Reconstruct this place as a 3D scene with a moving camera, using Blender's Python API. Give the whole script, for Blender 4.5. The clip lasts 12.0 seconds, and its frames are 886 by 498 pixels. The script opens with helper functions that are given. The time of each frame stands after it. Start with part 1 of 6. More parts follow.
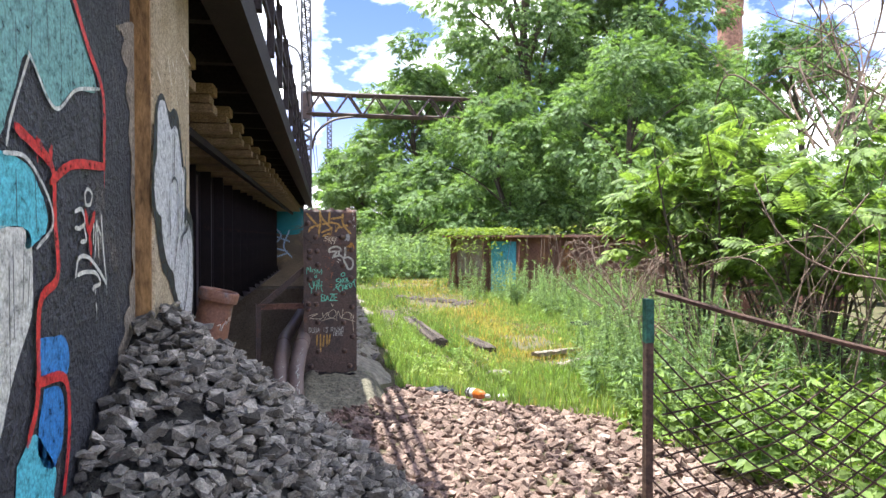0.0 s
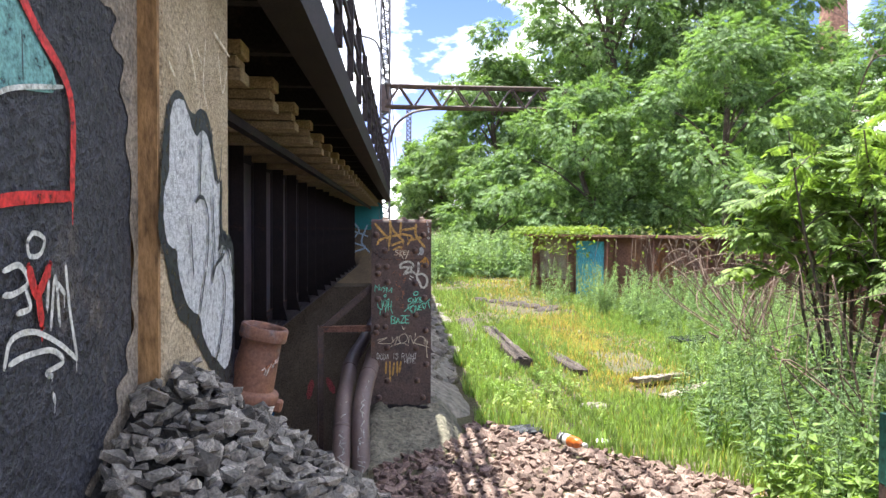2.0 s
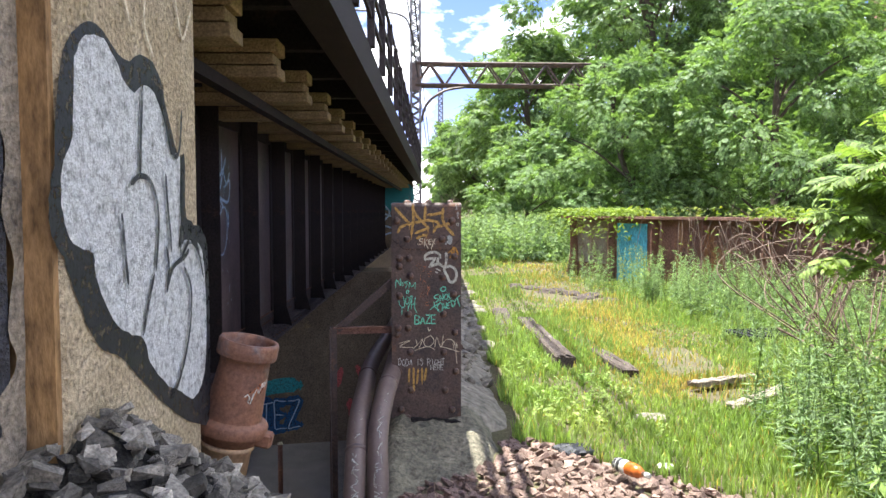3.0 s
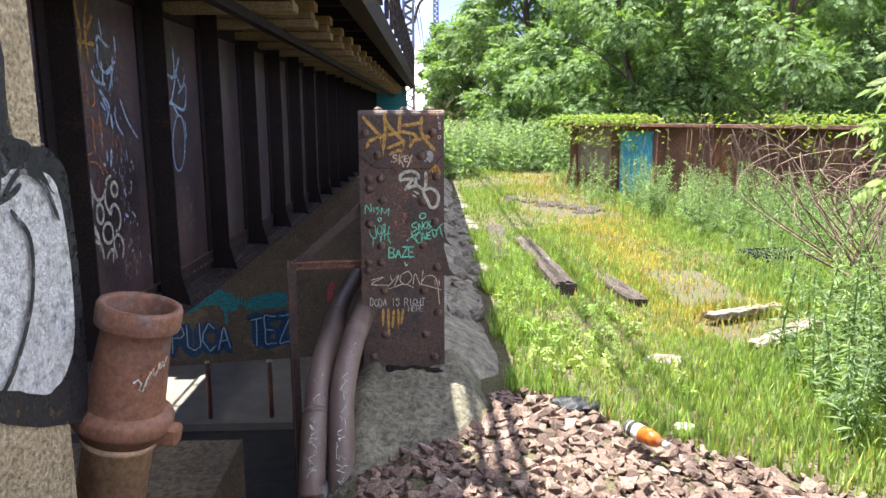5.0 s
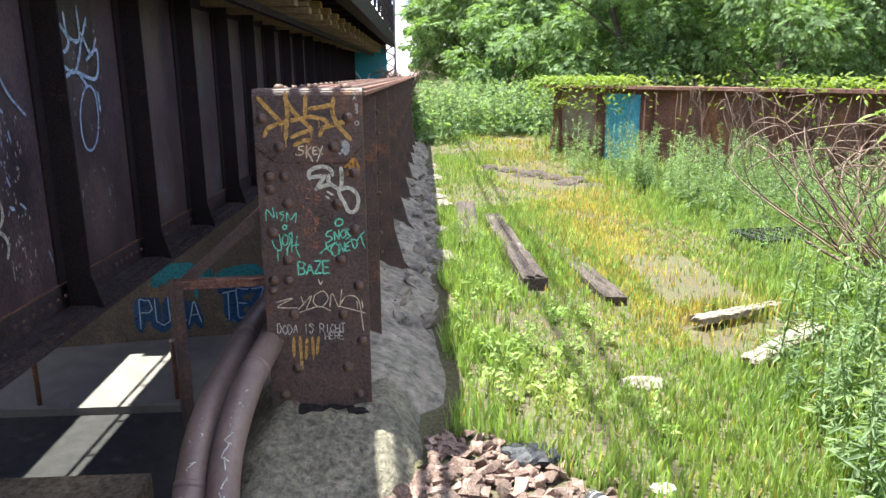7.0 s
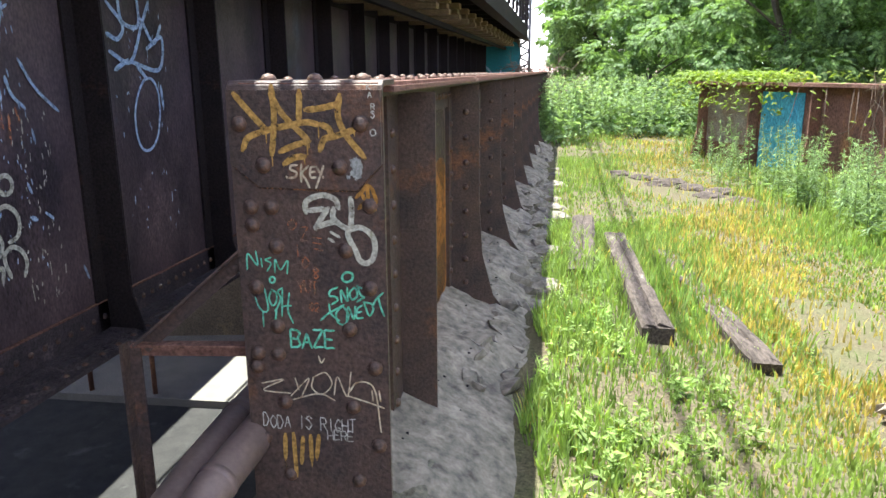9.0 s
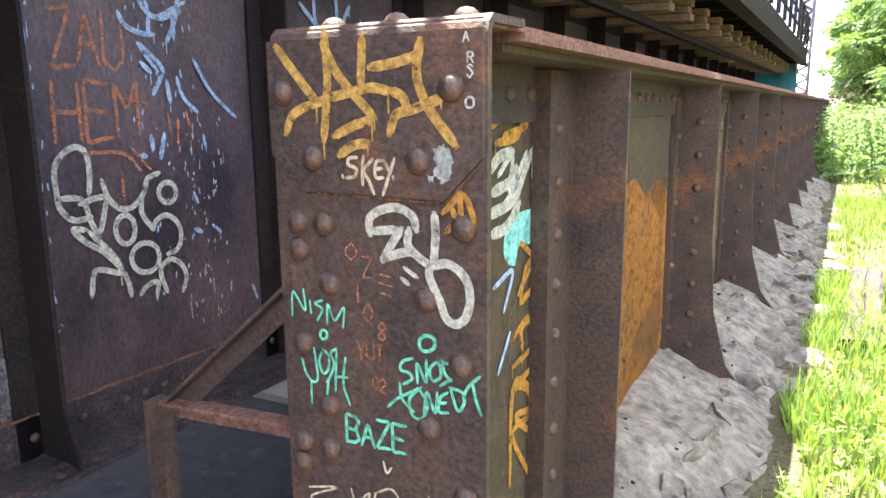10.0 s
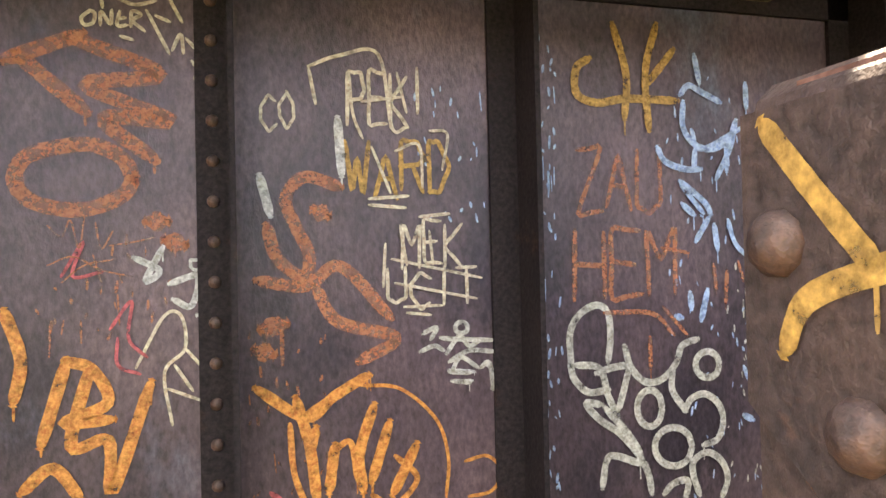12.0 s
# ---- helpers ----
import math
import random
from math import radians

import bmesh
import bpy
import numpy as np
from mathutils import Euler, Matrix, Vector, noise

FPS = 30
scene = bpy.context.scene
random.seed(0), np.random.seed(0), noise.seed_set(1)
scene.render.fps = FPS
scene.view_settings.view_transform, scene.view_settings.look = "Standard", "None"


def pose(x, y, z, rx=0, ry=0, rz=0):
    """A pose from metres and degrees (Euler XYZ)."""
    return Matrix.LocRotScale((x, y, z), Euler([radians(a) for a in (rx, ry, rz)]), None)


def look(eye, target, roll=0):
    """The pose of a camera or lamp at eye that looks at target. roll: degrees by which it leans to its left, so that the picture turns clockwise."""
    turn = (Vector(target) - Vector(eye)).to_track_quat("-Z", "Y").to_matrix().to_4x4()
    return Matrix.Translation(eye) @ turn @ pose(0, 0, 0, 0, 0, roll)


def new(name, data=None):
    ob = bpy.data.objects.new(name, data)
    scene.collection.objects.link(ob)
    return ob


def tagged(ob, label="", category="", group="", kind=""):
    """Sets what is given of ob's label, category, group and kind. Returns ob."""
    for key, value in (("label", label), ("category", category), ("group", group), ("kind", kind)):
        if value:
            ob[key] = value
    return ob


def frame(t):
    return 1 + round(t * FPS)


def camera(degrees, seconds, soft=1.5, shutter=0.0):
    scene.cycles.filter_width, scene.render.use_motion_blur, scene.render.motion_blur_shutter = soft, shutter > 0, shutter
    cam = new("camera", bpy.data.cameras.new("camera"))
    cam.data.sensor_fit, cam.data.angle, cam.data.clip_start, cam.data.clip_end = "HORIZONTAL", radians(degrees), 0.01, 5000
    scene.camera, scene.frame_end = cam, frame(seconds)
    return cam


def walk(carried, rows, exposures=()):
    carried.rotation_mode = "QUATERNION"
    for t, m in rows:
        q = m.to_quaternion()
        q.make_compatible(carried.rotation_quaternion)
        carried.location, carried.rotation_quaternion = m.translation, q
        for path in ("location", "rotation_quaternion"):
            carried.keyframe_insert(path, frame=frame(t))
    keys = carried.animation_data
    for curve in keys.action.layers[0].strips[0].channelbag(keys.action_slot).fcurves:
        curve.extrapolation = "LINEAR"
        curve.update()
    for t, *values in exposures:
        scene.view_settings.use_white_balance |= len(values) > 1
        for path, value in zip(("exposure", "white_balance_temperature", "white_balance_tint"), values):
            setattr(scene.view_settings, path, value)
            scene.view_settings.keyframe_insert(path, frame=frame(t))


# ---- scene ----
cam = camera(63.3, 12.0)
PATH = [
    (0, (-0.135, -0.231, 1.278), (0.251, 1.731, 1.248), -0.0),
    (0.5, (-0.12, -0.124, 1.254), (0.269, 1.838, 1.218), -0.1),
    (1, (-0.025, 0.16, 1.326), (0.343, 2.126, 1.283), 0.3),
    (1.5, (-0.01, 0.381, 1.393), (0.247, 2.364, 1.35), 0.2),
    (2, (-0.042, 0.611, 1.452), (0.128, 2.603, 1.397), 0.3),
    (2.5, (-0.004, 0.951, 1.47), (0.105, 2.946, 1.39), 0.1),
    (2.7, (0.036, 1.152, 1.47), (0.128, 3.148, 1.381), 0.1),
    (4.3, (-0.013, 1.914, 1.511), (0.049, 3.9, 1.281), -0.2),
    (4.5, (0.0, 1.993, 1.51), (0.073, 3.975, 1.255), -0.3),
    (5, (0.16, 2.198, 1.489), (0.245, 4.163, 1.128), -0.2),
    (5.5, (0.246, 2.286, 1.579), (0.343, 4.238, 1.151), -0.2),
    (6, (0.289, 2.389, 1.607), (0.399, 4.332, 1.145), -0.2),
    (6.5, (0.388, 2.715, 1.54), (0.505, 4.654, 1.065), -0.1),
    (6.7, (0.434, 2.848, 1.553), (0.551, 4.788, 1.081), -0.3),
    (8.3, (0.646, 3.568, 1.627), (0.589, 5.509, 1.15), -0.3),
    (8.5, (0.669, 3.713, 1.588), (0.555, 5.652, 1.11), -0.3),
    (9, (0.762, 4.08, 1.548), (0.506, 6.004, 1.068), -0.3),
    (9.5, (0.783, 4.517, 1.475), (0.235, 6.38, 0.996), -0.3),
    (10, (0.809, 4.974, 1.376), (-0.095, 6.716, 0.992), -0.5),
    (10.5, (0.701, 5.276, 1.315), (-0.515, 6.828, 0.98), -0.6),
    (11, (0.535, 5.509, 1.329), (-1.014, 6.742, 1.04), -1.3),
    (11.5, (0.487, 5.631, 1.387), (-1.283, 6.551, 1.252), -1.4),
    (12, (0.317, 5.684, 1.399), (-1.59, 6.287, 1.433), -1.3),
]
EXPOSURES = [(0.0, 1.88, 6050, 7), (2.5, 2.02, 6150, 7), (4.5, 2.12, 6300, 7), (8.5, 2.05, 6000, 4), (9.5, 2.48, 6050, 4), (10.0, 3.12, 6400, 5), (10.5, 3.58, 7400, 6), (11.0, 3.65, 7850, 6), (12.0, 3.42, 7700, 6)]
walk(cam, [(t, look(eye, target, roll)) for t, eye, target, roll in PATH], EXPOSURES)

# ---- world and sun ----
SUN = Vector((-0.74, 0.4, 2.7)).normalized()
world = bpy.data.worlds.new("world")
scene.world = world
world.use_nodes = True
wn, wl = world.node_tree.nodes, world.node_tree.links
wn.clear()
sky = wn.new("ShaderNodeTexSky")
sky.sky_type, sky.sun_disc = "NISHITA", False
sky.sun_elevation, sky.sun_rotation = math.asin(SUN.z), math.atan2(SUN.x, SUN.y)
sky.air_density, sky.dust_density, sky.ozone_density = 0.8, 0.1, 3.0
wout, wbg = wn.new("ShaderNodeOutputWorld"), wn.new("ShaderNodeBackground")
wbg.inputs["Strength"].default_value = 0.15
# summer cumulus over the blue
wco, wmap = wn.new("ShaderNodeTexCoord"), wn.new("ShaderNodeMapping")
wmap.inputs["Scale"].default_value = (3.2, 3.2, 6.0)
wmap.inputs["Location"].default_value = (0.35, 0.1, 0.2)
wno, wra, wmx = wn.new("ShaderNodeTexNoise"), wn.new("ShaderNodeValToRGB"), wn.new("ShaderNodeMixRGB")
wno.inputs["Scale"].default_value, wno.inputs["Detail"].default_value, wno.inputs["Roughness"].default_value = 1.5, 9.0, 0.55
wra.color_ramp.elements[0].position, wra.color_ramp.elements[1].position = 0.5, 0.63
wmx.inputs["Color2"].default_value = (11.5, 11.2, 10.9, 1)
wl.new(wco.outputs["Generated"], wmap.inputs["Vector"])
wl.new(wmap.outputs["Vector"], wno.inputs["Vector"])
wl.new(wno.outputs["Fac"], wra.inputs["Fac"])
wl.new(wra.outputs["Color"], wmx.inputs["Fac"])
whs = wn.new("ShaderNodeHueSaturation")
whs.inputs["Saturation"].default_value, whs.inputs["Value"].default_value = 1.2, 0.52
wl.new(sky.outputs["Color"], whs.inputs["Color"])
wti = wn.new("ShaderNodeMixRGB")
wti.blend_type = "MULTIPLY"
wti.inputs["Fac"].default_value, wti.inputs["Color2"].default_value = 1.0, (1.4, 0.9, 1.05, 1)
wl.new(whs.outputs["Color"], wti.inputs["Color1"])
wl.new(wti.outputs["Color"], wmx.inputs["Color1"])
wl.new(wmx.outputs["Color"], wbg.inputs["Color"])
wl.new(wbg.outputs["Background"], wout.inputs["Surface"])
sun = new("sun", bpy.data.lights.new("sun", "SUN"))
sun.data.energy, sun.data.angle, sun.data.color = 4.5, radians(0.53), (1.0, 0.96, 0.88)
sun.matrix_world = look(SUN * 60, (0, 0, 0))

# ---- materials ----
def material(name, color, second=None, rough=0.8, metal=0.0, scale=4.0, blotch=0.5, fine=40.0, bump=0.25, third=None, spec=0.3, island=0.0, stretch=(1, 1, 1), translucent=0.0, third_at=(0.58, 0.7), grain=0.55, single=False):
    """Two-scale procedural surface: blotches of a second colour, patches of a third, fine grain and relief."""
    m = bpy.data.materials.new(name)
    m.use_nodes = True
    n, l = m.node_tree.nodes, m.node_tree.links
    b = n["Principled BSDF"]
    b.inputs["Roughness"].default_value, b.inputs["Metallic"].default_value = rough, metal
    b.inputs["Specular IOR Level"].default_value = spec
    co, mp = n.new("ShaderNodeTexCoord"), n.new("ShaderNodeMapping")
    mp.inputs["Scale"].default_value = stretch
    l.new(co.outputs["Object"], mp.inputs["Vector"])

    def noise_tex(sc, detail, w):
        t = n.new("ShaderNodeTexNoise")
        t.noise_dimensions = "4D"
        t.inputs["W"].default_value = w
        t.inputs["Scale"].default_value, t.inputs["Detail"].default_value, t.inputs["Roughness"].default_value = sc, detail, 0.65
        l.new(mp.outputs["Vector"], t.inputs["Vector"])
        return t.outputs["Fac"]

    def ramp(fac, a, z):
        r = n.new("ShaderNodeValToRGB")
        r.color_ramp.elements[0].position, r.color_ramp.elements[1].position = a, z
        l.new(fac, r.inputs["Fac"])
        return r.outputs["Color"]

    def mix(kind, fac, a, c):
        x = n.new("ShaderNodeMixRGB")
        x.blend_type = kind
        for key, v in (("Fac", fac), ("Color1", a), ("Color2", c)):
            if isinstance(v, (tuple, float)):
                x.inputs[key].default_value = (*v, 1) if isinstance(v, tuple) else v
            else:
                l.new(v, x.inputs[key])
        return x.outputs["Color"]

    second = second or tuple(0.7 * c for c in color)
    fine_noise = noise_tex(fine, 3.0, 7.0)
    col = mix("MIX", ramp(noise_tex(scale, 6.0, 1.0), 0.5 - 0.2 * blotch, 0.5 + 0.2 * blotch), color, second)
    if third:
        col = mix("MIX", ramp(noise_tex(scale * 0.6, 8.0, 4.0), *third_at), col, third)
    col = mix("OVERLAY", grain, col, ramp(fine_noise, 0.3, 0.7))
    if island:
        g, r = n.new("ShaderNodeNewGeometry"), n.new("ShaderNodeMapRange")
        r.inputs["To Min"].default_value, r.inputs["To Max"].default_value = 1 - island, 1 + island
        if single:
            g = n.new("ShaderNodeObjectInfo")
        l.new(g.outputs["Random" if single else "Random Per Island"], r.inputs["Value"])
        hsv = n.new("ShaderNodeHueSaturation")
        l.new(r.outputs["Result"], hsv.inputs["Value"])
        l.new(col, hsv.inputs["Color"])
        col = hsv.outputs["Color"]
    l.new(col, b.inputs["Base Color"])
    if bump:
        bp = n.new("ShaderNodeBump")
        bp.inputs["Strength"].default_value, bp.inputs["Distance"].default_value = min(1.0, bump), 0.01 * max(1.0, bump)
        l.new(fine_noise, bp.inputs["Height"])
        l.new(bp.outputs["Normal"], b.inputs["Normal"])
    if translucent:
        tr, ms = n.new("ShaderNodeBsdfTranslucent"), n.new("ShaderNodeMixShader")
        l.new(mix("MULTIPLY", 1.0, col, (1.65, 1.75, 0.78)), tr.inputs["Color"])
        ms.inputs["Fac"].default_value = translucent
        l.new(b.outputs["BSDF"], ms.inputs[1])
        l.new(tr.outputs["BSDF"], ms.inputs[2])
        l.new(ms.outputs["Shader"], n["Material Output"].inputs["Surface"])
    return m


RUST = material("rusted_steel", (0.115, 0.072, 0.054), (0.05, 0.038, 0.035), 0.55, 0.12, 6, 0.9, 75, 0.4, (0.23, 0.1, 0.042), 0.45, third_at=(0.58, 0.72), grain=0.5)
WEB = material("painted_girder_steel", (0.145, 0.097, 0.1), (0.045, 0.034, 0.04), 0.42, 0.1, 2.6, 0.75, 60, 0.35, (0.13, 0.14, 0.175), 0.5, stretch=(1, 1, 0.55), third_at=(0.58, 0.7), grain=0.45)
SOOT_RUST = material("sooty_rusted_steel", (0.09, 0.068, 0.07), (0.042, 0.033, 0.036), 0.65, 0.1, 9, 0.8, 60, 0.8, (0.17, 0.125, 0.12), 0.4, grain=0.6)
# near-black base: the shade below the deck is put into the steel colour
STIFF = material("shade_darkened_steel", (0.032, 0.024, 0.023), (0.02, 0.016, 0.016), 0.75, 0.05, 5, 0.9, 60, 0.3, (0.07, 0.036, 0.024), 0.2)
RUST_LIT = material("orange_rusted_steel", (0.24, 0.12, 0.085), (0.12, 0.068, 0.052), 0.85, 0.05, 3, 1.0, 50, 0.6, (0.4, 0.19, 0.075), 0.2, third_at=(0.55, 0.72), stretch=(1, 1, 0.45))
FLANGE = material("flange_rust", (0.22, 0.12, 0.09), (0.14, 0.07, 0.05), 0.8, 0.05, 6, 1.0, 60, 0.5, (0.32, 0.2, 0.16), 0.2)
PIPE_RUST = material("cast_iron_rust", (0.25, 0.115, 0.065), (0.15, 0.078, 0.055), 0.6, 0.05, 6, 0.9, 60, 0.2, (0.15, 0.145, 0.155), 0.35, third_at=(0.58, 0.7), grain=0.35)
PIPE_TAN = material("tan_pipe_paint", (0.55, 0.37, 0.23), (0.42, 0.28, 0.17), 0.75, 0.0, 6, 0.8, 50, 0.3, (0.06, 0.06, 0.07), 0.3, third_at=(0.62, 0.68), grain=0.3)
CONDUIT = material("brown_conduit", (0.19, 0.135, 0.118), (0.13, 0.092, 0.08), 0.48, 0.1, 4, 0.8, 50, 0.08, None, 0.5, grain=0.15)
CONC = material("weathered_concrete", (0.26, 0.225, 0.18), (0.165, 0.145, 0.118), 0.95, 0, 5, 0.9, 16, 0.6, (0.09, 0.08, 0.07), 0.2)
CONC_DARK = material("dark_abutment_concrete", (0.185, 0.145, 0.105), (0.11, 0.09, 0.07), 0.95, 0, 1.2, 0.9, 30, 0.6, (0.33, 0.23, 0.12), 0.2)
MOUND = material("lichen_concrete", (0.21, 0.185, 0.135), (0.12, 0.11, 0.08), 0.95, 0, 7, 0.9, 32, 2.5, (0.28, 0.255, 0.19), 0.2)
PIER_BLACK = material("black_painted_concrete", (0.05, 0.05, 0.056), (0.034, 0.034, 0.039), 0.6, 0, 5, 0.8, 45, 4.0, (0.12, 0.1, 0.085), 0.35, third_at=(0.58, 0.7), grain=0.75)
PIER_TAN = material("tan_painted_concrete", (0.46, 0.375, 0.25), (0.34, 0.265, 0.16), 0.9, 0, 5, 0.9, 65, 2.2, (0.2, 0.15, 0.1), 0.2, third_at=(0.6, 0.74))
PIER_STAIN_GREY = material("bare_worn_concrete", (0.3, 0.25, 0.185), (0.16, 0.135, 0.105), 0.95, 0, 8, 0.9, 50, 1.5, (0.09, 0.08, 0.07), 0.2, third_at=(0.52, 0.62))
PIER_STAIN = material("orange_stained_concrete", (0.33, 0.19, 0.075), (0.2, 0.12, 0.06), 0.9, 0, 6, 0.9, 50, 0.6, (0.1, 0.07, 0.04), 0.2, stretch=(1, 1, 0.3))
TIMBER = material("pale_timber", (0.3, 0.22, 0.12), (0.2, 0.145, 0.08), 0.85, 0, 8, 0.8, 60, 0.4, (0.1, 0.07, 0.04), 0.2, island=0.3)
OLD_WOOD = material("grey_old_wood", (0.12, 0.095, 0.08), (0.05, 0.04, 0.034), 0.95, 0, 10, 0.9, 60, 0.9, (0.32, 0.28, 0.24), 0.15, stretch=(1, 0.25, 1))
PALE_WOOD = material("bleached_wood", (0.27, 0.225, 0.185), (0.24, 0.2, 0.16), 0.95, 0, 10, 0.9, 60, 0.9, (0.15, 0.12, 0.1), 0.15, stretch=(1, 0.25, 1))
# deep shade of the deck underside is carried by this near-black colour
DECK = material("deck_shade_and_tar", (0.022, 0.018, 0.017), (0.014, 0.012, 0.011), 0.9, 0, 4, 0.8, 40, 0.3, (0.05, 0.034, 0.025), 0.15)
ASPHALT = material("street_asphalt", (0.05, 0.047, 0.043), (0.028, 0.027, 0.025), 0.9, 0, 3, 0.8, 80, 0.4, (0.09, 0.085, 0.08))
PAVING = material("pavement_concrete", (0.24, 0.22, 0.19), (0.18, 0.165, 0.14), 0.9, 0, 2, 0.8, 50, 0.3)
DIRT = material("soil_and_moss", (0.1, 0.1, 0.05), (0.115, 0.088, 0.06), 1.0, 0, 2.5, 0.9, 60, 1.0, (0.17, 0.13, 0.1), 0.1)
STONE_TAN = material("tan_ballast", (0.25, 0.175, 0.14), (0.15, 0.1, 0.08), 0.9, 0, 9, 0.9, 90, 0.6, (0.33, 0.27, 0.225), 0.2, island=0.45)
STONE_GREY = material("grey_ballast", (0.28, 0.25, 0.205), (0.1, 0.09, 0.075), 0.85, 0, 9, 0.6, 90, 0.6, (0.48, 0.44, 0.37), 0.3, island=0.65)
STONE_TAN_PIECE = material("tan_ballast_stone", (0.25, 0.175, 0.14), (0.15, 0.1, 0.08), 0.9, 0, 9, 0.9, 90, 0.6, (0.33, 0.27, 0.225), 0.2, single=True, island=0.45)
STONE_GREY_PIECE = material("grey_ballast_stone", (0.28, 0.25, 0.205), (0.1, 0.09, 0.075), 0.85, 0, 9, 0.6, 90, 0.6, (0.48, 0.44, 0.37), 0.3, single=True, island=0.65)
# dark tone that stands for shade between the heaped stones
GAP_SHADE = material("stone_gap_shade", (0.07, 0.064, 0.056), (0.035, 0.032, 0.028), 0.95, 0, 14, 0.9, 80, 1.5, None, 0.1)
BARK = material("bark", (0.12, 0.095, 0.07), (0.08, 0.06, 0.045), 0.95, 0, 10, 0.9, 40, 0.8, stretch=(1, 1, 0.3))
TWIG = material("dry_twig", (0.2, 0.14, 0.1), (0.13, 0.09, 0.07), 0.9, 0, 12, 0.8, 60, 0.2)
LEAF_TREE = material("tree_leaf", (0.172, 0.25, 0.09), (0.108, 0.172, 0.064), 0.55, 0, 0.35, 0.9, 8, 0.0, (0.19, 0.26, 0.085), 0.35, island=0.4, translucent=0.4)
LEAF_BUSH = material("bush_leaf", (0.21, 0.285, 0.075), (0.11, 0.165, 0.045), 0.55, 0, 1.5, 0.9, 20, 0.0, (0.26, 0.33, 0.075), 0.3, island=0.45, translucent=0.4)
LEAF_WEED = material("weed_leaf", (0.24, 0.305, 0.165), (0.165, 0.235, 0.125), 0.7, 0, 1.2, 0.9, 20, 0.0, (0.33, 0.4, 0.18), 0.25, island=0.35, translucent=0.45)
LEAF_VINE = material("vine_leaf", (0.2, 0.25, 0.04), (0.13, 0.2, 0.03), 0.6, 0, 2.0, 0.9, 20, 0.0, (0.3, 0.28, 0.05), 0.3, island=0.3, translucent=0.35)
GRASS = material("green_grass", (0.27, 0.335, 0.105), (0.185, 0.275, 0.075), 0.7, 0, 0.9, 0.9, 10, 0.0, (0.34, 0.36, 0.13), 0.25, island=0.3, translucent=0.35)
DRY_GRASS = material("dry_grass", (0.5, 0.4, 0.13), (0.42, 0.31, 0.1), 0.8, 0, 0.9, 0.9, 10, 0.0, (0.38, 0.4, 0.1), 0.2, island=0.3, translucent=0.3)
BRICK = material("chimney_brick", (0.35, 0.2, 0.14), (0.26, 0.14, 0.1), 0.95, 0, 0.8, 0.9, 4, 0.4, (0.42, 0.3, 0.22))
FENCE_BROWN = material("rusted_fence_post", (0.05, 0.035, 0.03), (0.09, 0.05, 0.035), 0.8, 0.1, 12, 0.9, 60, 0.4)
GALV = material("galvanised_steel", (0.2, 0.19, 0.19), (0.13, 0.12, 0.12), 0.6, 0.4, 3, 0.8, 30, 0.2)
FENCE_GREEN = material("green_fence_paint", (0.03, 0.11, 0.08), (0.02, 0.07, 0.05), 0.7, 0.0, 14, 0.8, 60, 0.3)


def paint(name, color, rough=0.55, wear=0.55, cover=1.0):
    """Spray paint: thin and patchy, so that the surface under it shows in places."""
    m = material("paint_" + name, color, tuple(0.8 * c for c in color), rough, 0, 14, 0.7, 80, 0.15, tuple(0.45 * c + 0.02 for c in color), 0.4, third_at=(wear + 0.05, wear + 0.2))
    n, l = m.node_tree.nodes, m.node_tree.links
    t, r = n.new("ShaderNodeTexNoise"), n.new("ShaderNodeMapRange")
    t.inputs["Scale"].default_value, t.inputs["Detail"].default_value, t.inputs["Roughness"].default_value = 26, 6, 0.7
    r.inputs["From Min"].default_value, r.inputs["From Max"].default_value = 0.3, 0.52
    r.inputs["To Min"].default_value, r.inputs["To Max"].default_value = 0.3 * cover, cover
    l.new(n["Texture Coordinate"].outputs["Object"], t.inputs["Vector"])
    l.new(t.outputs["Fac"], r.inputs["Value"])
    l.new(r.outputs["Result"], n["Principled BSDF"].inputs["Alpha"])
    return m


P_WHITE, P_SILVER = paint("white", (0.6, 0.59, 0.52)), paint("silver", (0.68, 0.68, 0.66), 0.5, 0.72)
P_SILVER.node_tree.nodes["Bump"].inputs["Strength"].default_value, P_SILVER.node_tree.nodes["Bump"].inputs["Distance"].default_value = 1.0, 0.02
P_BLACK, P_RED = paint("black", (0.02, 0.02, 0.024)), paint("red", (0.55, 0.03, 0.03), 0.5, 0.7)
P_TEAL, P_CYAN = paint("teal", (0.17, 0.36, 0.33), 0.55, 0.65), paint("cyan", (0.12, 0.5, 0.58), 0.5, 0.7)
P_BLUE, P_ORANGE = paint("blue", (0.04, 0.2, 0.5), 0.5, 0.7), paint("orange", (0.72, 0.3, 0.07))
P_YELLOW, P_MINT = paint("yellow", (0.56, 0.33, 0.085), 0.55, 0.5, 0.92), paint("mint", (0.2, 0.68, 0.45))
P_CORAL, P_ROSE = paint("coral", (0.66, 0.26, 0.12), 0.55, 0.55, 0.55), paint("rose", (0.55, 0.12, 0.12))
P_ICE, P_CREAM = paint("ice_blue", (0.45, 0.58, 0.75)), paint("cream", (0.68, 0.58, 0.4))
P_TAGWHITE = paint("warm_white", (0.6, 0.58, 0.47), 0.6, 0.52, 0.92)
P_OLIVE_RUST = paint("rust_bleed", (0.26, 0.12, 0.05), 0.8, 0.45, 0.7)
P_PALEGREY = paint("pale_grey", (0.42, 0.43, 0.4), 0.6, 0.55, 0.95)
P_NAVY = paint("navy", (0.02, 0.09, 0.22), 0.5, 0.7)
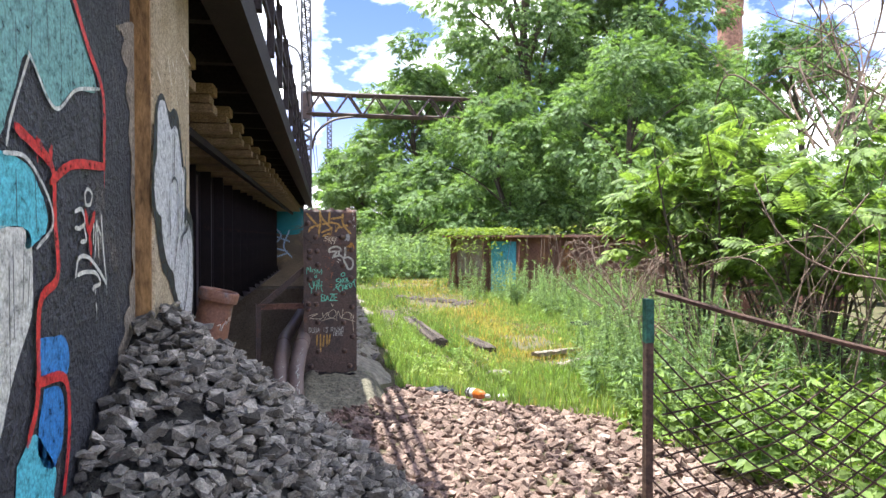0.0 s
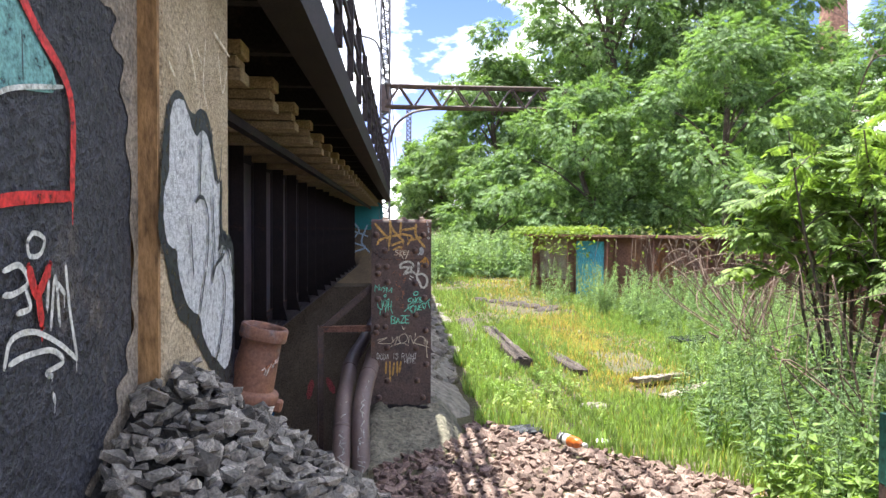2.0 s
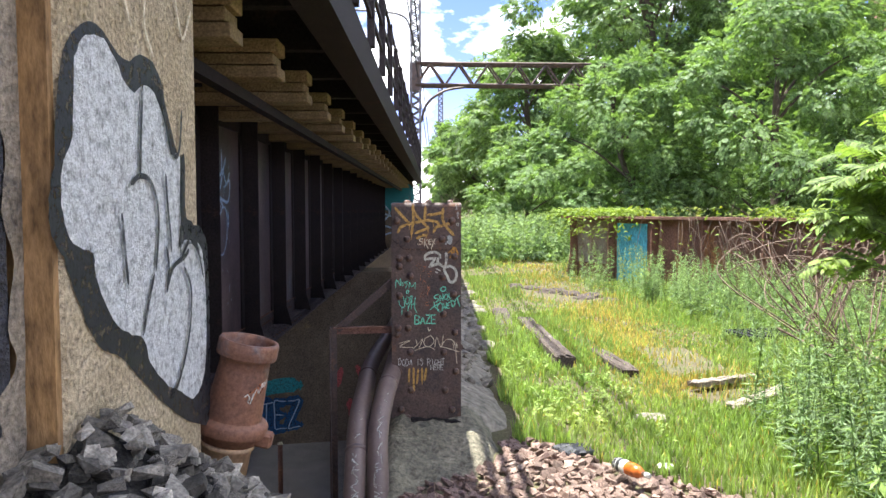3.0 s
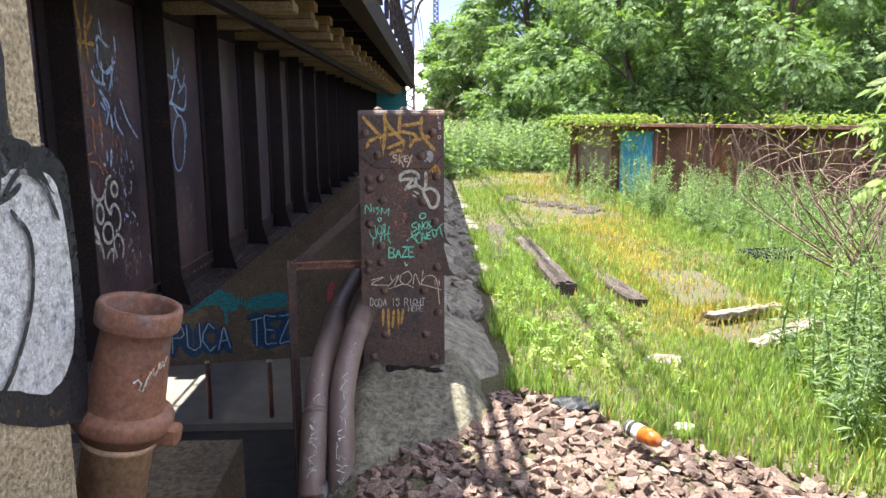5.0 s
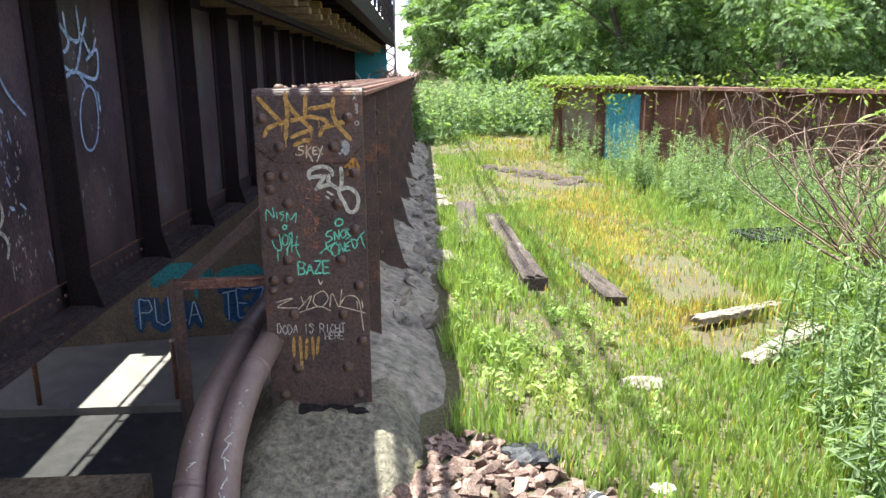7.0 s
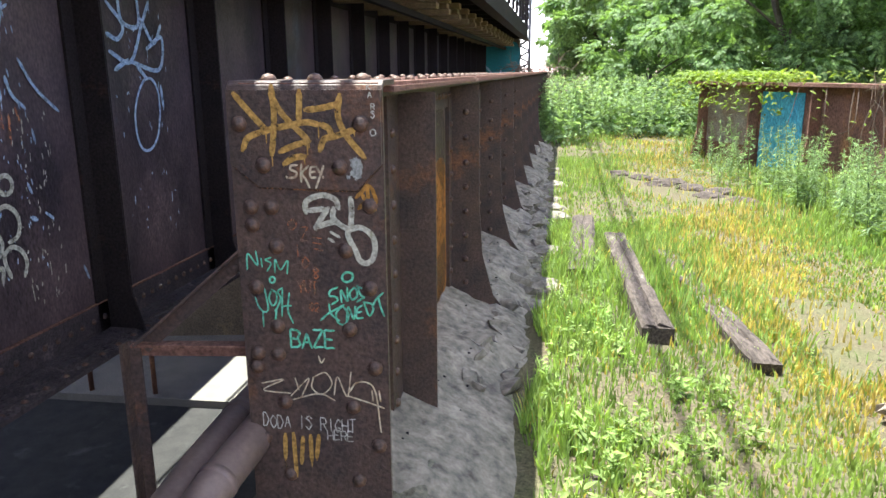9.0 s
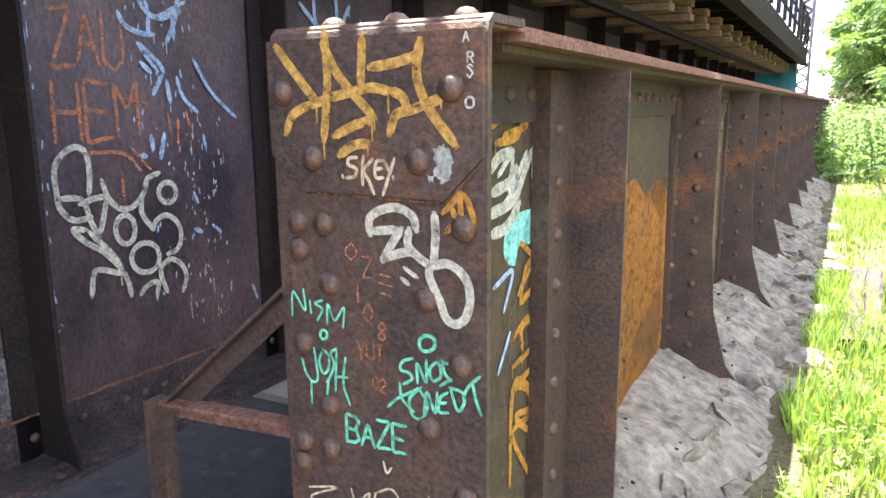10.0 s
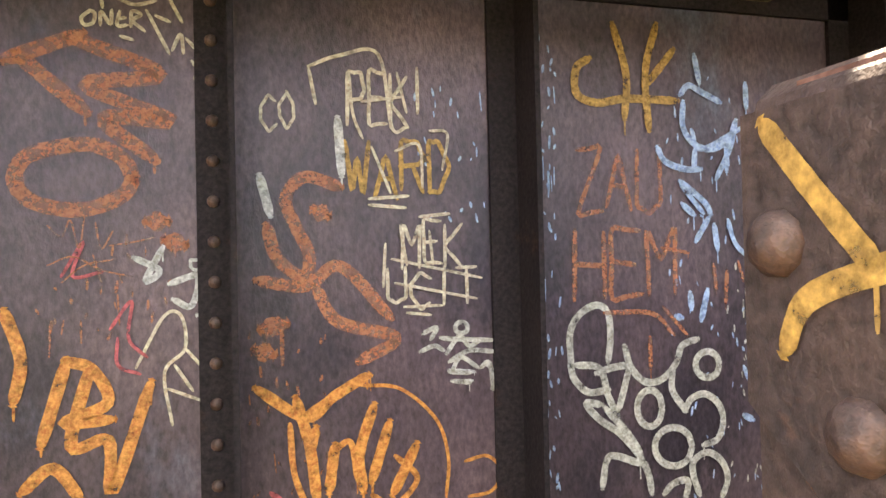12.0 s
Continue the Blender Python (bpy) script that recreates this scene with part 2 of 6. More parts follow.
CANE = material("pale_dry_cane", (0.24, 0.165, 0.125), (0.14, 0.095, 0.075), 0.9, 0, 12, 0.8, 60, 0.2)
P_OLIVE, P_ORANGE_DEEP = paint("olive", (0.16, 0.115, 0.065), 0.7, 0.42, 0.55), paint("deep_orange", (0.5, 0.19, 0.03), 0.7, 0.45, 0.9)
P_OCHRE, P_PALETEAL = paint("ochre", (0.56, 0.27, 0.04), 0.7, 0.42), paint("pale_teal", (0.04, 0.28, 0.32), 0.6, 0.6)
P_TANWEB = paint("tan", (0.36, 0.27, 0.14), 0.8, 0.4, 0.85)
P_DUST = paint("dust", (0.2, 0.185, 0.185), 0.9, 0.5, 0.7)
P_AQUA = paint("aqua", (0.3, 0.72, 0.65))


# ---- building helpers ----
def part(name, bm, mat, parent=None, label="", smooth=False):
    """Links a bmesh as one mesh object under a thing or a part."""
    me = bpy.data.meshes.new(name)
    bm.normal_update()
    bm.to_mesh(me)
    bm.free()
    if smooth:
        for p in me.polygons:
            p.use_smooth = True
    me.materials.append(mat)
    ob = new(name, me)
    if parent:
        ob.parent = parent
    return tagged(ob, label)


def same_part(name, me, parent, m):
    ob = new(name, me)
    ob.parent = parent
    ob.matrix_basis = m
    return ob


def thing(name, label, category, group="", kind="", at=None):
    ob = tagged(new(name), label, category, group, kind)
    ob.empty_display_size = 0.1
    if at is not None:
        ob.matrix_basis = at
    return ob


def box(bm, x0, x1, y0, y1, z0, z1, bevel=0.0):
    r = bmesh.ops.create_cube(bm, size=1.0, matrix=Matrix.Translation(((x0 + x1) / 2, (y0 + y1) / 2, (z0 + z1) / 2)) @ Matrix.Diagonal((x1 - x0, y1 - y0, z1 - z0, 1)))
    if bevel:
        es = {e for v in r["verts"] for e in v.link_edges}
        bmesh.ops.bevel(bm, geom=list(es), offset=bevel, segments=1, affect="EDGES", profile=0.5)
    return bm


def box_bm(*a, **k):
    return box(bmesh.new(), *a, **k)


def prism(bm, pts, axis, a, b):
    """Extrudes a closed outline of 2D points along an axis (0 x, 1 y, 2 z) from a to b."""
    def at(p, c):
        q = list(p)
        q.insert(axis, c)
        return q
    low, high = [bm.verts.new(at(p, a)) for p in pts], [bm.verts.new(at(p, b)) for p in pts]
    bm.faces.new(low), bm.faces.new(high)
    for i in range(len(pts)):
        j = (i + 1) % len(pts)
        bm.faces.new((low[i], low[j], high[j], high[i]))
    bmesh.ops.recalc_face_normals(bm, faces=bm.faces)
    return bm


def smooth_line(pts, steps=6):
    """Catmull-Rom points through a few guide points."""
    p = [Vector(q) for q in pts]
    p = [2 * p[0] - p[1]] + p + [2 * p[-1] - p[-2]]
    out = []
    for i in range(1, len(p) - 2):
        for s in range(steps):
            t = s / steps
            a, b, c, d = p[i - 1:i + 3]
            out.append(0.5 * ((2 * b) + (c - a) * t + (2 * a - 5 * b + 4 * c - d) * t * t + (3 * b - a - 3 * c + d) * t ** 3))
    return out + [p[-2]]


def tube(bm, pts, r0, r1=None, seg=8, cap=True):
    """A round tube along points, tapering from r0 to r1."""
    r1 = r0 if r1 is None else r1
    rings, n = [], len(pts)
    up = Vector((0.31, 0.17, 0.93))
    for i, p in enumerate(pts):
        d = (Vector(pts[min(i + 1, n - 1)]) - Vector(pts[max(i - 1, 0)])).normalized()
        a = d.cross(up)
        if a.length < 0.05:
            a = d.cross(Vector((1, 0, 0)))
        a.normalize()
        b = d.cross(a)
        r = r0 + (r1 - r0) * i / max(1, n - 1)
        rings.append([bm.verts.new(Vector(p) + r * (a * math.cos(k * math.tau / seg) + b * math.sin(k * math.tau / seg))) for k in range(seg)])
    for q, w in zip(rings, rings[1:]):
        for k in range(seg):
            bm.faces.new((q[k], q[(k + 1) % seg], w[(k + 1) % seg], w[k]))
    if cap:
        bm.faces.new(rings[0][::-1]), bm.faces.new(rings[-1])
    return bm


def lathe(bm, profile, seg=32, at=(0, 0, 0)):
    """Turns a profile of (radius, height) round the vertical."""
    rings = [[bm.verts.new((at[0] + r * math.cos(k * math.tau / seg), at[1] + r * math.sin(k * math.tau / seg), at[2] + z)) for k in range(seg)] for r, z in profile]
    for q, w in zip(rings, rings[1:]):
        for k in range(seg):
            bm.faces.new((q[k], q[(k + 1) % seg], w[(k + 1) % seg], w[k]))
    return bm


def merged(name, verts, faces, mat, smooth=False):
    me = bpy.data.meshes.new(name)
    me.from_pydata(np.asarray(verts, dtype=float).reshape(-1, 3).tolist(), [], faces)
    me.materials.append(mat)
    if smooth:
        me.polygons.foreach_set("use_smooth", [True] * len(me.polygons))
    return new(name, me)


def copies(base_v, base_f, places):
    """Vertices and faces of one base shape set at many 4 x 4 places."""
    base_v = np.asarray(base_v, dtype=float)
    n = len(base_v)
    h = np.hstack([base_v, np.ones((n, 1))])
    v = np.einsum("kij,nj->kni", places, h)[:, :, :3].reshape(-1, 3)
    f = [tuple(i + k * n for i in face) for k in range(len(places)) for face in base_f]
    return v, f


def turns(rng, loc, scale, tilt=math.pi, squash=1.0):
    """4 x 4 places: random turns and sizes at the given points."""
    k = len(loc)
    a, b, c = rng.uniform(-tilt, tilt, k), rng.uniform(-tilt, tilt, k), rng.uniform(-math.pi, math.pi, k)
    ca, sa, cb, sb, cc, sc = np.cos(a), np.sin(a), np.cos(b), np.sin(b), np.cos(c), np.sin(c)
    r = np.zeros((k, 4, 4))
    r[:, 0, 0], r[:, 0, 1], r[:, 0, 2] = cc * cb, cc * sb * sa - sc * ca, cc * sb * ca + sc * sa
    r[:, 1, 0], r[:, 1, 1], r[:, 1, 2] = sc * cb, sc * sb * sa + cc * ca, sc * sb * ca - cc * sa
    r[:, 2, 0], r[:, 2, 1], r[:, 2, 2] = -sb, cb * sa, cb * ca
    r[:, :3, :3] *= np.asarray(scale).reshape(-1, 1, 1)
    r[:, :3, 3] = loc
    r[:, 3, 3] = 1
    return r


def stack(pieces):
    """Joins several (vertices, faces) into one."""
    vs, fs, n = [], [], 0
    for v, f in pieces:
        vs.append(np.asarray(v))
        fs += [tuple(i + n for i in q) for q in f]
        n += len(v)
    return np.vstack(vs), fs


def stone_shape(seed, flat=0.65):
    rng = np.random.default_rng(seed)
    bm = bmesh.new()
    for k in rng.permutation(8)[:6]:
        sx, sy, sz = 2 * (k & 1) - 1, (k & 2) - 1, (k & 4) / 2 - 1
        bm.verts.new((sx * rng.uniform(0.45, 1.1), sy * rng.uniform(0.3, 0.9), sz * rng.uniform(0.3, 1.05) * flat))
    for p in rng.normal(size=(5, 3)):
        p = p / np.linalg.norm(p) * rng.uniform(0.8, 1.0)
        bm.verts.new((p[0], p[1] * 0.8, p[2] * flat))
    bmesh.ops.convex_hull(bm, input=bm.verts)
    bm.verts.ensure_lookup_table()
    used = [v for v in bm.verts if v.link_faces]
    idx = {v: i for i, v in enumerate(used)}
    shape = [tuple(v.co) for v in used], [tuple(idx[v] for v in f.verts) for f in bm.faces]
    bm.free()
    return shape


def turn_about(x, y, degrees):
    return Matrix.Translation((x, y, 0)) @ pose(0, 0, 0, 0, 0, degrees) @ Matrix.Translation((-x, -y, 0))


BRIDGE = turn_about(0.335, 6.04, -1.7)
Y0, Y1 = 6.04, 31.0     # the span of the bridge
STREET = -5.0


def pile_height(x, y):
    dx, dy = x + 0.78, y - 3.15
    d = np.sqrt((dx / 1.25) ** 2 + np.where(dy > 0, dy / 1.35, dy / 2.3) ** 2)
    return np.maximum(0.0, 1.08 * (1 - d))


def ground_height(x, y):
    x, y = np.asarray(x, dtype=float), np.asarray(y, dtype=float)
    h = -0.06 + 0.03 * np.sin(1.3 * x + 0.4) * np.cos(0.8 * y) + 0.02 * np.sin(3.1 * x + 2.2 * y)
    h = h + 0.12 * np.clip((y - 16) / 10, 0, 1) - 0.12 * np.clip((x - 3.5) / 6, 0, 1)
    return h


def footing_distance(x, y):
    """How far a point lies from the flat top of the footing, longer towards the pit."""
    side = np.maximum(2.2 * (-0.06 - x), np.maximum(0, 2.3 * (x - 0.35)))
    front = np.maximum(5.97 - y, 0) * (0.68 + 0.45 * np.clip((x + 0.1) / 0.6, 0, 1))
    return np.hypot(side, front)


# ---- ground and street ----
def ground_sheet():
    """One sheet to the horizon, open where the street passes under the bridge."""
    xs = np.concatenate([[-900, -300, -100, -40, -20], np.arange(-12, -1.2, 1.2), [-1.04, -0.6, -0.12, 0.1], np.arange(0.3, 9.0, 0.35), [10, 12, 15, 20, 30, 60, 150, 400, 900]])
    ys = np.concatenate([[-900, -300, -100, -40, -20, -10, -6, -3], np.arange(-2, 4.61, 0.3), [4.9, 5.3, 5.8, 6.3], np.arange(6.6, 22.1, 0.4), [22.4, 23.5, 25, 28, 31, 34, 38, 50, 80, 200, 500, 900]])
    gx, gy = np.meshgrid(xs, ys, indexing="ij")
    gz = ground_height(gx, gy)
    far = np.clip((np.hypot(gx, gy) - 40) / 100, 0, 1)
    gz = gz * (1 - far)
    n = len(ys)
    faces = []
    for i in range(len(xs) - 1):
        for j in range(n - 1):
            x, y = (xs[i] + xs[i + 1]) / 2, (ys[j] + ys[j + 1]) / 2
            if (x < 0.3 and 4.6 < y < 31.0 and not (x > -0.12 and y < 6.0)):
                continue
            faces.append((i * n + j, (i + 1) * n + j, (i + 1) * n + j + 1, i * n + j + 1))
    return merged("ground", np.stack([gx, gy, gz], -1), faces, DIRT, True)


tagged(ground_sheet(), "bare brown soil under grass and ballast", "ground", kind="structure")
road = part("road", box_bm(-60, 0.28, 7.2, 16.6, STREET - 0.3, STREET), ASPHALT)
tagged(road, "dark asphalt street under the bridge", "road", kind="structure")
part_pave = part("pavement", box_bm(-60, 0.28, 16.6, 24.0, STREET - 0.3, STREET + 0.16), PAVING)
tagged(part_pave, "pale concrete pavement with a kerb beside the street", "pavement", kind="structure")
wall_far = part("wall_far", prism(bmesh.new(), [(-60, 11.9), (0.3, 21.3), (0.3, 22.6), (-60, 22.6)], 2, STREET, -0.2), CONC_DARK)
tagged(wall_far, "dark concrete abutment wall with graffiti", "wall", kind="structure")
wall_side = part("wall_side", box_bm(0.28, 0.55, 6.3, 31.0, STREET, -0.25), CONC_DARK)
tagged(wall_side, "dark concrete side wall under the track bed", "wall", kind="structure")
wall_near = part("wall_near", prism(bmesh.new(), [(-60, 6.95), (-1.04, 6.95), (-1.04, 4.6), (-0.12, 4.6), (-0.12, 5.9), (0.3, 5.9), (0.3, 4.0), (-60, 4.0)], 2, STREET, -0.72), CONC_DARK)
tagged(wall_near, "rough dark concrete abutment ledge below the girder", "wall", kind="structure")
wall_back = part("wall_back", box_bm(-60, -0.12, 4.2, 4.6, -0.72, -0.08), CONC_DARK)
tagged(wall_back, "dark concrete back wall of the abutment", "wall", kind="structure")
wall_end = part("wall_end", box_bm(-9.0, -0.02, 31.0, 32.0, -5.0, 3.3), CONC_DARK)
tagged(wall_end, "weathered concrete end wall of the bridge", "wall", kind="structure")


# ---- piers ----
def piers():
    bm = box_bm(-3.2, -0.83, -3.0, 3.0, -0.3, 5.0, bevel=0.05)
    p1 = thing("pier", "thick concrete pier painted black with graffiti beside a stone heap", "pier")
    part("body", bm, PIER_BLACK, p1)
    p2 = thing("pier", "tan concrete pier with a silver graffiti piece", "pier")
    part("body", box_bm(-1.7, -0.757, 3.035, 4.05, -0.3, 5.0, bevel=0.012), PIER_TAN, p2)
    part("stained_face", box_bm(-1.69, -0.765, 3.01, 3.035, -0.3, 5.0), PIER_STAIN, p2, "orange-stained concrete face")
    return p1, p2


pier_black, pier_tan = piers()


# ---- low girder with the end post ----
def rivet_mesh(r):
    bm = bmesh.new()
    lathe(bm, [(r, 0), (r, r * 0.12), (r * 0.86, r * 0.42), (r * 0.55, r * 0.68), (0.001, r * 0.8)], 10)
    me = bpy.data.meshes.new("rivet")
    bm.to_mesh(me)
    bm.free()
    for p in me.polygons:
        p.use_smooth = True
    me.materials.append(RUST)
    return me


RIVET, RIVET_SMALL = rivet_mesh(0.024), rivet_mesh(0.02)
TO_FRONT = Euler((math.pi / 2, 0, 0)).to_matrix().to_4x4()       # faces -y
TO_RIGHT = Euler((0, math.pi / 2, 0)).to_matrix().to_4x4()       # faces +x


def rivets(parent, places, facing, me):
    for p in places:
        same_part("rivet", me, parent, Matrix.Translation(p) @ facing)


def low_girder():
    g = thing("plate_girder", "low rusted riveted plate girder with a graffiti covered end post", "girder", at=BRIDGE)
    # end post: plate bent over the top with rounded upper corners
    bm = bmesh.new()
    prof = [(6.05, 0.09), (6.05, 1.495), (6.056, 1.512), (6.07, 1.525), (6.2, 1.527), (6.2, 1.513), (6.075, 1.511), (6.066, 1.5), (6.064, 0.09)]
    prism(bm, prof, 0, -0.12, 0.333)
    post = part("end_plate", bm, RUST, g)
    bm = bmesh.new()
    prism(bm, [(-0.117, 1.5), (0.33, 1.5), (0.33, 1.297), (0.257, 1.223), (-0.035, 1.228), (-0.117, 1.292)], 1, 6.038, 6.05)
    part("splice_plate", bm, RUST, g)
    part("web", box_bm(0.11, 0.125, 6.064, Y1, -0.1, 1.49), RUST, g, "web plate with faded orange paint")
    bm = bmesh.new()
    box(bm, -0.118, 0.333, 6.2, Y1, 1.49, 1.507)
    box(bm, -0.085, 0.32, 6.06, Y1, 1.507, 1.519)
    part("top_flange", bm, FLANGE, g, "flange with a bare orange-rusted top")
    part("flange_angle", prism(bmesh.new(), [(0.125, 1.34), (0.141, 1.34), (0.141, 1.475), (0.29, 1.475), (0.29, 1.489), (0.125, 1.489)], 1, 6.2, Y1), RUST, g)
    part("flange_angle", box_bm(0.094, 0.11, 6.2, Y1, 1.34, 1.489), RUST, g)
    # stiffeners that flare at the foot
    bm = bmesh.new()
    prism(bm, [(0.125, 1.47), (0.32, 1.47), (0.325, 0.75), (0.35, 0.4), (0.42, 0.14), (0.56, -0.05), (0.125, -0.05)], 1, 0.0, 0.014)
    box(bm, 0.126, 0.15, -0.09, 0.0, 0.0, 1.4)
    me_st = bpy.data.meshes.new("stiffener")
    bm.to_mesh(me_st)
    bm.free()
    me_st.materials.append(RUST)
    y = 8.54
    k = 1
    while y < Y1 - 0.3:
        same_part("stiffener", me_st, g, Matrix.Translation((0, y, 0)))
        if k < 5:
            rivets(g, [(0.15, y - 0.045, 0.15 + 0.155 * i) for i in range(8)], TO_RIGHT, RIVET_SMALL)
            rivets(g, [(0.24, y, 0.22 + 0.155 * i) for i in range(8)], TO_FRONT, RIVET_SMALL)
        y += 1.62
        k += 1
    # first vertical angle beside the end post
    bm = box_bm(0.126, 0.33, 6.92, 6.934, 0.1, 1.47)
    box(bm, 0.126, 0.18, 6.74, 6.92, 0.1, 1.47)
    part("end_stiffener", bm, RUST, g)
    rivets(g, [(0.18, 6.8, 0.2 + 0.14 * i) for i in range(9)], TO_RIGHT, RIVET_SMALL)
    rivets(g, [(x, 6.3 + 0.24 * i, 1.519) for i in range(26) for x in (-0.03, 0.26)], Matrix.Identity(4), RIVET_SMALL)
    rivets(g, [(0.141, 6.45 + 0.12 * i, 1.41) for i in range(30)], TO_RIGHT, RIVET_SMALL)
    # rivets of the end plate
    upper = [(-0.082, 1.406), (0.273, 1.408), (-0.017, 1.289), (0.209, 1.288)]
    lower = [(-0.069, 1.165), (-0.006, 1.166), (-0.068, 1.112), (0.29, 1.177), (0.002, 1.049), (0.214, 1.043), (-0.069, 0.921), (0.283, 0.931), (-0.01, 0.8), (0.217, 0.801), (-0.078, 0.71),
             (-0.084, 0.665), (-0.012, 0.708), (0.292, 0.681), (0.0, 0.551), (0.22, 0.549), (-0.075, 0.422), (0.298, 0.423), (0.004, 0.299), (0.23, 0.298), (-0.06, 0.17), (0.274, 0.168), (-0.017, 0.115)]
    rivets(post, [(x, 6.038, z) for x, z in upper] + [(x, 6.05, z) for x, z in lower], TO_FRONT, RIVET)
    rivets(post, [(x, 6.12, 1.526) for x in (-0.02, 0.12, 0.26)], Matrix.Identity(4), RIVET)
    return g, post


girder_low, end_plate = low_girder()


# ---- big girder in the shade ----
WEBX = -2.02


def big_girder():
    g = thing("plate_girder", "tall dark riveted plate girder with vertical stiffeners and graffiti", "girder", at=BRIDGE)
    part("web", box_bm(WEBX - 0.02, WEBX, 4.2, Y1, 0.0, 2.55), WEB, g)
    bm = box_bm(WEBX - 0.25, WEBX + 0.27, 4.2, Y1, -0.085, -0.06)
    box(bm, WEBX, WEBX + 0.16, 4.2, Y1, -0.06, -0.04)
    part("bottom_flange", bm, SOOT_RUST, g)
    part("flange_angle", box_bm(WEBX, WEBX + 0.02, 4.2, Y1, -0.04, 0.14), SOOT_RUST, g)
    part("angle_edge", box_bm(WEBX + 0.001, WEBX + 0.023, 4.2, Y1, 0.14, 0.15), FLANGE, g, "bare rust-brown upper edge")
    bm = box_bm(WEBX - 0.25, WEBX + 0.25, 4.2, Y1, 2.5, 2.55)
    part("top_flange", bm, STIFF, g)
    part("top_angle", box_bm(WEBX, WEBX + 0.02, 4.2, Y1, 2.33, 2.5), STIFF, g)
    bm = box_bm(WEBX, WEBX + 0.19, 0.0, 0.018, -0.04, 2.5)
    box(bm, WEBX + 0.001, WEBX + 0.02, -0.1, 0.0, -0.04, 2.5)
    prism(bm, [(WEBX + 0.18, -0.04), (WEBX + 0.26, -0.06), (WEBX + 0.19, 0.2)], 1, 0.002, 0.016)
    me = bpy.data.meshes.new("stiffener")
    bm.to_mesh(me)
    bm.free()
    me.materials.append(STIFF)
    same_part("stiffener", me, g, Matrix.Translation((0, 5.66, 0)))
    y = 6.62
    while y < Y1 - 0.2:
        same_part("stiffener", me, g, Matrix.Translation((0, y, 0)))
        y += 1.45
    rivets(g, [(WEBX + 0.02, 5.6 + 0.11 * i, 0.05) for i in range(60)], TO_RIGHT, RIVET_SMALL)
    rivets(g, [(WEBX + 0.02, 5.61, 0.35 + 0.125 * i) for i in range(17)], TO_RIGHT, RIVET_SMALL)
    rivets(g, [(WEBX + 0.22, 5.6 + 0.16 * i, -0.06) for i in range(40)], Matrix.Identity(4), RIVET_SMALL)
    return g


girder_big = big_girder()


# ---- deck above ----
def deck():
    d = thing("bridge_deck", "dark bridge deck overhang with timber ends and a steel fascia", "bridge", at=BRIDGE)
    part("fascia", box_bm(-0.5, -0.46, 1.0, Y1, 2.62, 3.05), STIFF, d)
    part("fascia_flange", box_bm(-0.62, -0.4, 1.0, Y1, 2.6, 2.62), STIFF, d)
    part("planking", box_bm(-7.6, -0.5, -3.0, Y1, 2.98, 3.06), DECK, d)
    # unseen bars added to stripe the sun that falls on the street
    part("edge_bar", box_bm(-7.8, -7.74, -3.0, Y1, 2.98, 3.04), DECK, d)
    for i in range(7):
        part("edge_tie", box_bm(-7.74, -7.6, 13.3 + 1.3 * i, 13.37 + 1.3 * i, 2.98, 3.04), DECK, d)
    # unseen strips added to shut both ends of the sun slot
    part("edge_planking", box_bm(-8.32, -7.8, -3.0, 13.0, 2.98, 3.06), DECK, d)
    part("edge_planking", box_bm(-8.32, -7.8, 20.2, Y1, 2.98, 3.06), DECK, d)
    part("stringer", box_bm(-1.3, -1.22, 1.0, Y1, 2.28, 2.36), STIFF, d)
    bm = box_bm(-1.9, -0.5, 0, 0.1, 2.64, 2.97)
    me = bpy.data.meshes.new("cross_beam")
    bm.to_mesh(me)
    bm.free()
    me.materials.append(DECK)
    bm = bmesh.new()
    for i, (a, b) in enumerate(((2.38, 2.46), (2.468, 2.54), (2.548, 2.64))):
        box(bm, -2.1, -0.9 - 0.03 * (i % 2), 0, 0.24, a, b, bevel=0.006)
    me2 = bpy.data.meshes.new("timber_block")
    bm.to_mesh(me2)
    bm.free()
    me2.materials.append(TIMBER)
    y = 1.85
    while y < Y1 - 0.3:
        same_part("cross_beam", me, d, Matrix.Translation((0, y + 0.35, 0)))
        same_part("timber_block", me2, d, Matrix.Translation((0, y, 0)))
        y += 1.12
    return d


deck()


def railing(x, y0, y1, z, label):
    r = thing("railing", label, "railing", at=BRIDGE)
    post = bpy.data.meshes.new("post")
    bm = box_bm(x - 0.05, x + 0.02, -0.06, 0.06, z, z + 0.95)
    bm.to_mesh(post)
    bm.free()
    post.materials.append(STIFF)
    y = y0
    while y < y1:
        same_part("post", post, r, Matrix.Translation((0, y, 0)))
        y += 1.45
    for h in (0.3, 0.6, 0.93):
        part("rail", box_bm(x - 0.03, x, y0, y1, z + h - 0.03, z + h + 0.03), STIFF, r)
    return r


railing(-0.44, 1.2, Y1, 3.05, "dark rusted steel railing along the bridge deck")
# unseen; bounds the sun slot, width set to keep stray sun off the street
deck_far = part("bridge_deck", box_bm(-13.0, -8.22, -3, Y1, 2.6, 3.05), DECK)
tagged(deck_far, "dark neighbouring bridge deck across a slot of light", "bridge")


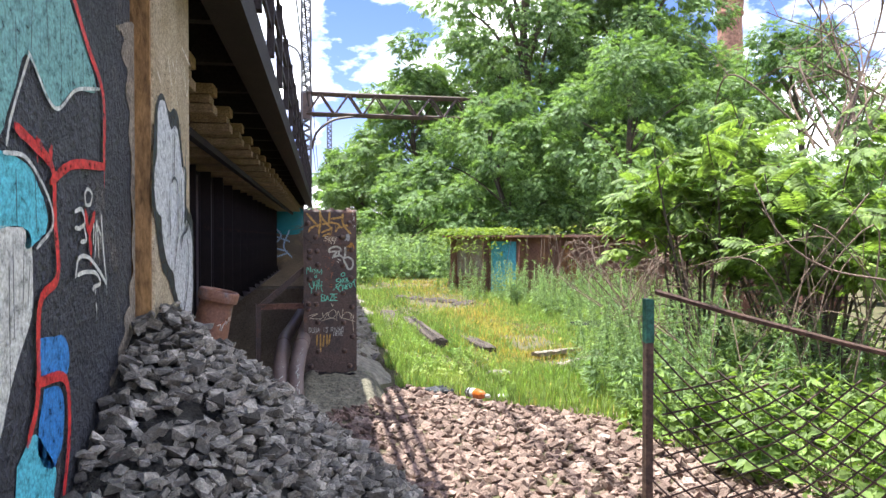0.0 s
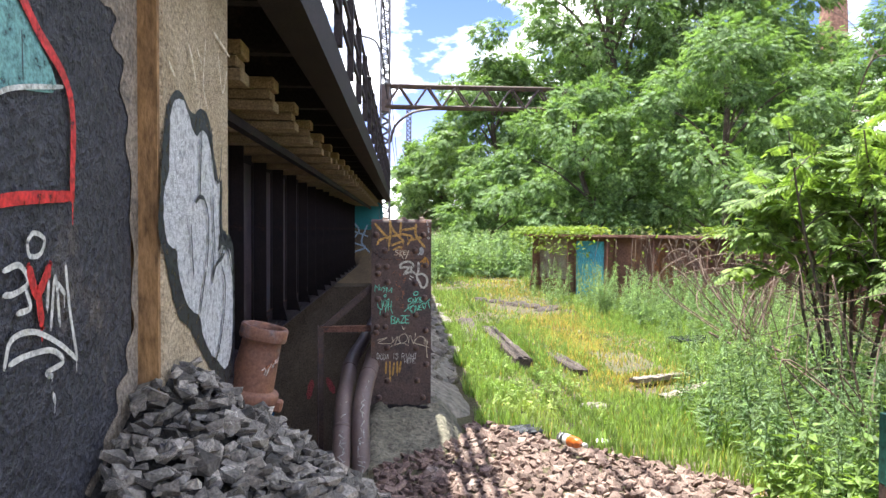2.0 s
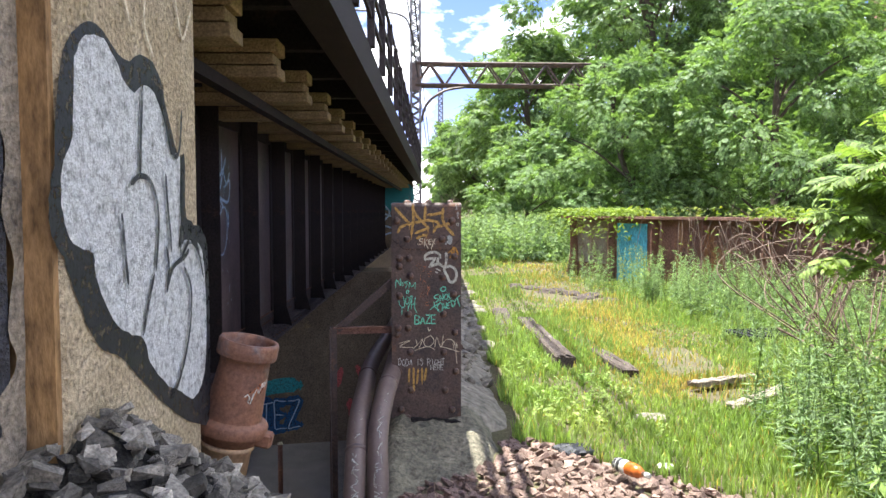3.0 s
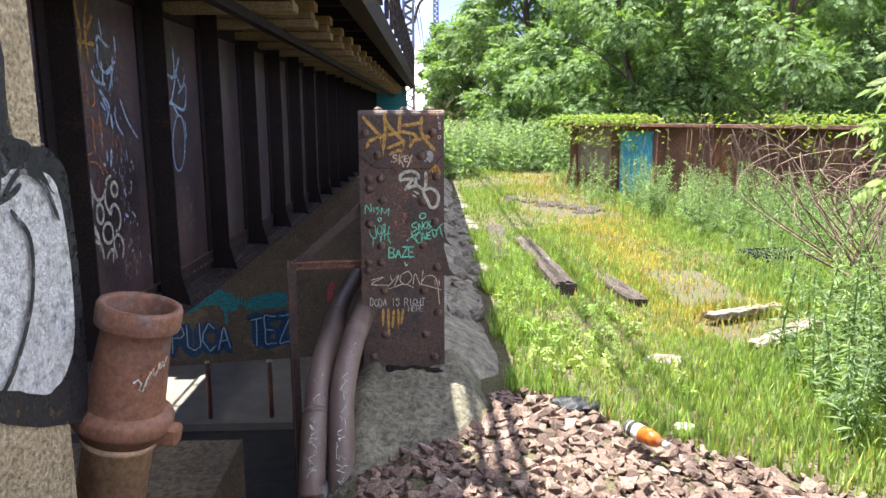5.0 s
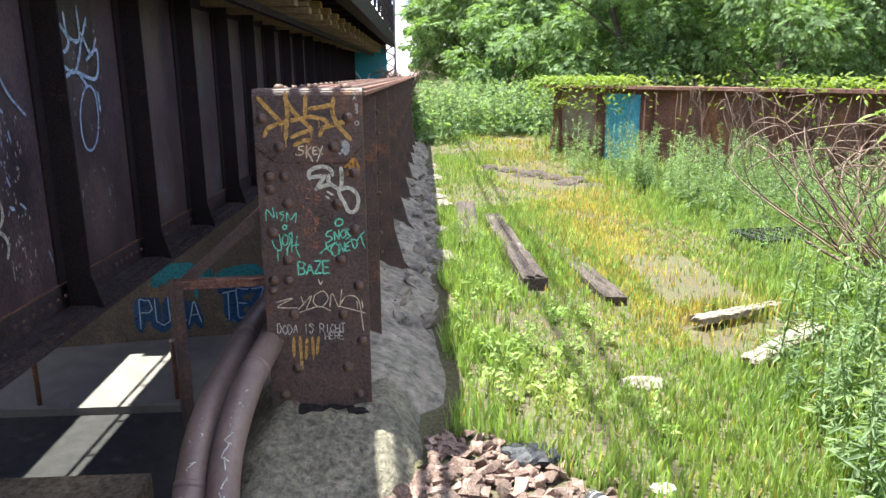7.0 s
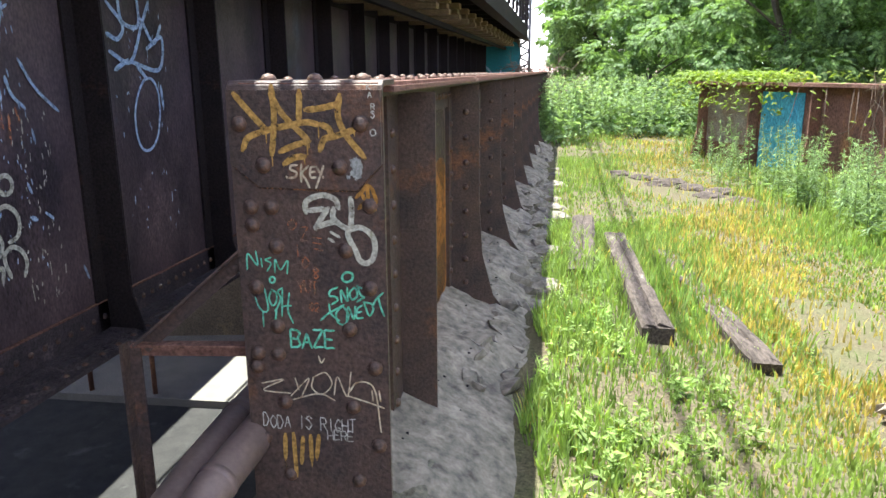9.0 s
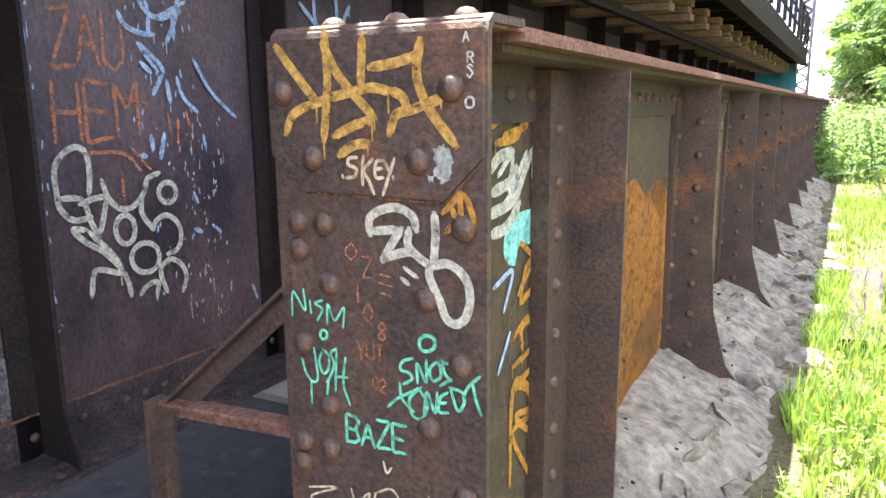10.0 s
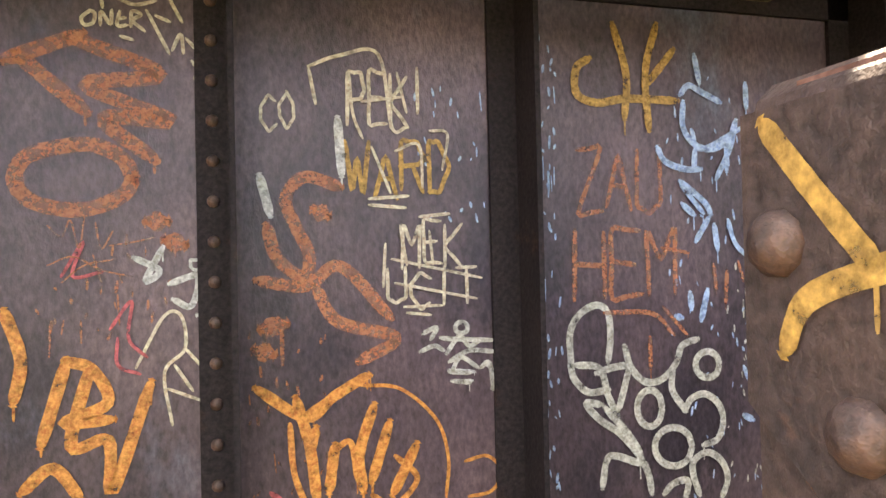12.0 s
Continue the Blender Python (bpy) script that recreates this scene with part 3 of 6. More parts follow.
# ---- concrete beside and under the low girder ----
def haunch_height(u, v):
    z = 0.2 - 0.36 * ((u - 0.126) / 0.73) ** 1.2
    z += 0.03 * noise.noise((u * 4, v * 2.2, 0.3)) + 0.015 * abs(noise.noise((u * 9, v * 6, 4.0))) + 0.03 * noise.cell((u * 7 + 0.6 * noise.noise((u * 5, v * 5, 0)), v * 5, 2.0)) * min(1, max(0, (v - 7.2) / 2))
    return z - 0.45 * max(0.0, 1 - (v - 6.08) / 0.3) ** 2


def haunch():
    """Broken concrete shoulder along the foot of the low girder."""
    us, vs = np.linspace(0.126, 0.86, 18), np.arange(6.08, 24.0, 0.06)
    verts, n = [], len(vs)
    for u in us:
        for v in vs:
            z = haunch_height(u, v)
            verts.append((u + 0.06 * noise.noise((v * 0.9, u * 1.5, 9.0)) * (u > 0.3), v, z if u < 0.85 else -0.35))
    faces = [(i * n + j, (i + 1) * n + j, (i + 1) * n + j + 1, i * n + j + 1) for i in range(len(us) - 1) for j in range(n - 1)]
    ob = merged("concrete_kerb", verts, faces, CONC)
    ob.matrix_basis = BRIDGE
    return tagged(ob, "broken grey concrete shoulder along the foot of the girder", "kerb")


haunch()


def mound():
    bm = bmesh.new()
    xs, ys = np.linspace(-0.42, 1.0, 36), np.linspace(4.95, 6.5, 38)
    grid = []
    for x in xs:
        row = []
        for y in ys:
            d = float(footing_distance(x, y))
            z = 0.115 - 0.21 * (d / 0.58) ** 1.5 - 0.5 * max(0.0, d - 0.62) + 0.035 * noise.noise((x * 6, y * 6, 1)) + 0.015 * noise.noise((x * 22, y * 22, 5))
            row.append(bm.verts.new((x, y, z)))
        grid.append(row)
    for i in range(len(xs) - 1):
        for j in range(len(ys) - 1):
            bm.faces.new((grid[i][j], grid[i + 1][j], grid[i + 1][j + 1], grid[i][j + 1]))
    m = thing("concrete_footing", "rounded lichen-stained concrete footing under the end post", "footing")
    part("body", bm, MOUND, m, smooth=True)
    bm = box_bm(-0.06, 0.33, 5.985, 6.08, 0.06, 0.115)
    bmesh.ops.subdivide_edges(bm, edges=bm.edges, cuts=9, use_grid_fill=True)
    for v in bm.verts:
        v.co += 0.03 * noise.noise_vector(v.co * 11)
    part("tar_bed", bm, DECK, m, "dark tar bed")


mound()


# ---- graffiti ----
PLATE = (end_plate, Matrix(((1, 0, 0, 0), (0, 0, -1, 6.0478), (0, 1, 0, 0), (0, 0, 0, 1))))
PLATE_TOP = (end_plate, Matrix(((1, 0, 0, 0), (0, 0, -1, 6.0365), (0, 1, 0, 0), (0, 0, 0, 1))))
WEB_FACE = (girder_big, Matrix(((0, 0, 1, WEBX + 0.003), (1, 0, 0, 0), (0, 1, 0, 0), (0, 0, 0, 1))))
LOWWEB = (girder_low, Matrix(((0, 0, 1, 0.128), (1, 0, 0, 0), (0, 1, 0, 0), (0, 0, 0, 1))))
PIER1 = (pier_black, Matrix(((0, 0, 1, -0.827), (1, 0, 0, 0), (0, 1, 0, 0), (0, 0, 0, 1))))
PIER2 = (pier_tan, Matrix(((0, 0, 1, -0.754), (1, 0, 0, 0), (0, 1, 0, 0), (0, 0, 0, 1))))
WALL = (wall_far, Matrix(((1, 0, 0.154, 0), (0.15589, 0, -0.988, 11.9 + 60 * 0.15589 - 0.01), (0, 1, 0, 0), (0, 0, 0, 1))))
WALL_END = (wall_end, Matrix(((1, 0, 0, 0), (0, 0, -1, 30.99), (0, 1, 0, 0), (0, 0, 0, 1))))
layer = [0]


def ribbon(bm, pts, width, z, rng):
    """A flat sprayed line with round ends and a slightly uneven edge."""
    line = [Vector((p.x, p.y)) for p in pts]
    left, right = [], []
    n = len(line)
    for i, p in enumerate(line):
        d = line[min(i + 1, n - 1)] - line[max(i - 1, 0)]
        if d.length < 1e-6:
            d = Vector((1, 0))
        d.normalize()
        w = 0.5 * width * (1 + 0.05 * rng.uniform(-1, 1)) * (0.75 if i in (0, n - 1) else 1)
        q = Vector((-d.y, d.x)) * w
        left.append(bm.verts.new((*(p + q), z)))
        right.append(bm.verts.new((*(p - q), z)))
    for i in range(n - 1):
        bm.faces.new((left[i], right[i], right[i + 1], left[i + 1]))
    for end, a, b, s in ((0, left, right, -1), (n - 1, right, left, 1)):
        d = (line[end] - line[end + (1 if end == 0 else -1)]).normalized()
        tip = [a[end]] + [bm.verts.new((*(line[end] + 0.5 * width * (math.cos(t) * d + math.sin(t) * Vector((d.y, -d.x) if s < 0 else (d.y, -d.x)) * 1.0)), z)) for t in (-0.9, 0.0, 0.9)] + [b[end]]
        try:
            bm.faces.new(tip)
        except ValueError:
            pass


def lay(surface, bm, mat, name="paint_patch"):
    holder, m = surface
    layer[0] += 1
    ob = part(name, bm, mat, holder)
    ob.matrix_basis = m
    return ob


def guide(text):
    return [[Vector((*(float(c) for c in p.split(",")), 0)) for p in s.split()] for s in text.split("|")]


def spray(surface, text, width, mat):
    rng = random.Random(layer[0])
    lift = 0.0012 + 0.00002 * layer[0]
    for k, s in enumerate(guide(text)):
        bm = bmesh.new()
        ribbon(bm, smooth_line(s, 7), width, lift + 0.00015 * k, rng)
        if width > 0.012 and rng.random() < 0.5:      # a run of paint
            p = s[-1]
            ribbon(bm, [Vector((p.x, p.y - width * 0.3 * i, 0)) for i in range(1, rng.randint(4, 9))], width * 0.22, lift + 0.0001, rng)
        lay(surface, bm, mat, "paint_stroke")


def fill(surface, text, mat, lift=0.0):
    rng = random.Random(layer[0])
    s = guide(text)[0]
    line = smooth_line(s + [s[0]], 4)[:-1]
    bm = bmesh.new()
    w = 0.004
    bm.faces.new([bm.verts.new((p.x + rng.uniform(-w, w), p.y + rng.uniform(-w, w), 0.0008 + lift * 0.1)) for p in line])
    return lay(surface, bm, mat)


GLYPHS = {"A": "00 25 40|12 32", "B": "00 06 36 45 33 03|33 41 30 00", "C": "45 26 04 02 20 41", "D": "00 06 26 43 20 00", "E": "46 06 00 40|03 33", "G": "45 26 03 20 42 22",
          "H": "06 00|46 40|03 43", "I": "26 20", "J": "46 41 20 01", "K": "06 00|46 03 40", "L": "06 00 40", "M": "00 06 23 46 40", "N": "00 06 40 46", "O": "26 04 02 20 42 44 26",
          "P": "00 06 36 44 33 03", "R": "00 06 36 44 33 03|23 40", "S": "45 26 05 24 42 20 01", "T": "06 46|26 20", "U": "06 01 20 41 46", "W": "06 10 24 30 46", "Y": "06 23 46|23 20",
          "Z": "06 46 00 40", "0": "26 04 02 20 42 44 26", "2": "05 26 44 00 40", "8": "23 04 26 44 23 01 20 41 23"}


def letters(surface, text, u0, u1, v0, v1, width, mat):
    """Hand-drawn capitals fitted into a box."""
    rng = random.Random(len(text) * 31 + layer[0])
    step = (u1 - u0) / len(text)
    lift = 0.0012 + 0.00002 * layer[0]
    for i, ch in enumerate(text):
        if ch == " ":
            continue
        bm = bmesh.new()
        dy, lean = rng.uniform(-0.08, 0.08) * (v1 - v0), rng.uniform(0.0, 0.25)
        for stroke in GLYPHS[ch].split("|"):
            pts = []
            for a in stroke.split():
                x, y = int(a[0]) / 4, int(a[1]) / 6
                x, y = x + rng.uniform(-0.05, 0.05), y + rng.uniform(-0.04, 0.04)
                pts.append(Vector((u0 + step * (i + 0.1 + 0.8 * x + 0.2 * lean * (y - 0.5)), v0 + (v1 - v0) * y + dy, 0)))
            dense = []
            for p, q in zip(pts, pts[1:]):
                dense += [p, p.lerp(q, 0.5)]
            ribbon(bm, smooth_line(dense + [pts[-1]], 3), width, lift, rng)
        lay(surface, bm, mat, "letter")


spray(PLATE_TOP, "-0.090,1.488 -0.048,1.440 -0.002,1.390|0.021,1.509 0.025,1.442 0.020,1.381 0.012,1.324|0.018,1.487 0.055,1.428 0.123,1.362|-0.075,1.335 -0.054,1.369 0.006,1.390 0.064,1.403 0.118,1.412 0.153,1.406|0.102,1.495 0.100,1.457 0.097,1.418|0.119,1.446 0.164,1.451 0.211,1.462|0.217,1.484 0.211,1.429 0.232,1.378 0.282,1.317|0.155,1.336 0.169,1.366 0.199,1.374 0.256,1.392|0.162,1.406 0.182,1.396 0.190,1.379|0.039,1.330 0.079,1.347 0.118,1.358|0.049,1.296 0.078,1.313 0.108,1.317", 0.0175, P_YELLOW)
spray(PLATE_TOP, "0.084,1.292 0.067,1.290 0.065,1.279 0.082,1.272 0.078,1.258 0.060,1.255|0.098,1.293 0.095,1.269 0.095,1.245|0.118,1.290 0.098,1.270 0.109,1.251 0.119,1.229|0.139,1.288 0.125,1.285 0.123,1.259 0.139,1.258|0.125,1.273 0.136,1.274|0.142,1.288 0.153,1.269|0.163,1.291 0.151,1.260 0.138,1.228|0.052,1.259 0.053,1.256|0.160,1.260 0.161,1.257", 0.0065, P_CREAM)
spray(PLATE, "0.100,1.155 0.100,1.182 0.125,1.199 0.160,1.205 0.190,1.192 0.198,1.170|0.107,1.159 0.155,1.166|0.166,1.166 0.144,1.136 0.128,1.109|0.128,1.111 0.165,1.124 0.188,1.129|0.183,1.166 0.181,1.140 0.201,1.121 0.228,1.108 0.257,1.114 0.282,1.104 0.299,1.083 0.303,1.052 0.294,1.021 0.275,1.008 0.256,1.017 0.245,1.045 0.232,1.069 0.223,1.091 0.226,1.108|0.235,1.197 0.237,1.162 0.233,1.114", 0.0165, P_TAGWHITE)
spray(PLATE, "0.172,1.098 0.197,1.084|0.166,1.078 0.180,1.069", 0.0085, P_TAGWHITE)
fill(PLATE_TOP, "0.245,1.313 0.261,1.317 0.273,1.305 0.277,1.284 0.270,1.261 0.256,1.252 0.246,1.263 0.233,1.252 0.228,1.259 0.237,1.269 0.248,1.285 0.241,1.300", P_PALEGREY, 0.0)
spray(PLATE, "-0.093,0.976 -0.088,1.024 -0.060,0.989 -0.062,1.032|-0.047,1.011 -0.045,0.986|-0.016,1.015 -0.034,1.007 -0.017,0.997 -0.030,0.973|-0.006,0.969 -0.003,1.009 0.012,0.979 0.035,1.007 0.032,0.968", 0.005, P_MINT)
spray(PLATE, "-0.073,0.888 -0.065,0.861 -0.049,0.844 -0.035,0.855 -0.042,0.915|-0.052,0.844 -0.053,0.798|-0.020,0.915 -0.030,0.889 -0.021,0.866 -0.008,0.877 -0.006,0.905 -0.020,0.915|0.013,0.922 -0.001,0.910 0.007,0.892 -0.002,0.866 -0.013,0.850|-0.008,0.858 -0.014,0.814|0.014,0.918 0.008,0.834|0.035,0.907 0.028,0.854 0.042,0.813|0.008,0.865 0.038,0.868", 0.0055, P_MINT)
spray(PLATE, "0.185,0.931 0.164,0.921 0.160,0.905 0.178,0.902 0.184,0.891 0.166,0.878|0.196,0.886 0.196,0.923 0.214,0.890 0.215,0.932|0.235,0.932 0.222,0.916 0.228,0.896 0.244,0.906 0.242,0.928 0.235,0.932|0.247,0.938 0.254,0.913 0.266,0.903|0.245,0.936 0.266,0.931|0.244,0.890 0.266,0.905", 0.006, P_MINT)
spray(PLATE, "0.157,0.878 0.162,0.849 0.186,0.828|0.130,0.827 0.153,0.848 0.203,0.878|0.199,0.875 0.178,0.851 0.184,0.821 0.205,0.819 0.216,0.849 0.199,0.875|0.209,0.827 0.216,0.872 0.232,0.835 0.237,0.874|0.258,0.879 0.243,0.866 0.241,0.840 0.259,0.841|0.244,0.856 0.255,0.860|0.265,0.887 0.279,0.849 0.292,0.867 0.288,0.885 0.263,0.890|0.323,0.921 0.300,0.898 0.290,0.875|0.308,0.908 0.316,0.874 0.325,0.851", 0.006, P_MINT)
letters(PLATE, "BAZE", 0.028, 0.172, 0.739, 0.795, 0.007, P_MINT)
spray(PLATE, "0.234,0.967 0.231,0.958 0.222,0.951 0.212,0.949 0.204,0.953 0.201,0.962 0.204,0.971 0.213,0.978 0.223,0.979 0.231,0.975 0.234,0.967", 0.007, P_MINT)
spray(PLATE, "-0.007,0.948 -0.009,0.942 -0.013,0.938 -0.019,0.937 -0.023,0.940 -0.024,0.945 -0.022,0.951 -0.018,0.955 -0.013,0.955 -0.009,0.953 -0.007,0.948", 0.006, P_MINT)
letters(PLATE, "O", 0.042, 0.071, 1.101, 1.131, 0.004, P_CORAL)
letters(PLATE, "Z", 0.078, 0.106, 1.071, 1.110, 0.004, P_CORAL)
letters(PLATE, "I", 0.061, 0.076, 1.022, 1.054, 0.004, P_CORAL)
letters(PLATE, "O", 0.079, 0.103, 0.988, 1.022, 0.004, P_CORAL)
letters(PLATE, "8", 0.110, 0.131, 0.958, 0.993, 0.004, P_CORAL)
letters(PLATE, "YUT", 0.062, 0.124, 0.911, 0.948, 0.004, P_CORAL)
letters(PLATE, "02", 0.096, 0.128, 0.854, 0.881, 0.004, P_CORAL)
spray(PLATE, "0.118,1.081 0.142,1.078|0.117,1.065 0.144,1.061|0.121,1.047 0.144,1.042", 0.004, P_CORAL)
spray(PLATE, "-0.070,0.610 0.001,0.627 -0.067,0.588 0.019,0.582|0.038,0.634 0.048,0.596|0.022,0.574 0.082,0.636 0.055,0.571|0.095,0.640 0.136,0.658 0.155,0.621 0.121,0.585 0.091,0.606 0.097,0.640|0.161,0.587 0.174,0.647 0.202,0.584 0.217,0.665", 0.0045, P_CREAM)
spray(PLATE, "0.029,0.562 0.113,0.587 0.162,0.568|0.117,0.711 0.124,0.690 0.135,0.703|0.206,0.594 0.237,0.633 0.288,0.615 0.306,0.474|0.206,0.586 0.258,0.572 0.317,0.554|0.281,0.609 0.283,0.576|0.303,0.610 0.307,0.577", 0.005, P_CREAM)
letters(PLATE, "DODA IS RIGHT", -0.077, 0.227, 0.463, 0.506, 0.0035, P_WHITE)
letters(PLATE, "HERE", 0.132, 0.218, 0.433, 0.465, 0.0035, P_WHITE)
spray(PLATE, "-0.005,0.439 -0.009,0.358|0.022,0.444 0.025,0.299|0.053,0.434 0.044,0.345|0.078,0.442 0.078,0.357|0.105,0.443 0.095,0.369", 0.014, P_YELLOW)
letters(PLATE_TOP, "A", 0.296, 0.309, 1.481, 1.498, 0.003, P_WHITE)
letters(PLATE_TOP, "R", 0.304, 0.317, 1.448, 1.464, 0.003, P_WHITE)
letters(PLATE_TOP, "S", 0.303, 0.316, 1.426, 1.445, 0.003, P_WHITE)
letters(PLATE_TOP, "K", 0.294, 0.307, 1.500, 1.515, 0.003, P_WHITE)
spray(PLATE_TOP, "0.317,1.385 0.316,1.380 0.312,1.377 0.307,1.377 0.303,1.380 0.302,1.385 0.303,1.390 0.307,1.393 0.312,1.393 0.316,1.390 0.317,1.385", 0.004, P_WHITE)
spray(PLATE, "0.253,1.202 0.271,1.220 0.284,1.235 0.297,1.229 0.307,1.207 0.312,1.189|0.285,1.233 0.287,1.198|0.271,1.209 0.276,1.196|0.259,1.170 0.276,1.186 0.298,1.189 0.307,1.169", 0.011, P_OCHRE)
fill(LOWWEB, "6.16,0.24 6.5,0.2 6.95,0.22 6.96,0.8 6.95,1.36 6.5,1.38 6.16,1.34", P_OLIVE)
fill(LOWWEB, "7.05,0.18 7.7,0.14 8.36,0.2 8.37,0.8 8.36,1.32 7.6,1.35 7.05,1.3", P_OLIVE)
fill(LOWWEB, "7.06,0.19 7.45,0.16 7.9,0.17 8.42,0.22 8.44,0.5 8.43,0.8 8.4,1.0 8.2,1.06 8.0,1.02 7.8,1.1 7.6,1.06 7.42,1.14 7.25,1.08 7.06,1.12", P_ORANGE_DEEP)
fill(LOWWEB, "8.55,0.2 9.1,0.16 9.8,0.2 9.82,0.8 9.8,1.25 9.1,1.3 8.55,1.26", P_OLIVE)
fill(LOWWEB, "10.0,0.2 10.6,0.16 11.2,0.2 11.22,0.8 11.2,1.25 10.6,1.3 10.0,1.26", P_OLIVE)
spray(LOWWEB, "8.7,1.05 8.85,0.8 9.0,1.1 9.15,0.75 9.3,1.0 9.5,0.85|8.8,0.55 9.1,0.65 9.4,0.5", 0.03, P_CREAM)
spray(LOWWEB, "6.531,1.221 6.613,1.262 6.598,1.174 6.702,1.264|6.549,1.138 6.667,1.195", 0.02, P_WHITE)
spray(LOWWEB, "6.617,0.382 6.628,0.650 6.725,0.632 6.761,0.535 6.632,0.522 6.778,0.320|6.625,0.791 6.738,0.822 6.761,0.735 6.627,0.713|6.529,1.378 6.661,1.391 6.699,1.335 6.562,1.312|6.673,1.035 6.751,0.975 6.658,0.903", 0.018, P_OCHRE)
fill(LOWWEB, "6.613,1.117 6.767,1.112 6.850,1.055 6.793,1.022 6.666,1.029 6.643,0.983 6.573,1.013 6.578,1.079", P_AQUA, 0.004)
spray(LOWWEB, "6.486,1.236 6.539,1.263 6.612,1.271|6.499,1.182 6.593,1.198 6.632,1.229|6.484,1.132 6.623,1.152 6.687,1.215 6.739,1.267|6.496,1.084 6.577,1.090 6.656,1.137", 0.03, P_TAGWHITE)
spray(LOWWEB, "6.618,0.555 6.638,0.647 6.727,0.617 6.751,0.554 6.650,0.568 6.739,0.491|6.682,0.659 6.752,0.674 6.776,0.743 6.738,0.808 6.681,0.798 6.692,0.743|6.674,0.874 6.759,0.905 6.782,0.976 6.711,0.964 6.673,0.887|6.493,1.335 6.579,1.368 6.673,1.360 6.635,1.305 6.514,1.296", 0.02, P_OCHRE)
spray(PLATE, "-0.116,1.288 -0.037,1.223|-0.037,1.223 0.1,1.220 0.258,1.218|0.258,1.218 0.329,1.292", 0.004, P_OLIVE_RUST)
spray(LOWWEB, "6.510,0.952 6.620,0.971 6.570,0.880|6.539,0.727 6.606,0.811", 0.015, P_ICE)
spray(WEB_FACE, "5.03,1.28 5.07,1.14 5.05,1.02|5.19,1.13 5.12,0.89|5.19,1.13 5.26,1.10 5.30,1.00 5.18,0.95 5.31,0.95|5.25,1.10 5.20,0.88 5.30,0.89 5.31,0.74 5.42,1.05|5.07,0.76 5.15,0.82 5.22,0.73", 0.035, P_ORANGE)
spray(WEB_FACE, "5.21,2.09 5.46,1.99 5.25,1.95 5.49,1.85 5.30,1.85 5.44,1.73|5.03,2.01 5.24,2.10|5.07,2.03 5.25,1.87", 0.045, P_CORAL)
spray(WEB_FACE, "5.38,1.67 5.35,1.62 5.26,1.58 5.17,1.58 5.09,1.61 5.06,1.67 5.09,1.73 5.17,1.76 5.27,1.77 5.35,1.73 5.38,1.67", 0.045, P_CORAL)
letters(WEB_FACE, "CO", 5.753, 5.866, 1.831, 1.949, 0.01, P_CREAM)
spray(WEB_FACE, "5.91,2.04 6.01,2.08 6.14,2.09 6.18,1.85 6.23,1.85|5.91,2.03 5.93,1.92|6.27,2.05 6.27,1.90", 0.012, P_CREAM)
letters(WEB_FACE, "PEK", 6.027, 6.240, 1.859, 2.028, 0.013, P_CREAM)
letters(WEB_FACE, "WARD", 6.013, 6.388, 1.625, 1.795, 0.016, P_YELLOW)
spray(WEB_FACE, "6.00,1.87 6.01,1.69|5.75,1.68 5.78,1.56", 0.03, P_WHITE)
spray(WEB_FACE, "6.10,1.61 6.23,1.62|6.10,1.59 6.22,1.58|6.27,1.55 6.37,1.56", 0.012, P_CREAM)
letters(WEB_FACE, "MEK", 6.201, 6.422, 1.386, 1.524, 0.012, P_CREAM)
letters(WEB_FACE, "UCIT", 6.145, 6.470, 1.253, 1.371, 0.012, P_CREAM)
spray(WEB_FACE, "6.21,1.25 6.34,1.25|6.22,1.23 6.30,1.22|6.15,1.46 6.14,1.32", 0.01, P_CREAM)
spray(WEB_FACE, "6.272,1.159 6.319,1.176 6.299,1.139|6.262,1.099 6.310,1.115 6.341,1.099|6.334,1.141 6.374,1.135 6.516,1.124|6.353,1.088 6.398,1.143 6.434,1.109 6.475,1.130|6.362,1.059 6.433,1.093 6.525,1.084|6.371,1.030 6.402,1.072 6.462,1.034|6.361,1.025 6.431,1.017|6.370,0.994 6.431,0.984|6.472,1.033 6.504,1.047 6.516,0.957|6.429,1.171 6.424,1.159 6.410,1.153 6.395,1.156 6.386,1.166 6.386,1.179 6.396,1.189 6.411,1.190 6.424,1.183 6.429,1.171", 0.016, P_TAGWHITE)
spray(WEB_FACE, "6.36,1.03 6.45,1.02|6.38,0.99 6.44,0.99|6.49,1.05 6.53,1.00 6.51,0.96", 0.014, P_WHITE)
spray(WEB_FACE, "6.00,1.65 5.89,1.68 5.83,1.61 5.86,1.52 5.90,1.43 5.88,1.36 5.80,1.42 5.77,1.52|5.74,1.35 5.89,1.33 6.00,1.39 6.16,1.22|5.92,1.32 5.99,1.21 6.18,1.15 6.06,1.08", 0.04, P_CORAL)
spray(WEB_FACE, "5.93,1.57 5.95,1.56|5.76,1.20 5.81,1.21|5.74,1.13 5.77,1.12|5.43,1.54 5.46,1.54|5.48,1.48 5.51,1.47", 0.06, P_CORAL)
spray(WEB_FACE, "5.85,0.97 5.89,0.82 5.91,0.65|5.73,1.01 5.88,0.91 5.97,0.97 6.08,1.03|5.91,0.87 5.89,0.80|6.10,0.93 6.05,0.78 6.06,0.66|6.15,0.87 6.09,0.69|6.24,0.79 6.16,0.64|5.97,0.81 5.95,0.67", 0.035, P_ORANGE)
spray(WEB_FACE, "6.06,1.00 6.19,0.98 6.31,0.87 6.35,0.74 6.34,0.61|6.41,0.72 6.49,0.73 6.54,0.67 6.50,0.61 6.42,0.60", 0.012, P_ORANGE)
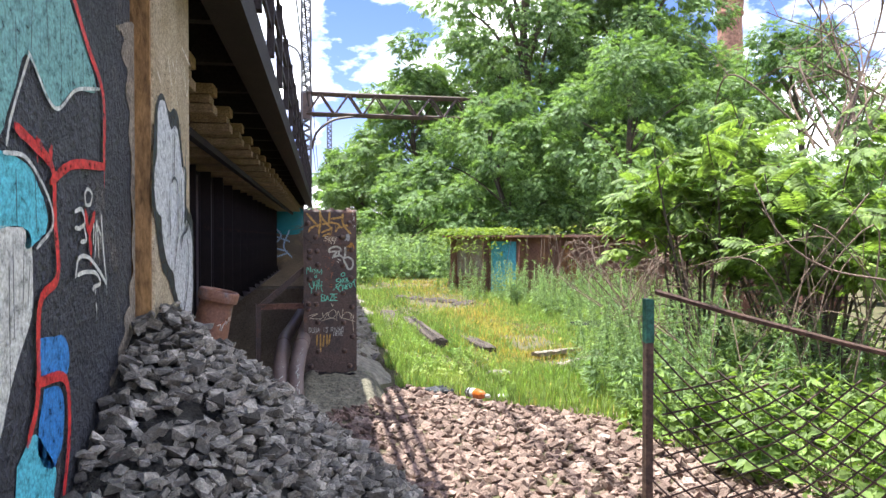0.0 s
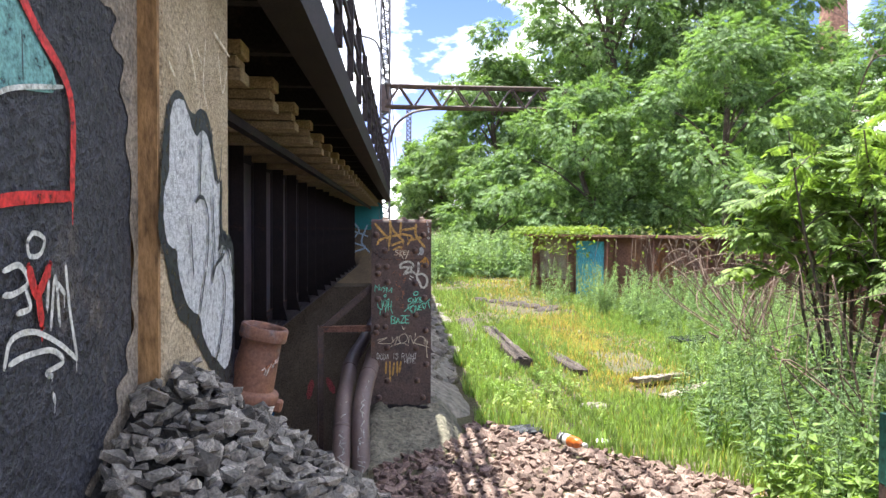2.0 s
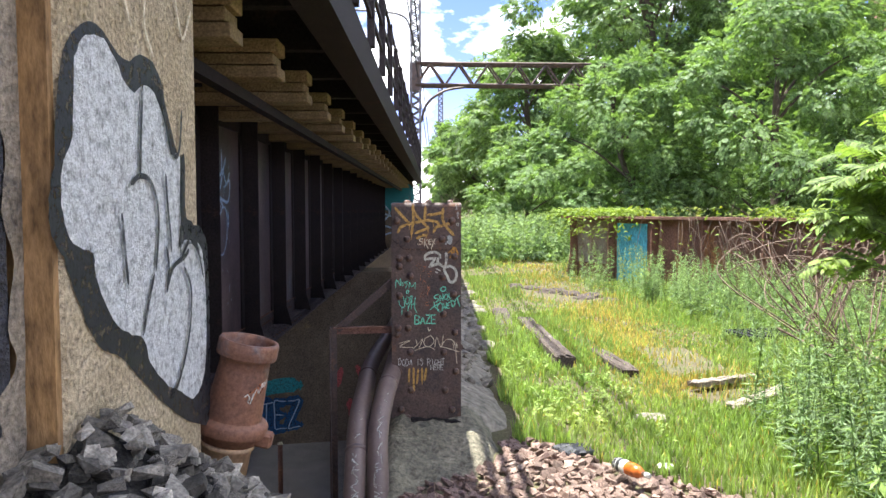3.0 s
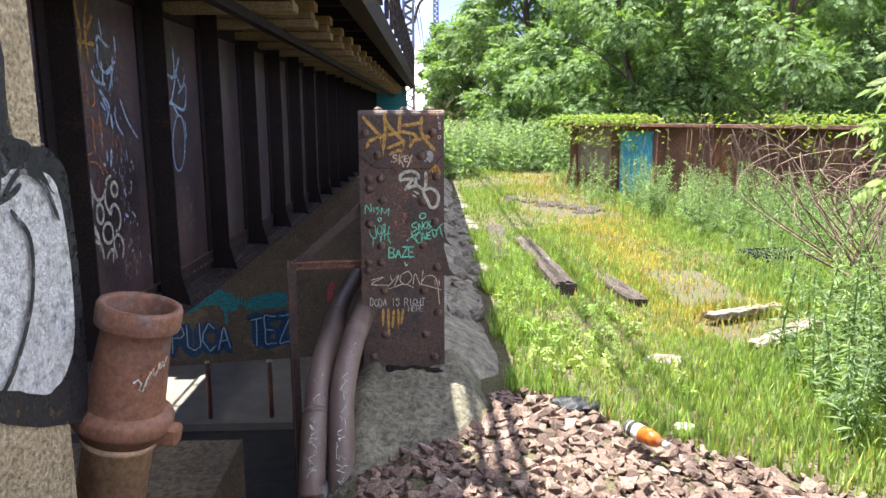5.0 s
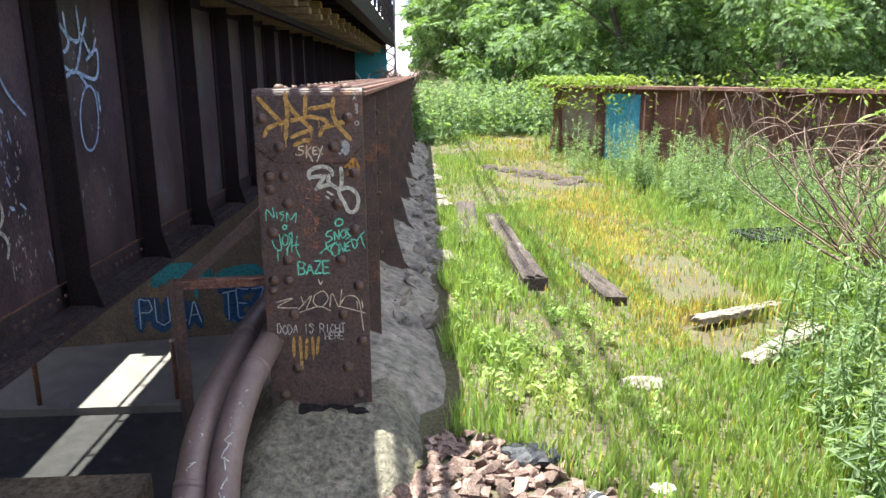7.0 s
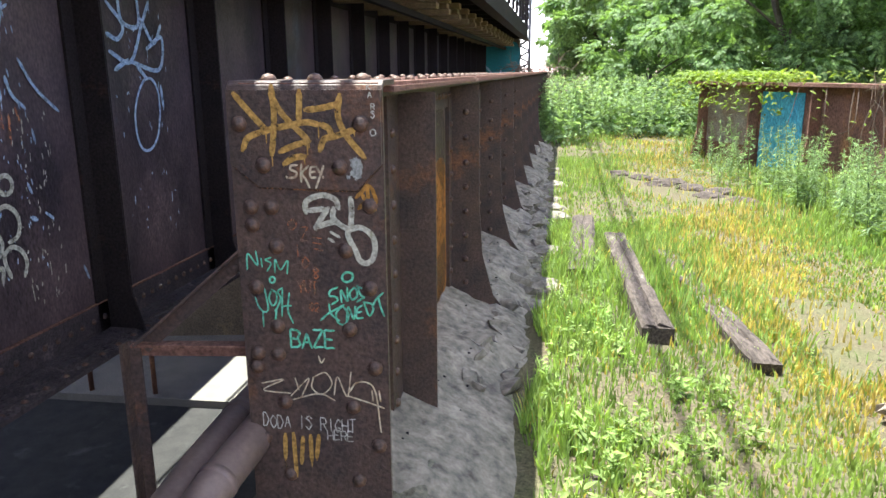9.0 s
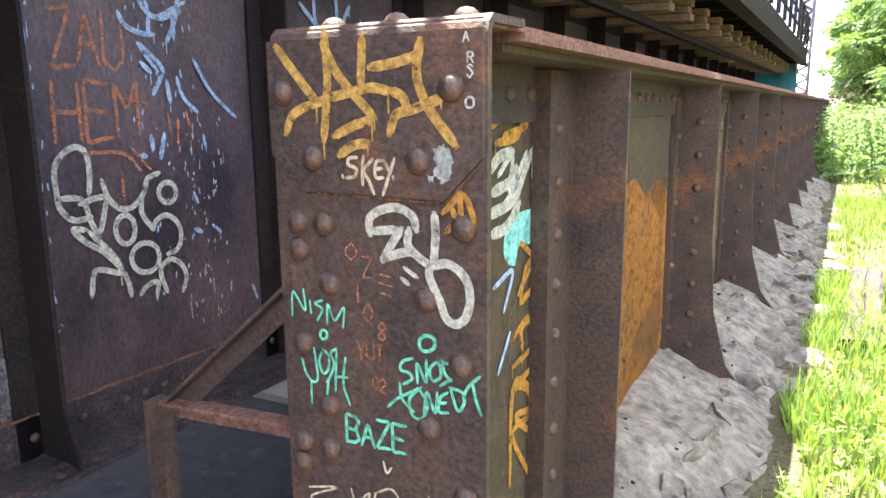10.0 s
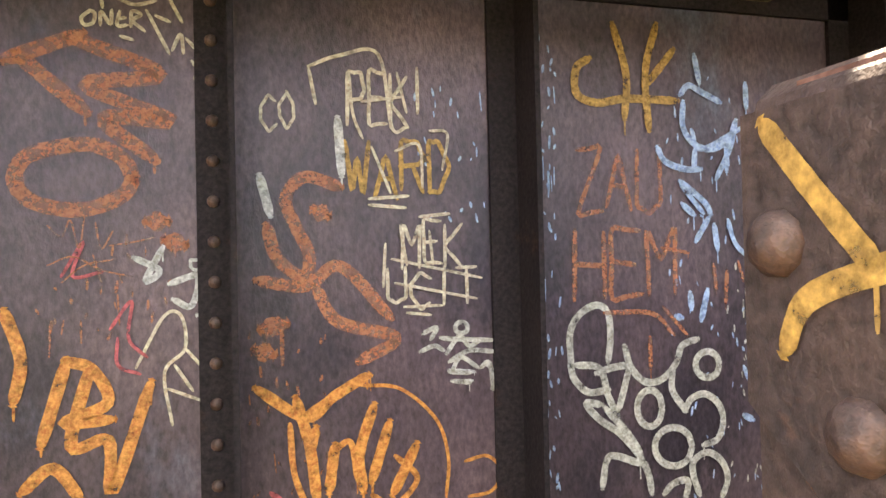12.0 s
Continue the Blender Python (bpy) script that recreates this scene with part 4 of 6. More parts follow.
spray(WEB_FACE, "6.91,2.12 6.86,2.08 6.86,1.99 6.94,1.96 7.06,1.98 7.27,1.98|7.01,2.25 7.06,2.07 7.05,1.91|7.19,2.26 7.14,2.08 7.15,1.87|7.26,2.17 7.15,2.04", 0.03, P_YELLOW)
letters(WEB_FACE, "ZAU", 6.842, 7.199, 1.575, 1.803, 0.018, P_CORAL)
letters(WEB_FACE, "HEM", 6.822, 7.261, 1.266, 1.503, 0.02, P_CORAL)
spray(WEB_FACE, "7.41,1.36 7.42,1.27|7.47,1.34 7.46,1.22|6.95,1.20 7.14,1.19 7.23,1.11|7.13,1.10 7.13,0.99", 0.018, P_CORAL)
spray(WEB_FACE, "6.811,1.012 6.810,1.133 6.850,1.199 6.918,1.229 6.962,1.195 6.968,1.105 6.957,1.024|6.807,1.033 6.821,0.971 6.875,0.920 6.954,0.922|6.829,1.019 6.922,1.001 6.953,0.902 6.990,0.828|6.911,0.986 6.979,1.002 7.041,1.006|7.025,1.073 7.048,0.998 7.104,0.942 7.175,0.946 7.237,1.003 7.263,1.064 7.329,1.086|7.224,0.987 7.217,0.904 7.272,0.824|6.923,0.872 6.865,0.880 6.917,0.819 6.995,0.764 7.062,0.689 7.106,0.612 7.120,0.535|6.941,0.858 7.033,0.753 7.078,0.683|6.921,0.577 6.940,0.670 6.976,0.684 7.076,0.646|7.041,0.998 7.010,0.898 6.995,0.854|7.267,0.826 7.298,0.866 7.357,0.879 7.415,0.836 7.432,0.769 7.405,0.707 7.346,0.691|7.320,0.509 7.296,0.583 7.300,0.635 7.359,0.661 7.420,0.623 7.445,0.555 7.418,0.489|7.174,0.529 7.210,0.560 7.271,0.564 7.261,0.498|7.422,0.985 7.409,0.954 7.378,0.940 7.343,0.948 7.321,0.975 7.322,1.008 7.346,1.032 7.381,1.036 7.411,1.017 7.422,0.985|7.172,0.840 7.158,0.798 7.127,0.778 7.093,0.789 7.071,0.826 7.072,0.870 7.096,0.903 7.131,0.909 7.161,0.884 7.172,0.840|7.294,0.688 7.274,0.644 7.226,0.624 7.174,0.638 7.141,0.678 7.142,0.726 7.177,0.759 7.231,0.764 7.277,0.735 7.294,0.688", 0.026, P_TAGWHITE)
spray(WEB_FACE, "7.286,2.005 7.321,2.040 7.370,2.021 7.459,1.982|7.297,1.975 7.294,1.883 7.339,1.821 7.412,1.801 7.489,1.835 7.527,1.912|7.183,1.802 7.213,1.752 7.296,1.724 7.365,1.725|7.343,1.797 7.336,1.724|7.527,1.912 7.498,1.809 7.434,1.691|7.275,1.677 7.318,1.647 7.381,1.596 7.404,1.557|7.282,1.592 7.330,1.553|7.394,1.540 7.337,1.455|7.350,2.154 7.369,2.056|7.574,2.056 7.576,1.968", 0.024, P_ICE)
spray(WEB_FACE, "7.245,1.174 7.264,1.169|7.380,1.265 7.351,1.159|7.529,0.785 7.564,0.767|7.305,1.256 7.309,1.203|7.418,1.510 7.430,1.424", 0.026, P_ICE)
spray(WEB_FACE, "5.38,1.43 5.45,1.39 5.41,1.36 5.46,1.46|5.48,1.35 5.56,1.37 5.54,1.28 5.49,1.30|5.56,1.25 5.60,1.25 5.58,1.16", 0.02, P_WHITE)
spray(WEB_FACE, "5.57,1.41 5.57,1.40 5.56,1.39 5.55,1.39 5.54,1.40 5.54,1.41 5.54,1.42 5.55,1.42 5.56,1.42 5.57,1.42 5.57,1.41", 0.01, P_WHITE)
spray(WEB_FACE, "5.38,1.10 5.46,1.25 5.51,1.25 5.52,1.15 5.46,1.08 5.48,0.92|5.52,1.15 5.57,1.09|5.49,1.10 5.54,1.02|5.47,1.03 5.56,0.99", 0.01, P_CREAM)
spray(WEB_FACE, "5.31,1.22 5.37,1.30 5.36,1.19 5.41,1.13|5.33,1.19 5.33,1.11 5.39,1.08|5.18,1.38 5.24,1.48 5.21,1.38 5.29,1.39", 0.01, P_ROSE)
spray(WEB_FACE, "5.267,2.173 5.244,2.150 5.251,2.129 5.275,2.136 5.280,2.165 5.267,2.173|5.295,2.132 5.298,2.171 5.323,2.135 5.327,2.177|5.349,2.175 5.342,2.133 5.369,2.135|5.345,2.154 5.364,2.157|5.380,2.132 5.384,2.178 5.409,2.169 5.386,2.150 5.418,2.121|5.425,2.184 5.488,2.056|5.451,2.169 5.490,2.154|5.497,2.067 5.522,2.117 5.529,2.060|5.538,2.104 5.571,2.068|5.554,2.035 5.594,1.975|5.561,1.982 5.584,2.033|5.299,2.209 5.302,2.185|5.346,2.213 5.393,2.199 5.450,2.214|5.491,2.224 5.526,2.156|5.352,2.100 5.384,2.091", 0.011, P_CREAM)
spray(WEB_FACE, "5.145,1.529 5.182,1.496 5.206,1.545 5.228,1.461 5.244,1.554|5.274,1.537 5.289,1.460 5.321,1.511|5.312,1.468 5.383,1.479 5.439,1.492|5.144,1.413 5.212,1.437 5.288,1.396 5.374,1.374|5.181,1.362 5.242,1.411 5.320,1.426|5.266,1.441 5.288,1.359", 0.005, P_CORAL)
spray(WEB_FACE, "5.77,0.68 5.87,0.60 6.09,0.53 6.26,0.45 6.36,0.34 6.21,0.32 6.20,0.40 6.30,0.41", 0.02, P_ROSE)
spray(WEB_FACE, "8.42,1.98 8.57,1.85 8.50,1.76 8.39,1.79|8.54,2.03 8.57,1.87 8.75,1.86 8.76,2.09|8.40,1.68 8.62,1.62 8.79,1.86 8.90,2.02|8.79,1.90 8.92,1.75 9.03,1.87|8.62,1.62 8.96,1.57 9.03,1.79 8.83,1.71|8.44,1.57 8.59,1.63", 0.03, P_ICE)
spray(WEB_FACE, "8.92,1.26 8.86,1.11 8.76,1.03 8.66,1.04 8.61,1.13 8.61,1.28 8.67,1.41 8.76,1.50 8.86,1.50 8.92,1.41 8.92,1.26", 0.02, P_ICE)
spray(WEB_FACE, "8.96,1.45 8.97,1.32|8.69,1.59 8.79,1.51", 0.03, P_ICE)
spray(WEB_FACE, "7.33,1.87 7.37,1.80 7.56,1.89|7.48,1.84 7.48,1.72|7.28,1.66 7.37,1.56|7.48,1.53 7.51,1.44 7.59,1.37|7.59,1.62 7.69,1.47 7.85,1.34", 0.02, P_ICE)
spray(WEB_FACE, "7.19,1.43 7.30,1.41|7.19,1.21 7.29,1.10|7.52,1.37 7.54,1.30", 0.015, P_CORAL)
fill(PIER1, "1.513,1.873 2.011,2.057 2.179,1.980 2.436,1.792 2.184,1.738 1.986,1.647 1.793,1.751 1.694,1.612 1.592,1.489 1.504,1.478", P_TEAL, 0.0)
fill(PIER1, "1.504,1.468 1.657,1.484 1.782,1.469 1.890,1.404 1.941,1.321 1.878,1.274 1.776,1.253 1.759,1.310 1.500,1.306", P_CYAN, 0.0)
fill(PIER1, "1.500,1.301 1.751,1.304 1.820,1.252 1.811,1.076 1.714,0.974 1.592,0.798 1.488,0.791", P_WHITE, 0.0)
fill(PIER1, "1.902,0.865 2.043,0.836 2.060,0.715 1.998,0.634 1.905,0.647 1.847,0.726", P_BLUE, 0.0)
fill(PIER1, "1.863,1.010 2.083,0.983 2.096,0.876 1.869,0.910", P_BLUE, 0.0)
fill(PIER1, "1.707,0.709 1.831,0.760 1.988,0.621 1.972,0.545 2.041,0.388 1.703,0.529", P_CYAN, 0.0)
spray(PIER1, "2.111,2.060 2.308,1.910 2.493,1.780 2.500,1.527|1.699,1.551 1.842,1.517 1.963,1.472 1.978,1.330 1.997,1.169 1.853,1.101 1.834,0.864 1.764,0.757|1.948,1.436 2.150,1.504 2.500,1.531|1.827,0.896 2.054,0.864 2.091,0.707 2.035,0.523|1.951,1.526 1.927,1.492 1.843,1.535", 0.03, P_RED)
spray(PIER1, "1.789,1.756 1.986,1.647 2.184,1.738 2.450,1.795|1.793,1.751 1.676,1.581 1.641,1.502|1.624,1.480 1.771,1.480 1.925,1.391 1.959,1.314 1.836,1.252|2.263,1.419 2.295,1.439 2.345,1.424 2.325,1.391 2.275,1.388 2.263,1.419", 0.012, P_WHITE)
spray(PIER1, "2.165,1.361 2.230,1.369 2.268,1.330 2.209,1.310 2.164,1.310|2.258,1.312 2.275,1.273 2.220,1.266|2.364,1.323 2.357,1.264|2.373,1.213 2.399,1.334 2.421,1.216|2.455,1.358 2.478,1.241 2.518,1.120|2.161,1.160 2.193,1.214 2.294,1.216 2.420,1.168 2.515,1.115|2.183,1.163 2.255,1.169 2.375,1.161 2.437,1.123 2.349,1.113 2.377,1.099|2.382,1.055 2.390,1.034|2.405,1.320 2.447,1.289", 0.014, P_WHITE)
spray(PIER1, "2.271,1.360 2.309,1.301 2.371,1.360|2.312,1.307 2.329,1.227", 0.03, P_RED)
fill(PIER2, "3.004,1.568 3.044,1.791 3.129,1.899 3.232,1.938 3.398,1.885 3.552,1.925 3.665,1.893 3.733,1.791 3.826,1.664 3.904,1.659 3.912,1.449 4.081,1.409 4.158,1.272 4.150,0.718 4.033,0.695 3.749,0.819 3.510,0.965 3.345,1.077 3.197,1.142 3.098,1.268 3.037,1.366 2.984,1.422 2.979,1.503", P_BLACK, 0.0)
fill(PIER2, "3.108,1.829 3.175,1.892 3.260,1.911 3.335,1.875 3.438,1.805 3.569,1.840 3.683,1.785 3.762,1.659 3.848,1.648 3.855,1.412 3.994,1.379 4.105,1.275 4.114,0.949 4.035,0.828 3.926,0.817 3.782,0.884 3.669,0.933 3.547,1.022 3.503,1.100 3.386,1.138 3.292,1.188 3.207,1.296 3.180,1.369 3.087,1.398 3.038,1.466 3.040,1.566 3.092,1.648", P_SILVER, 0.003)
spray(PIER2, "3.513,1.825 3.496,1.713 3.480,1.576|3.418,1.550 3.475,1.572 3.551,1.564 3.606,1.511 3.619,1.424 3.590,1.301|3.571,1.279 3.522,1.202 3.479,1.124|3.676,1.860 3.688,1.776 3.730,1.693 3.787,1.649 3.832,1.690 3.855,1.802|3.862,1.624 3.837,1.483 3.819,1.342|3.690,1.582 3.700,1.498 3.718,1.418 3.726,1.351|3.684,1.355 3.700,1.300 3.683,1.227|3.684,1.235 3.745,1.294 3.854,1.318 3.900,1.337|3.344,1.460 3.355,1.386 3.374,1.281|3.855,1.280 3.919,1.208 3.908,1.090 3.855,0.996 3.790,0.926 3.714,0.877|3.834,1.326 3.913,1.369 4.006,1.330 4.065,1.237", 0.017, P_BLACK)
fill(PIER2, "3.820,1.348 3.841,1.417 3.905,1.440 3.980,1.427 4.031,1.353 4.070,1.298 3.989,1.354 3.906,1.375", P_BLACK, 0.006)
spray(WALL, "-5.58,-3.31 -5.37,-3.10 -4.70,-3.07|-4.65,-3.29 -4.45,-3.23|-4.07,-3.30 -3.49,-3.22 -3.19,-3.23", 0.4, P_PALETEAL)
letters(WALL, "PUCA", -6.089, -4.627, -4.465, -3.810, 0.26, P_NAVY)
letters(WALL, "TEZ", -4.121, -3.097, -4.386, -3.689, 0.26, P_NAVY)
letters(WALL, "PUCA", -6.089, -4.600, -4.496, -3.781, 0.03, P_ICE)
letters(WALL, "TEZ", -4.135, -3.069, -4.417, -3.659, 0.03, P_ICE)
spray(WALL, "-1.99,-2.87 -2.07,-3.26|-1.54,-2.82 -1.40,-3.14|-1.75,-3.74 -1.78,-3.90", 0.16, P_ROSE)
fill(WALL_END, "-1.271,2.526 -0.104,2.526 -0.126,1.532 -1.238,1.534", P_PALETEAL, 0.0)
spray(WALL_END, "-1.21,1.71 -0.99,1.37 -1.27,0.92 -0.73,0.69 -1.23,0.47|-0.65,1.60 -0.88,0.92 -0.55,0.47|-1.26,1.37 -0.65,1.15", 0.07, P_ICE)
fill(PIER1, "2.705,2.086 2.828,2.075 2.787,1.998 2.886,1.955 2.856,1.864 2.922,1.799 2.901,1.700 2.954,1.600 2.931,1.475 2.970,1.368 2.942,1.227 2.971,1.142 2.889,1.075 2.907,1.010 2.806,0.971 2.819,0.900 2.721,0.860 2.695,0.788 2.615,0.767 2.585,0.732 2.800,0.651 2.953,0.739 2.993,0.911 3.006,1.275 3.013,1.640 3.014,2.003 3.018,2.184", PIER_STAIN_GREY, 0.0)
fill(LOWWEB, "8.5,0.2 9.1,0.16 9.8,0.2 9.81,1.28 9.1,1.31 8.5,1.27", P_TANWEB)
fill(LOWWEB, "6.12,0.3 6.24,0.28 6.24,1.3 6.12,1.33", P_TANWEB)
fill(LOWWEB, "9.95,0.2 10.55,0.16 11.25,0.2 11.26,1.28 10.55,1.31 9.95,1.27", P_TANWEB)
fill(LOWWEB, "11.40,0.2 12.00,0.16 12.70,0.2 12.71,1.28 12.00,1.31 11.40,1.27", P_TANWEB)
fill(LOWWEB, "12.85,0.2 13.45,0.16 14.15,0.2 14.16,1.28 13.45,1.31 12.85,1.27", P_TANWEB)
fill(WEB_FACE, "5.693,0.546 5.883,0.538 6.206,0.483 6.500,0.483 6.514,0.161 6.184,0.191 5.853,0.192 5.661,0.217", P_DUST, 0.0)
spray(PIER1, "1.699,1.818 1.703,1.696|1.811,1.881 1.801,1.762|1.917,1.945 1.934,1.765|2.032,1.918 2.040,1.692|2.133,1.898 2.140,1.746|1.668,1.268 1.673,1.036|1.740,1.282 1.727,1.085|1.690,1.446 1.694,1.309|1.820,1.444 1.825,1.311|2.246,1.876 2.249,1.769|1.643,1.201 1.643,0.905|1.775,1.210 1.761,1.110", 0.005, P_BLACK)
spray(PIER2, "3.327,2.120 3.393,2.046 3.438,1.981|3.577,2.209 3.536,2.021 3.600,1.935|3.799,2.186 3.876,2.051 3.969,2.161|3.074,2.001 3.141,1.969|3.724,2.272 4.018,2.243|3.444,2.133 3.506,2.092", 0.013, P_CREAM)
spray(WEB_FACE, "5.83,0.89 5.84,0.74 5.88,0.62|5.96,0.79 6.02,0.82 6.04,0.70|6.17,0.76 6.24,0.68 6.16,0.60 6.09,0.64|5.88,0.92 6.03,1.01 6.09,1.03", 0.02, P_ORANGE)
spray(WEB_FACE, "5.78,0.53 5.85,0.39 5.87,0.56|5.88,0.46 5.95,0.46 5.99,0.37 5.87,0.35|5.92,0.35 6.05,0.23 5.96,0.22", 0.018, P_ROSE)
spray(WEB_FACE, "6.04,2.02 6.05,1.89 6.08,1.81|6.08,1.93 6.21,1.95|6.20,2.03 6.23,1.90|6.31,1.84 6.37,1.83 6.35,1.71|6.11,1.78 6.17,1.63|6.19,1.77 6.27,1.79 6.28,1.65|6.20,1.52 6.22,1.39|6.30,1.50 6.31,1.39|6.17,1.41 6.48,1.34|6.18,1.33 6.46,1.27", 0.01, P_CREAM)
spray(WEB_FACE, "7.64,0.79 7.69,0.75|7.62,1.25 7.63,1.19|7.90,0.41 7.93,0.33|7.53,0.97 7.55,0.92", 0.018, P_ICE)


def overspray(surface, u0, u1, v0, v1, n, mat, seed):
    """Flecks and short runs of thin paint scattered over a steel panel."""
    rng = random.Random(seed)
    bm = bmesh.new()
    for k in range(n):
        u, v = u0 + (u1 - u0) * rng.random(), v0 + (v1 - v0) * rng.random()
        run = rng.uniform(0.004, 0.03) * (3 if rng.random() < 0.15 else 1)
        slip = rng.uniform(-0.006, 0.006)
        ribbon(bm, [Vector((u + slip * q, v - run * q, 0)) for q in (0, 0.5, 1)], rng.uniform(0.004, 0.012), 0.001 + 0.00003 * k, rng)
    tagged(lay(surface, bm, mat, "overspray"), kind="stuff")


overspray(WEB_FACE, 7.22, 7.62, 0.5, 2.1, 70, P_ICE, 1)
overspray(WEB_FACE, 7.45, 7.75, 0.3, 1.4, 60, P_TAGWHITE, 2)
overspray(WEB_FACE, 6.7, 6.78, 0.3, 2.2, 60, P_ICE, 3)
overspray(WEB_FACE, 6.25, 6.5, 1.5, 2.0, 24, P_ICE, 4)
overspray(WEB_FACE, 5.7, 5.95, 0.45, 1.2, 40, P_CORAL, 5)
overspray(WEB_FACE, 8.25, 9.1, 0.4, 2.1, 50, P_ICE, 6)
overspray(WEB_FACE, 5.1, 5.5, 1.2, 1.5, 30, P_CORAL, 7)


# ---- iron pipe, conduits and inner rail ----
def pipe():
    p = thing("cast_iron_pipe", "rusted cast iron bell-end pipe standing upright beside the pier", "pipe", at=Matrix.Translation((-0.615, 4.22, 0.965)) @ pose(0, 0, 0, 0, 13, 0) @ Matrix.Translation((0, 0, -0.97)))
    bm = lathe(bmesh.new(), [(0.113, 0.6), (0.112, 0.64), (0.098, 0.86), (0.096, 0.903), (0.104, 0.906), (0.114, 0.91), (0.117, 0.917), (0.117, 0.965), (0.112, 0.975), (0.098, 0.975), (0.093, 0.965), (0.089, 0.86), (0.085, 0.64), (0.001, 0.62)], 40)
    part("barrel", bm, PIPE_RUST, p, smooth=True)
    bm = lathe(bmesh.new(), [(0.108, 0.667), (0.115, 0.661), (0.135, 0.655), (0.141, 0.647), (0.141, 0.615), (0.136, 0.605), (0.118, 0.598), (0.11, 0.57), (0.095, 0.565), (0.085, 0.565)], 40)
    part("bell", bm, PIPE_RUST, p, smooth=True)
    bm = lathe(bmesh.new(), [(0.098, -0.75), (0.098, 0.565), (0.106, 0.565), (0.106, 0.55), (0.0985, 0.545)], 40)
    part("lower_pipe", bm, PIPE_TAN, p, "tan painted lower pipe with black stains", smooth=True)
    part("lug", box_bm(0.095, 0.17, -0.03, 0.03, 0.57, 0.63, bevel=0.01), PIPE_RUST, p)
    for i in range(2):
        bm, stroke = bmesh.new(), []
        rng = random.Random(i + 5)
        for k in range(6):
            a, z = -1.15 + 0.16 * k, 0.76 + 0.012 * k
            stroke += [Vector(((0.1075 - 0.03 * k / 6 * 0.3) * math.cos(a + 0.1 * j), (0.1075 - 0.03 * k / 6 * 0.3) * math.sin(a + 0.1 * j), z + rng.uniform(-0.03, 0.03) + 0.008 * j)) for j in range(3)]
        tube(bm, stroke, 0.0028, seg=4)
        part("writing", bm, P_WHITE if i else P_CORAL, p)


pipe()


def conduit(pts, rings, scribble, stub):
    c = thing("conduit", "brown steel conduit bending down beside the girder end", "conduit", "conduits beside the girder")
    line = smooth_line(pts, 10)
    part("tube", tube(bmesh.new(), line, 0.06, seg=20), CONDUIT, c, smooth=True)
    for k in rings:
        part("coupling", tube(bmesh.new(), line[k:k + 2], 0.0635, seg=20), CONDUIT, c, "slightly wider coupling ring", smooth=True)
    if stub:
        part("cable_duct", tube(bmesh.new(), [line[-1] + Vector((0.03, 0.01, 0.05)), line[-1] + Vector((0.04, 0.0, -stub))], 0.04, seg=16), GALV, c, "thin pale grey duct below the open end", smooth=True)
    rng = random.Random(scribble)
    bm = bmesh.new()
    stroke = [line[k] + Vector((0.01 + rng.uniform(-0.03, 0.02), -0.058, 0.024 + rng.uniform(-0.02, 0.02))) for k in range(len(line) // 2 - 4, len(line) - 8) for _ in range(3)]
    tube(bm, stroke, 0.0022, seg=4)
    part("writing", bm, P_WHITE, c, "white marker scribble")


conduit([(0.1, 14.0, 0.3), (-0.2, 8.5, 0.3), (-0.28, 7.3, 0.3), (-0.3, 6.6, 0.32), (-0.29, 6.0, 0.32), (-0.3, 5.6, 0.25), (-0.3, 5.36, 0.1), (-0.3, 5.23, -0.06), (-0.3, 5.18, -0.17)], [33, 58], 1, 0.9)
conduit([(0.2, 14.0, 0.4), (0.0, 8.5, 0.4), (-0.09, 6.9, 0.42), (-0.12, 6.05, 0.41), (-0.15, 5.72, 0.36), (-0.18, 5.45, 0.2), (-0.17, 5.25, -0.05), (-0.165, 5.17, -0.3), (-0.165, 5.14, -0.9), (-0.165, 5.14, -1.6)], [35], 2, 0.0)


def inner_rail():
    r = thing("guard_rail", "rusted angle-iron guard rail frame fixed to the girder post", "railing")
    def angle(a, b, w=0.045):
        bm = bmesh.new()
        a, b = Vector(a), Vector(b)
        d = (b - a).normalized()
        m = d.to_track_quat("Z", "Y").to_matrix().to_4x4()
        m.translation = a
        L = (b - a).length
        box(bm, -w / 2, w / 2, -0.004, 0.004, 0, L)
        box(bm, w / 2 - 0.008, w / 2, -w, -0.004, 0, L)
        bm.transform(m)
        return bm
    part("cross_bar", angle((-0.5, 6.08, 0.71), (-0.1, 6.12, 0.71)), FLANGE, r)
    part("brace", angle((-0.49, 6.08, 0.71), (-0.11, 6.1, 1.04)), RUST, r)
    part("post", angle((-0.5, 6.08, 0.72), (-0.5, 6.08, -0.75)), RUST, r)


inner_rail()


def bollard(x, y):
    b = thing("bollard", "thin rusty steel bollard on the street kerb", "bollard", "bollards along the kerb", at=Matrix.Translation((x, y, STREET + 0.16)))
    part("post", tube(bmesh.new(), [(0, 0, 0), (0, 0, 1.25)], 0.05, seg=10), RUST_LIT, b, smooth=True)
    part("cap", lathe(bmesh.new(), [(0.055, 1.24), (0.06, 1.26), (0.04, 1.29), (0.001, 1.3)], 10), P_CREAM, b, smooth=True)


for bx, by in ((-8.3, 16.8), (-6.9, 16.8), (-4.2, 16.9), (-2.9, 16.9)):
    bollard(bx, by)


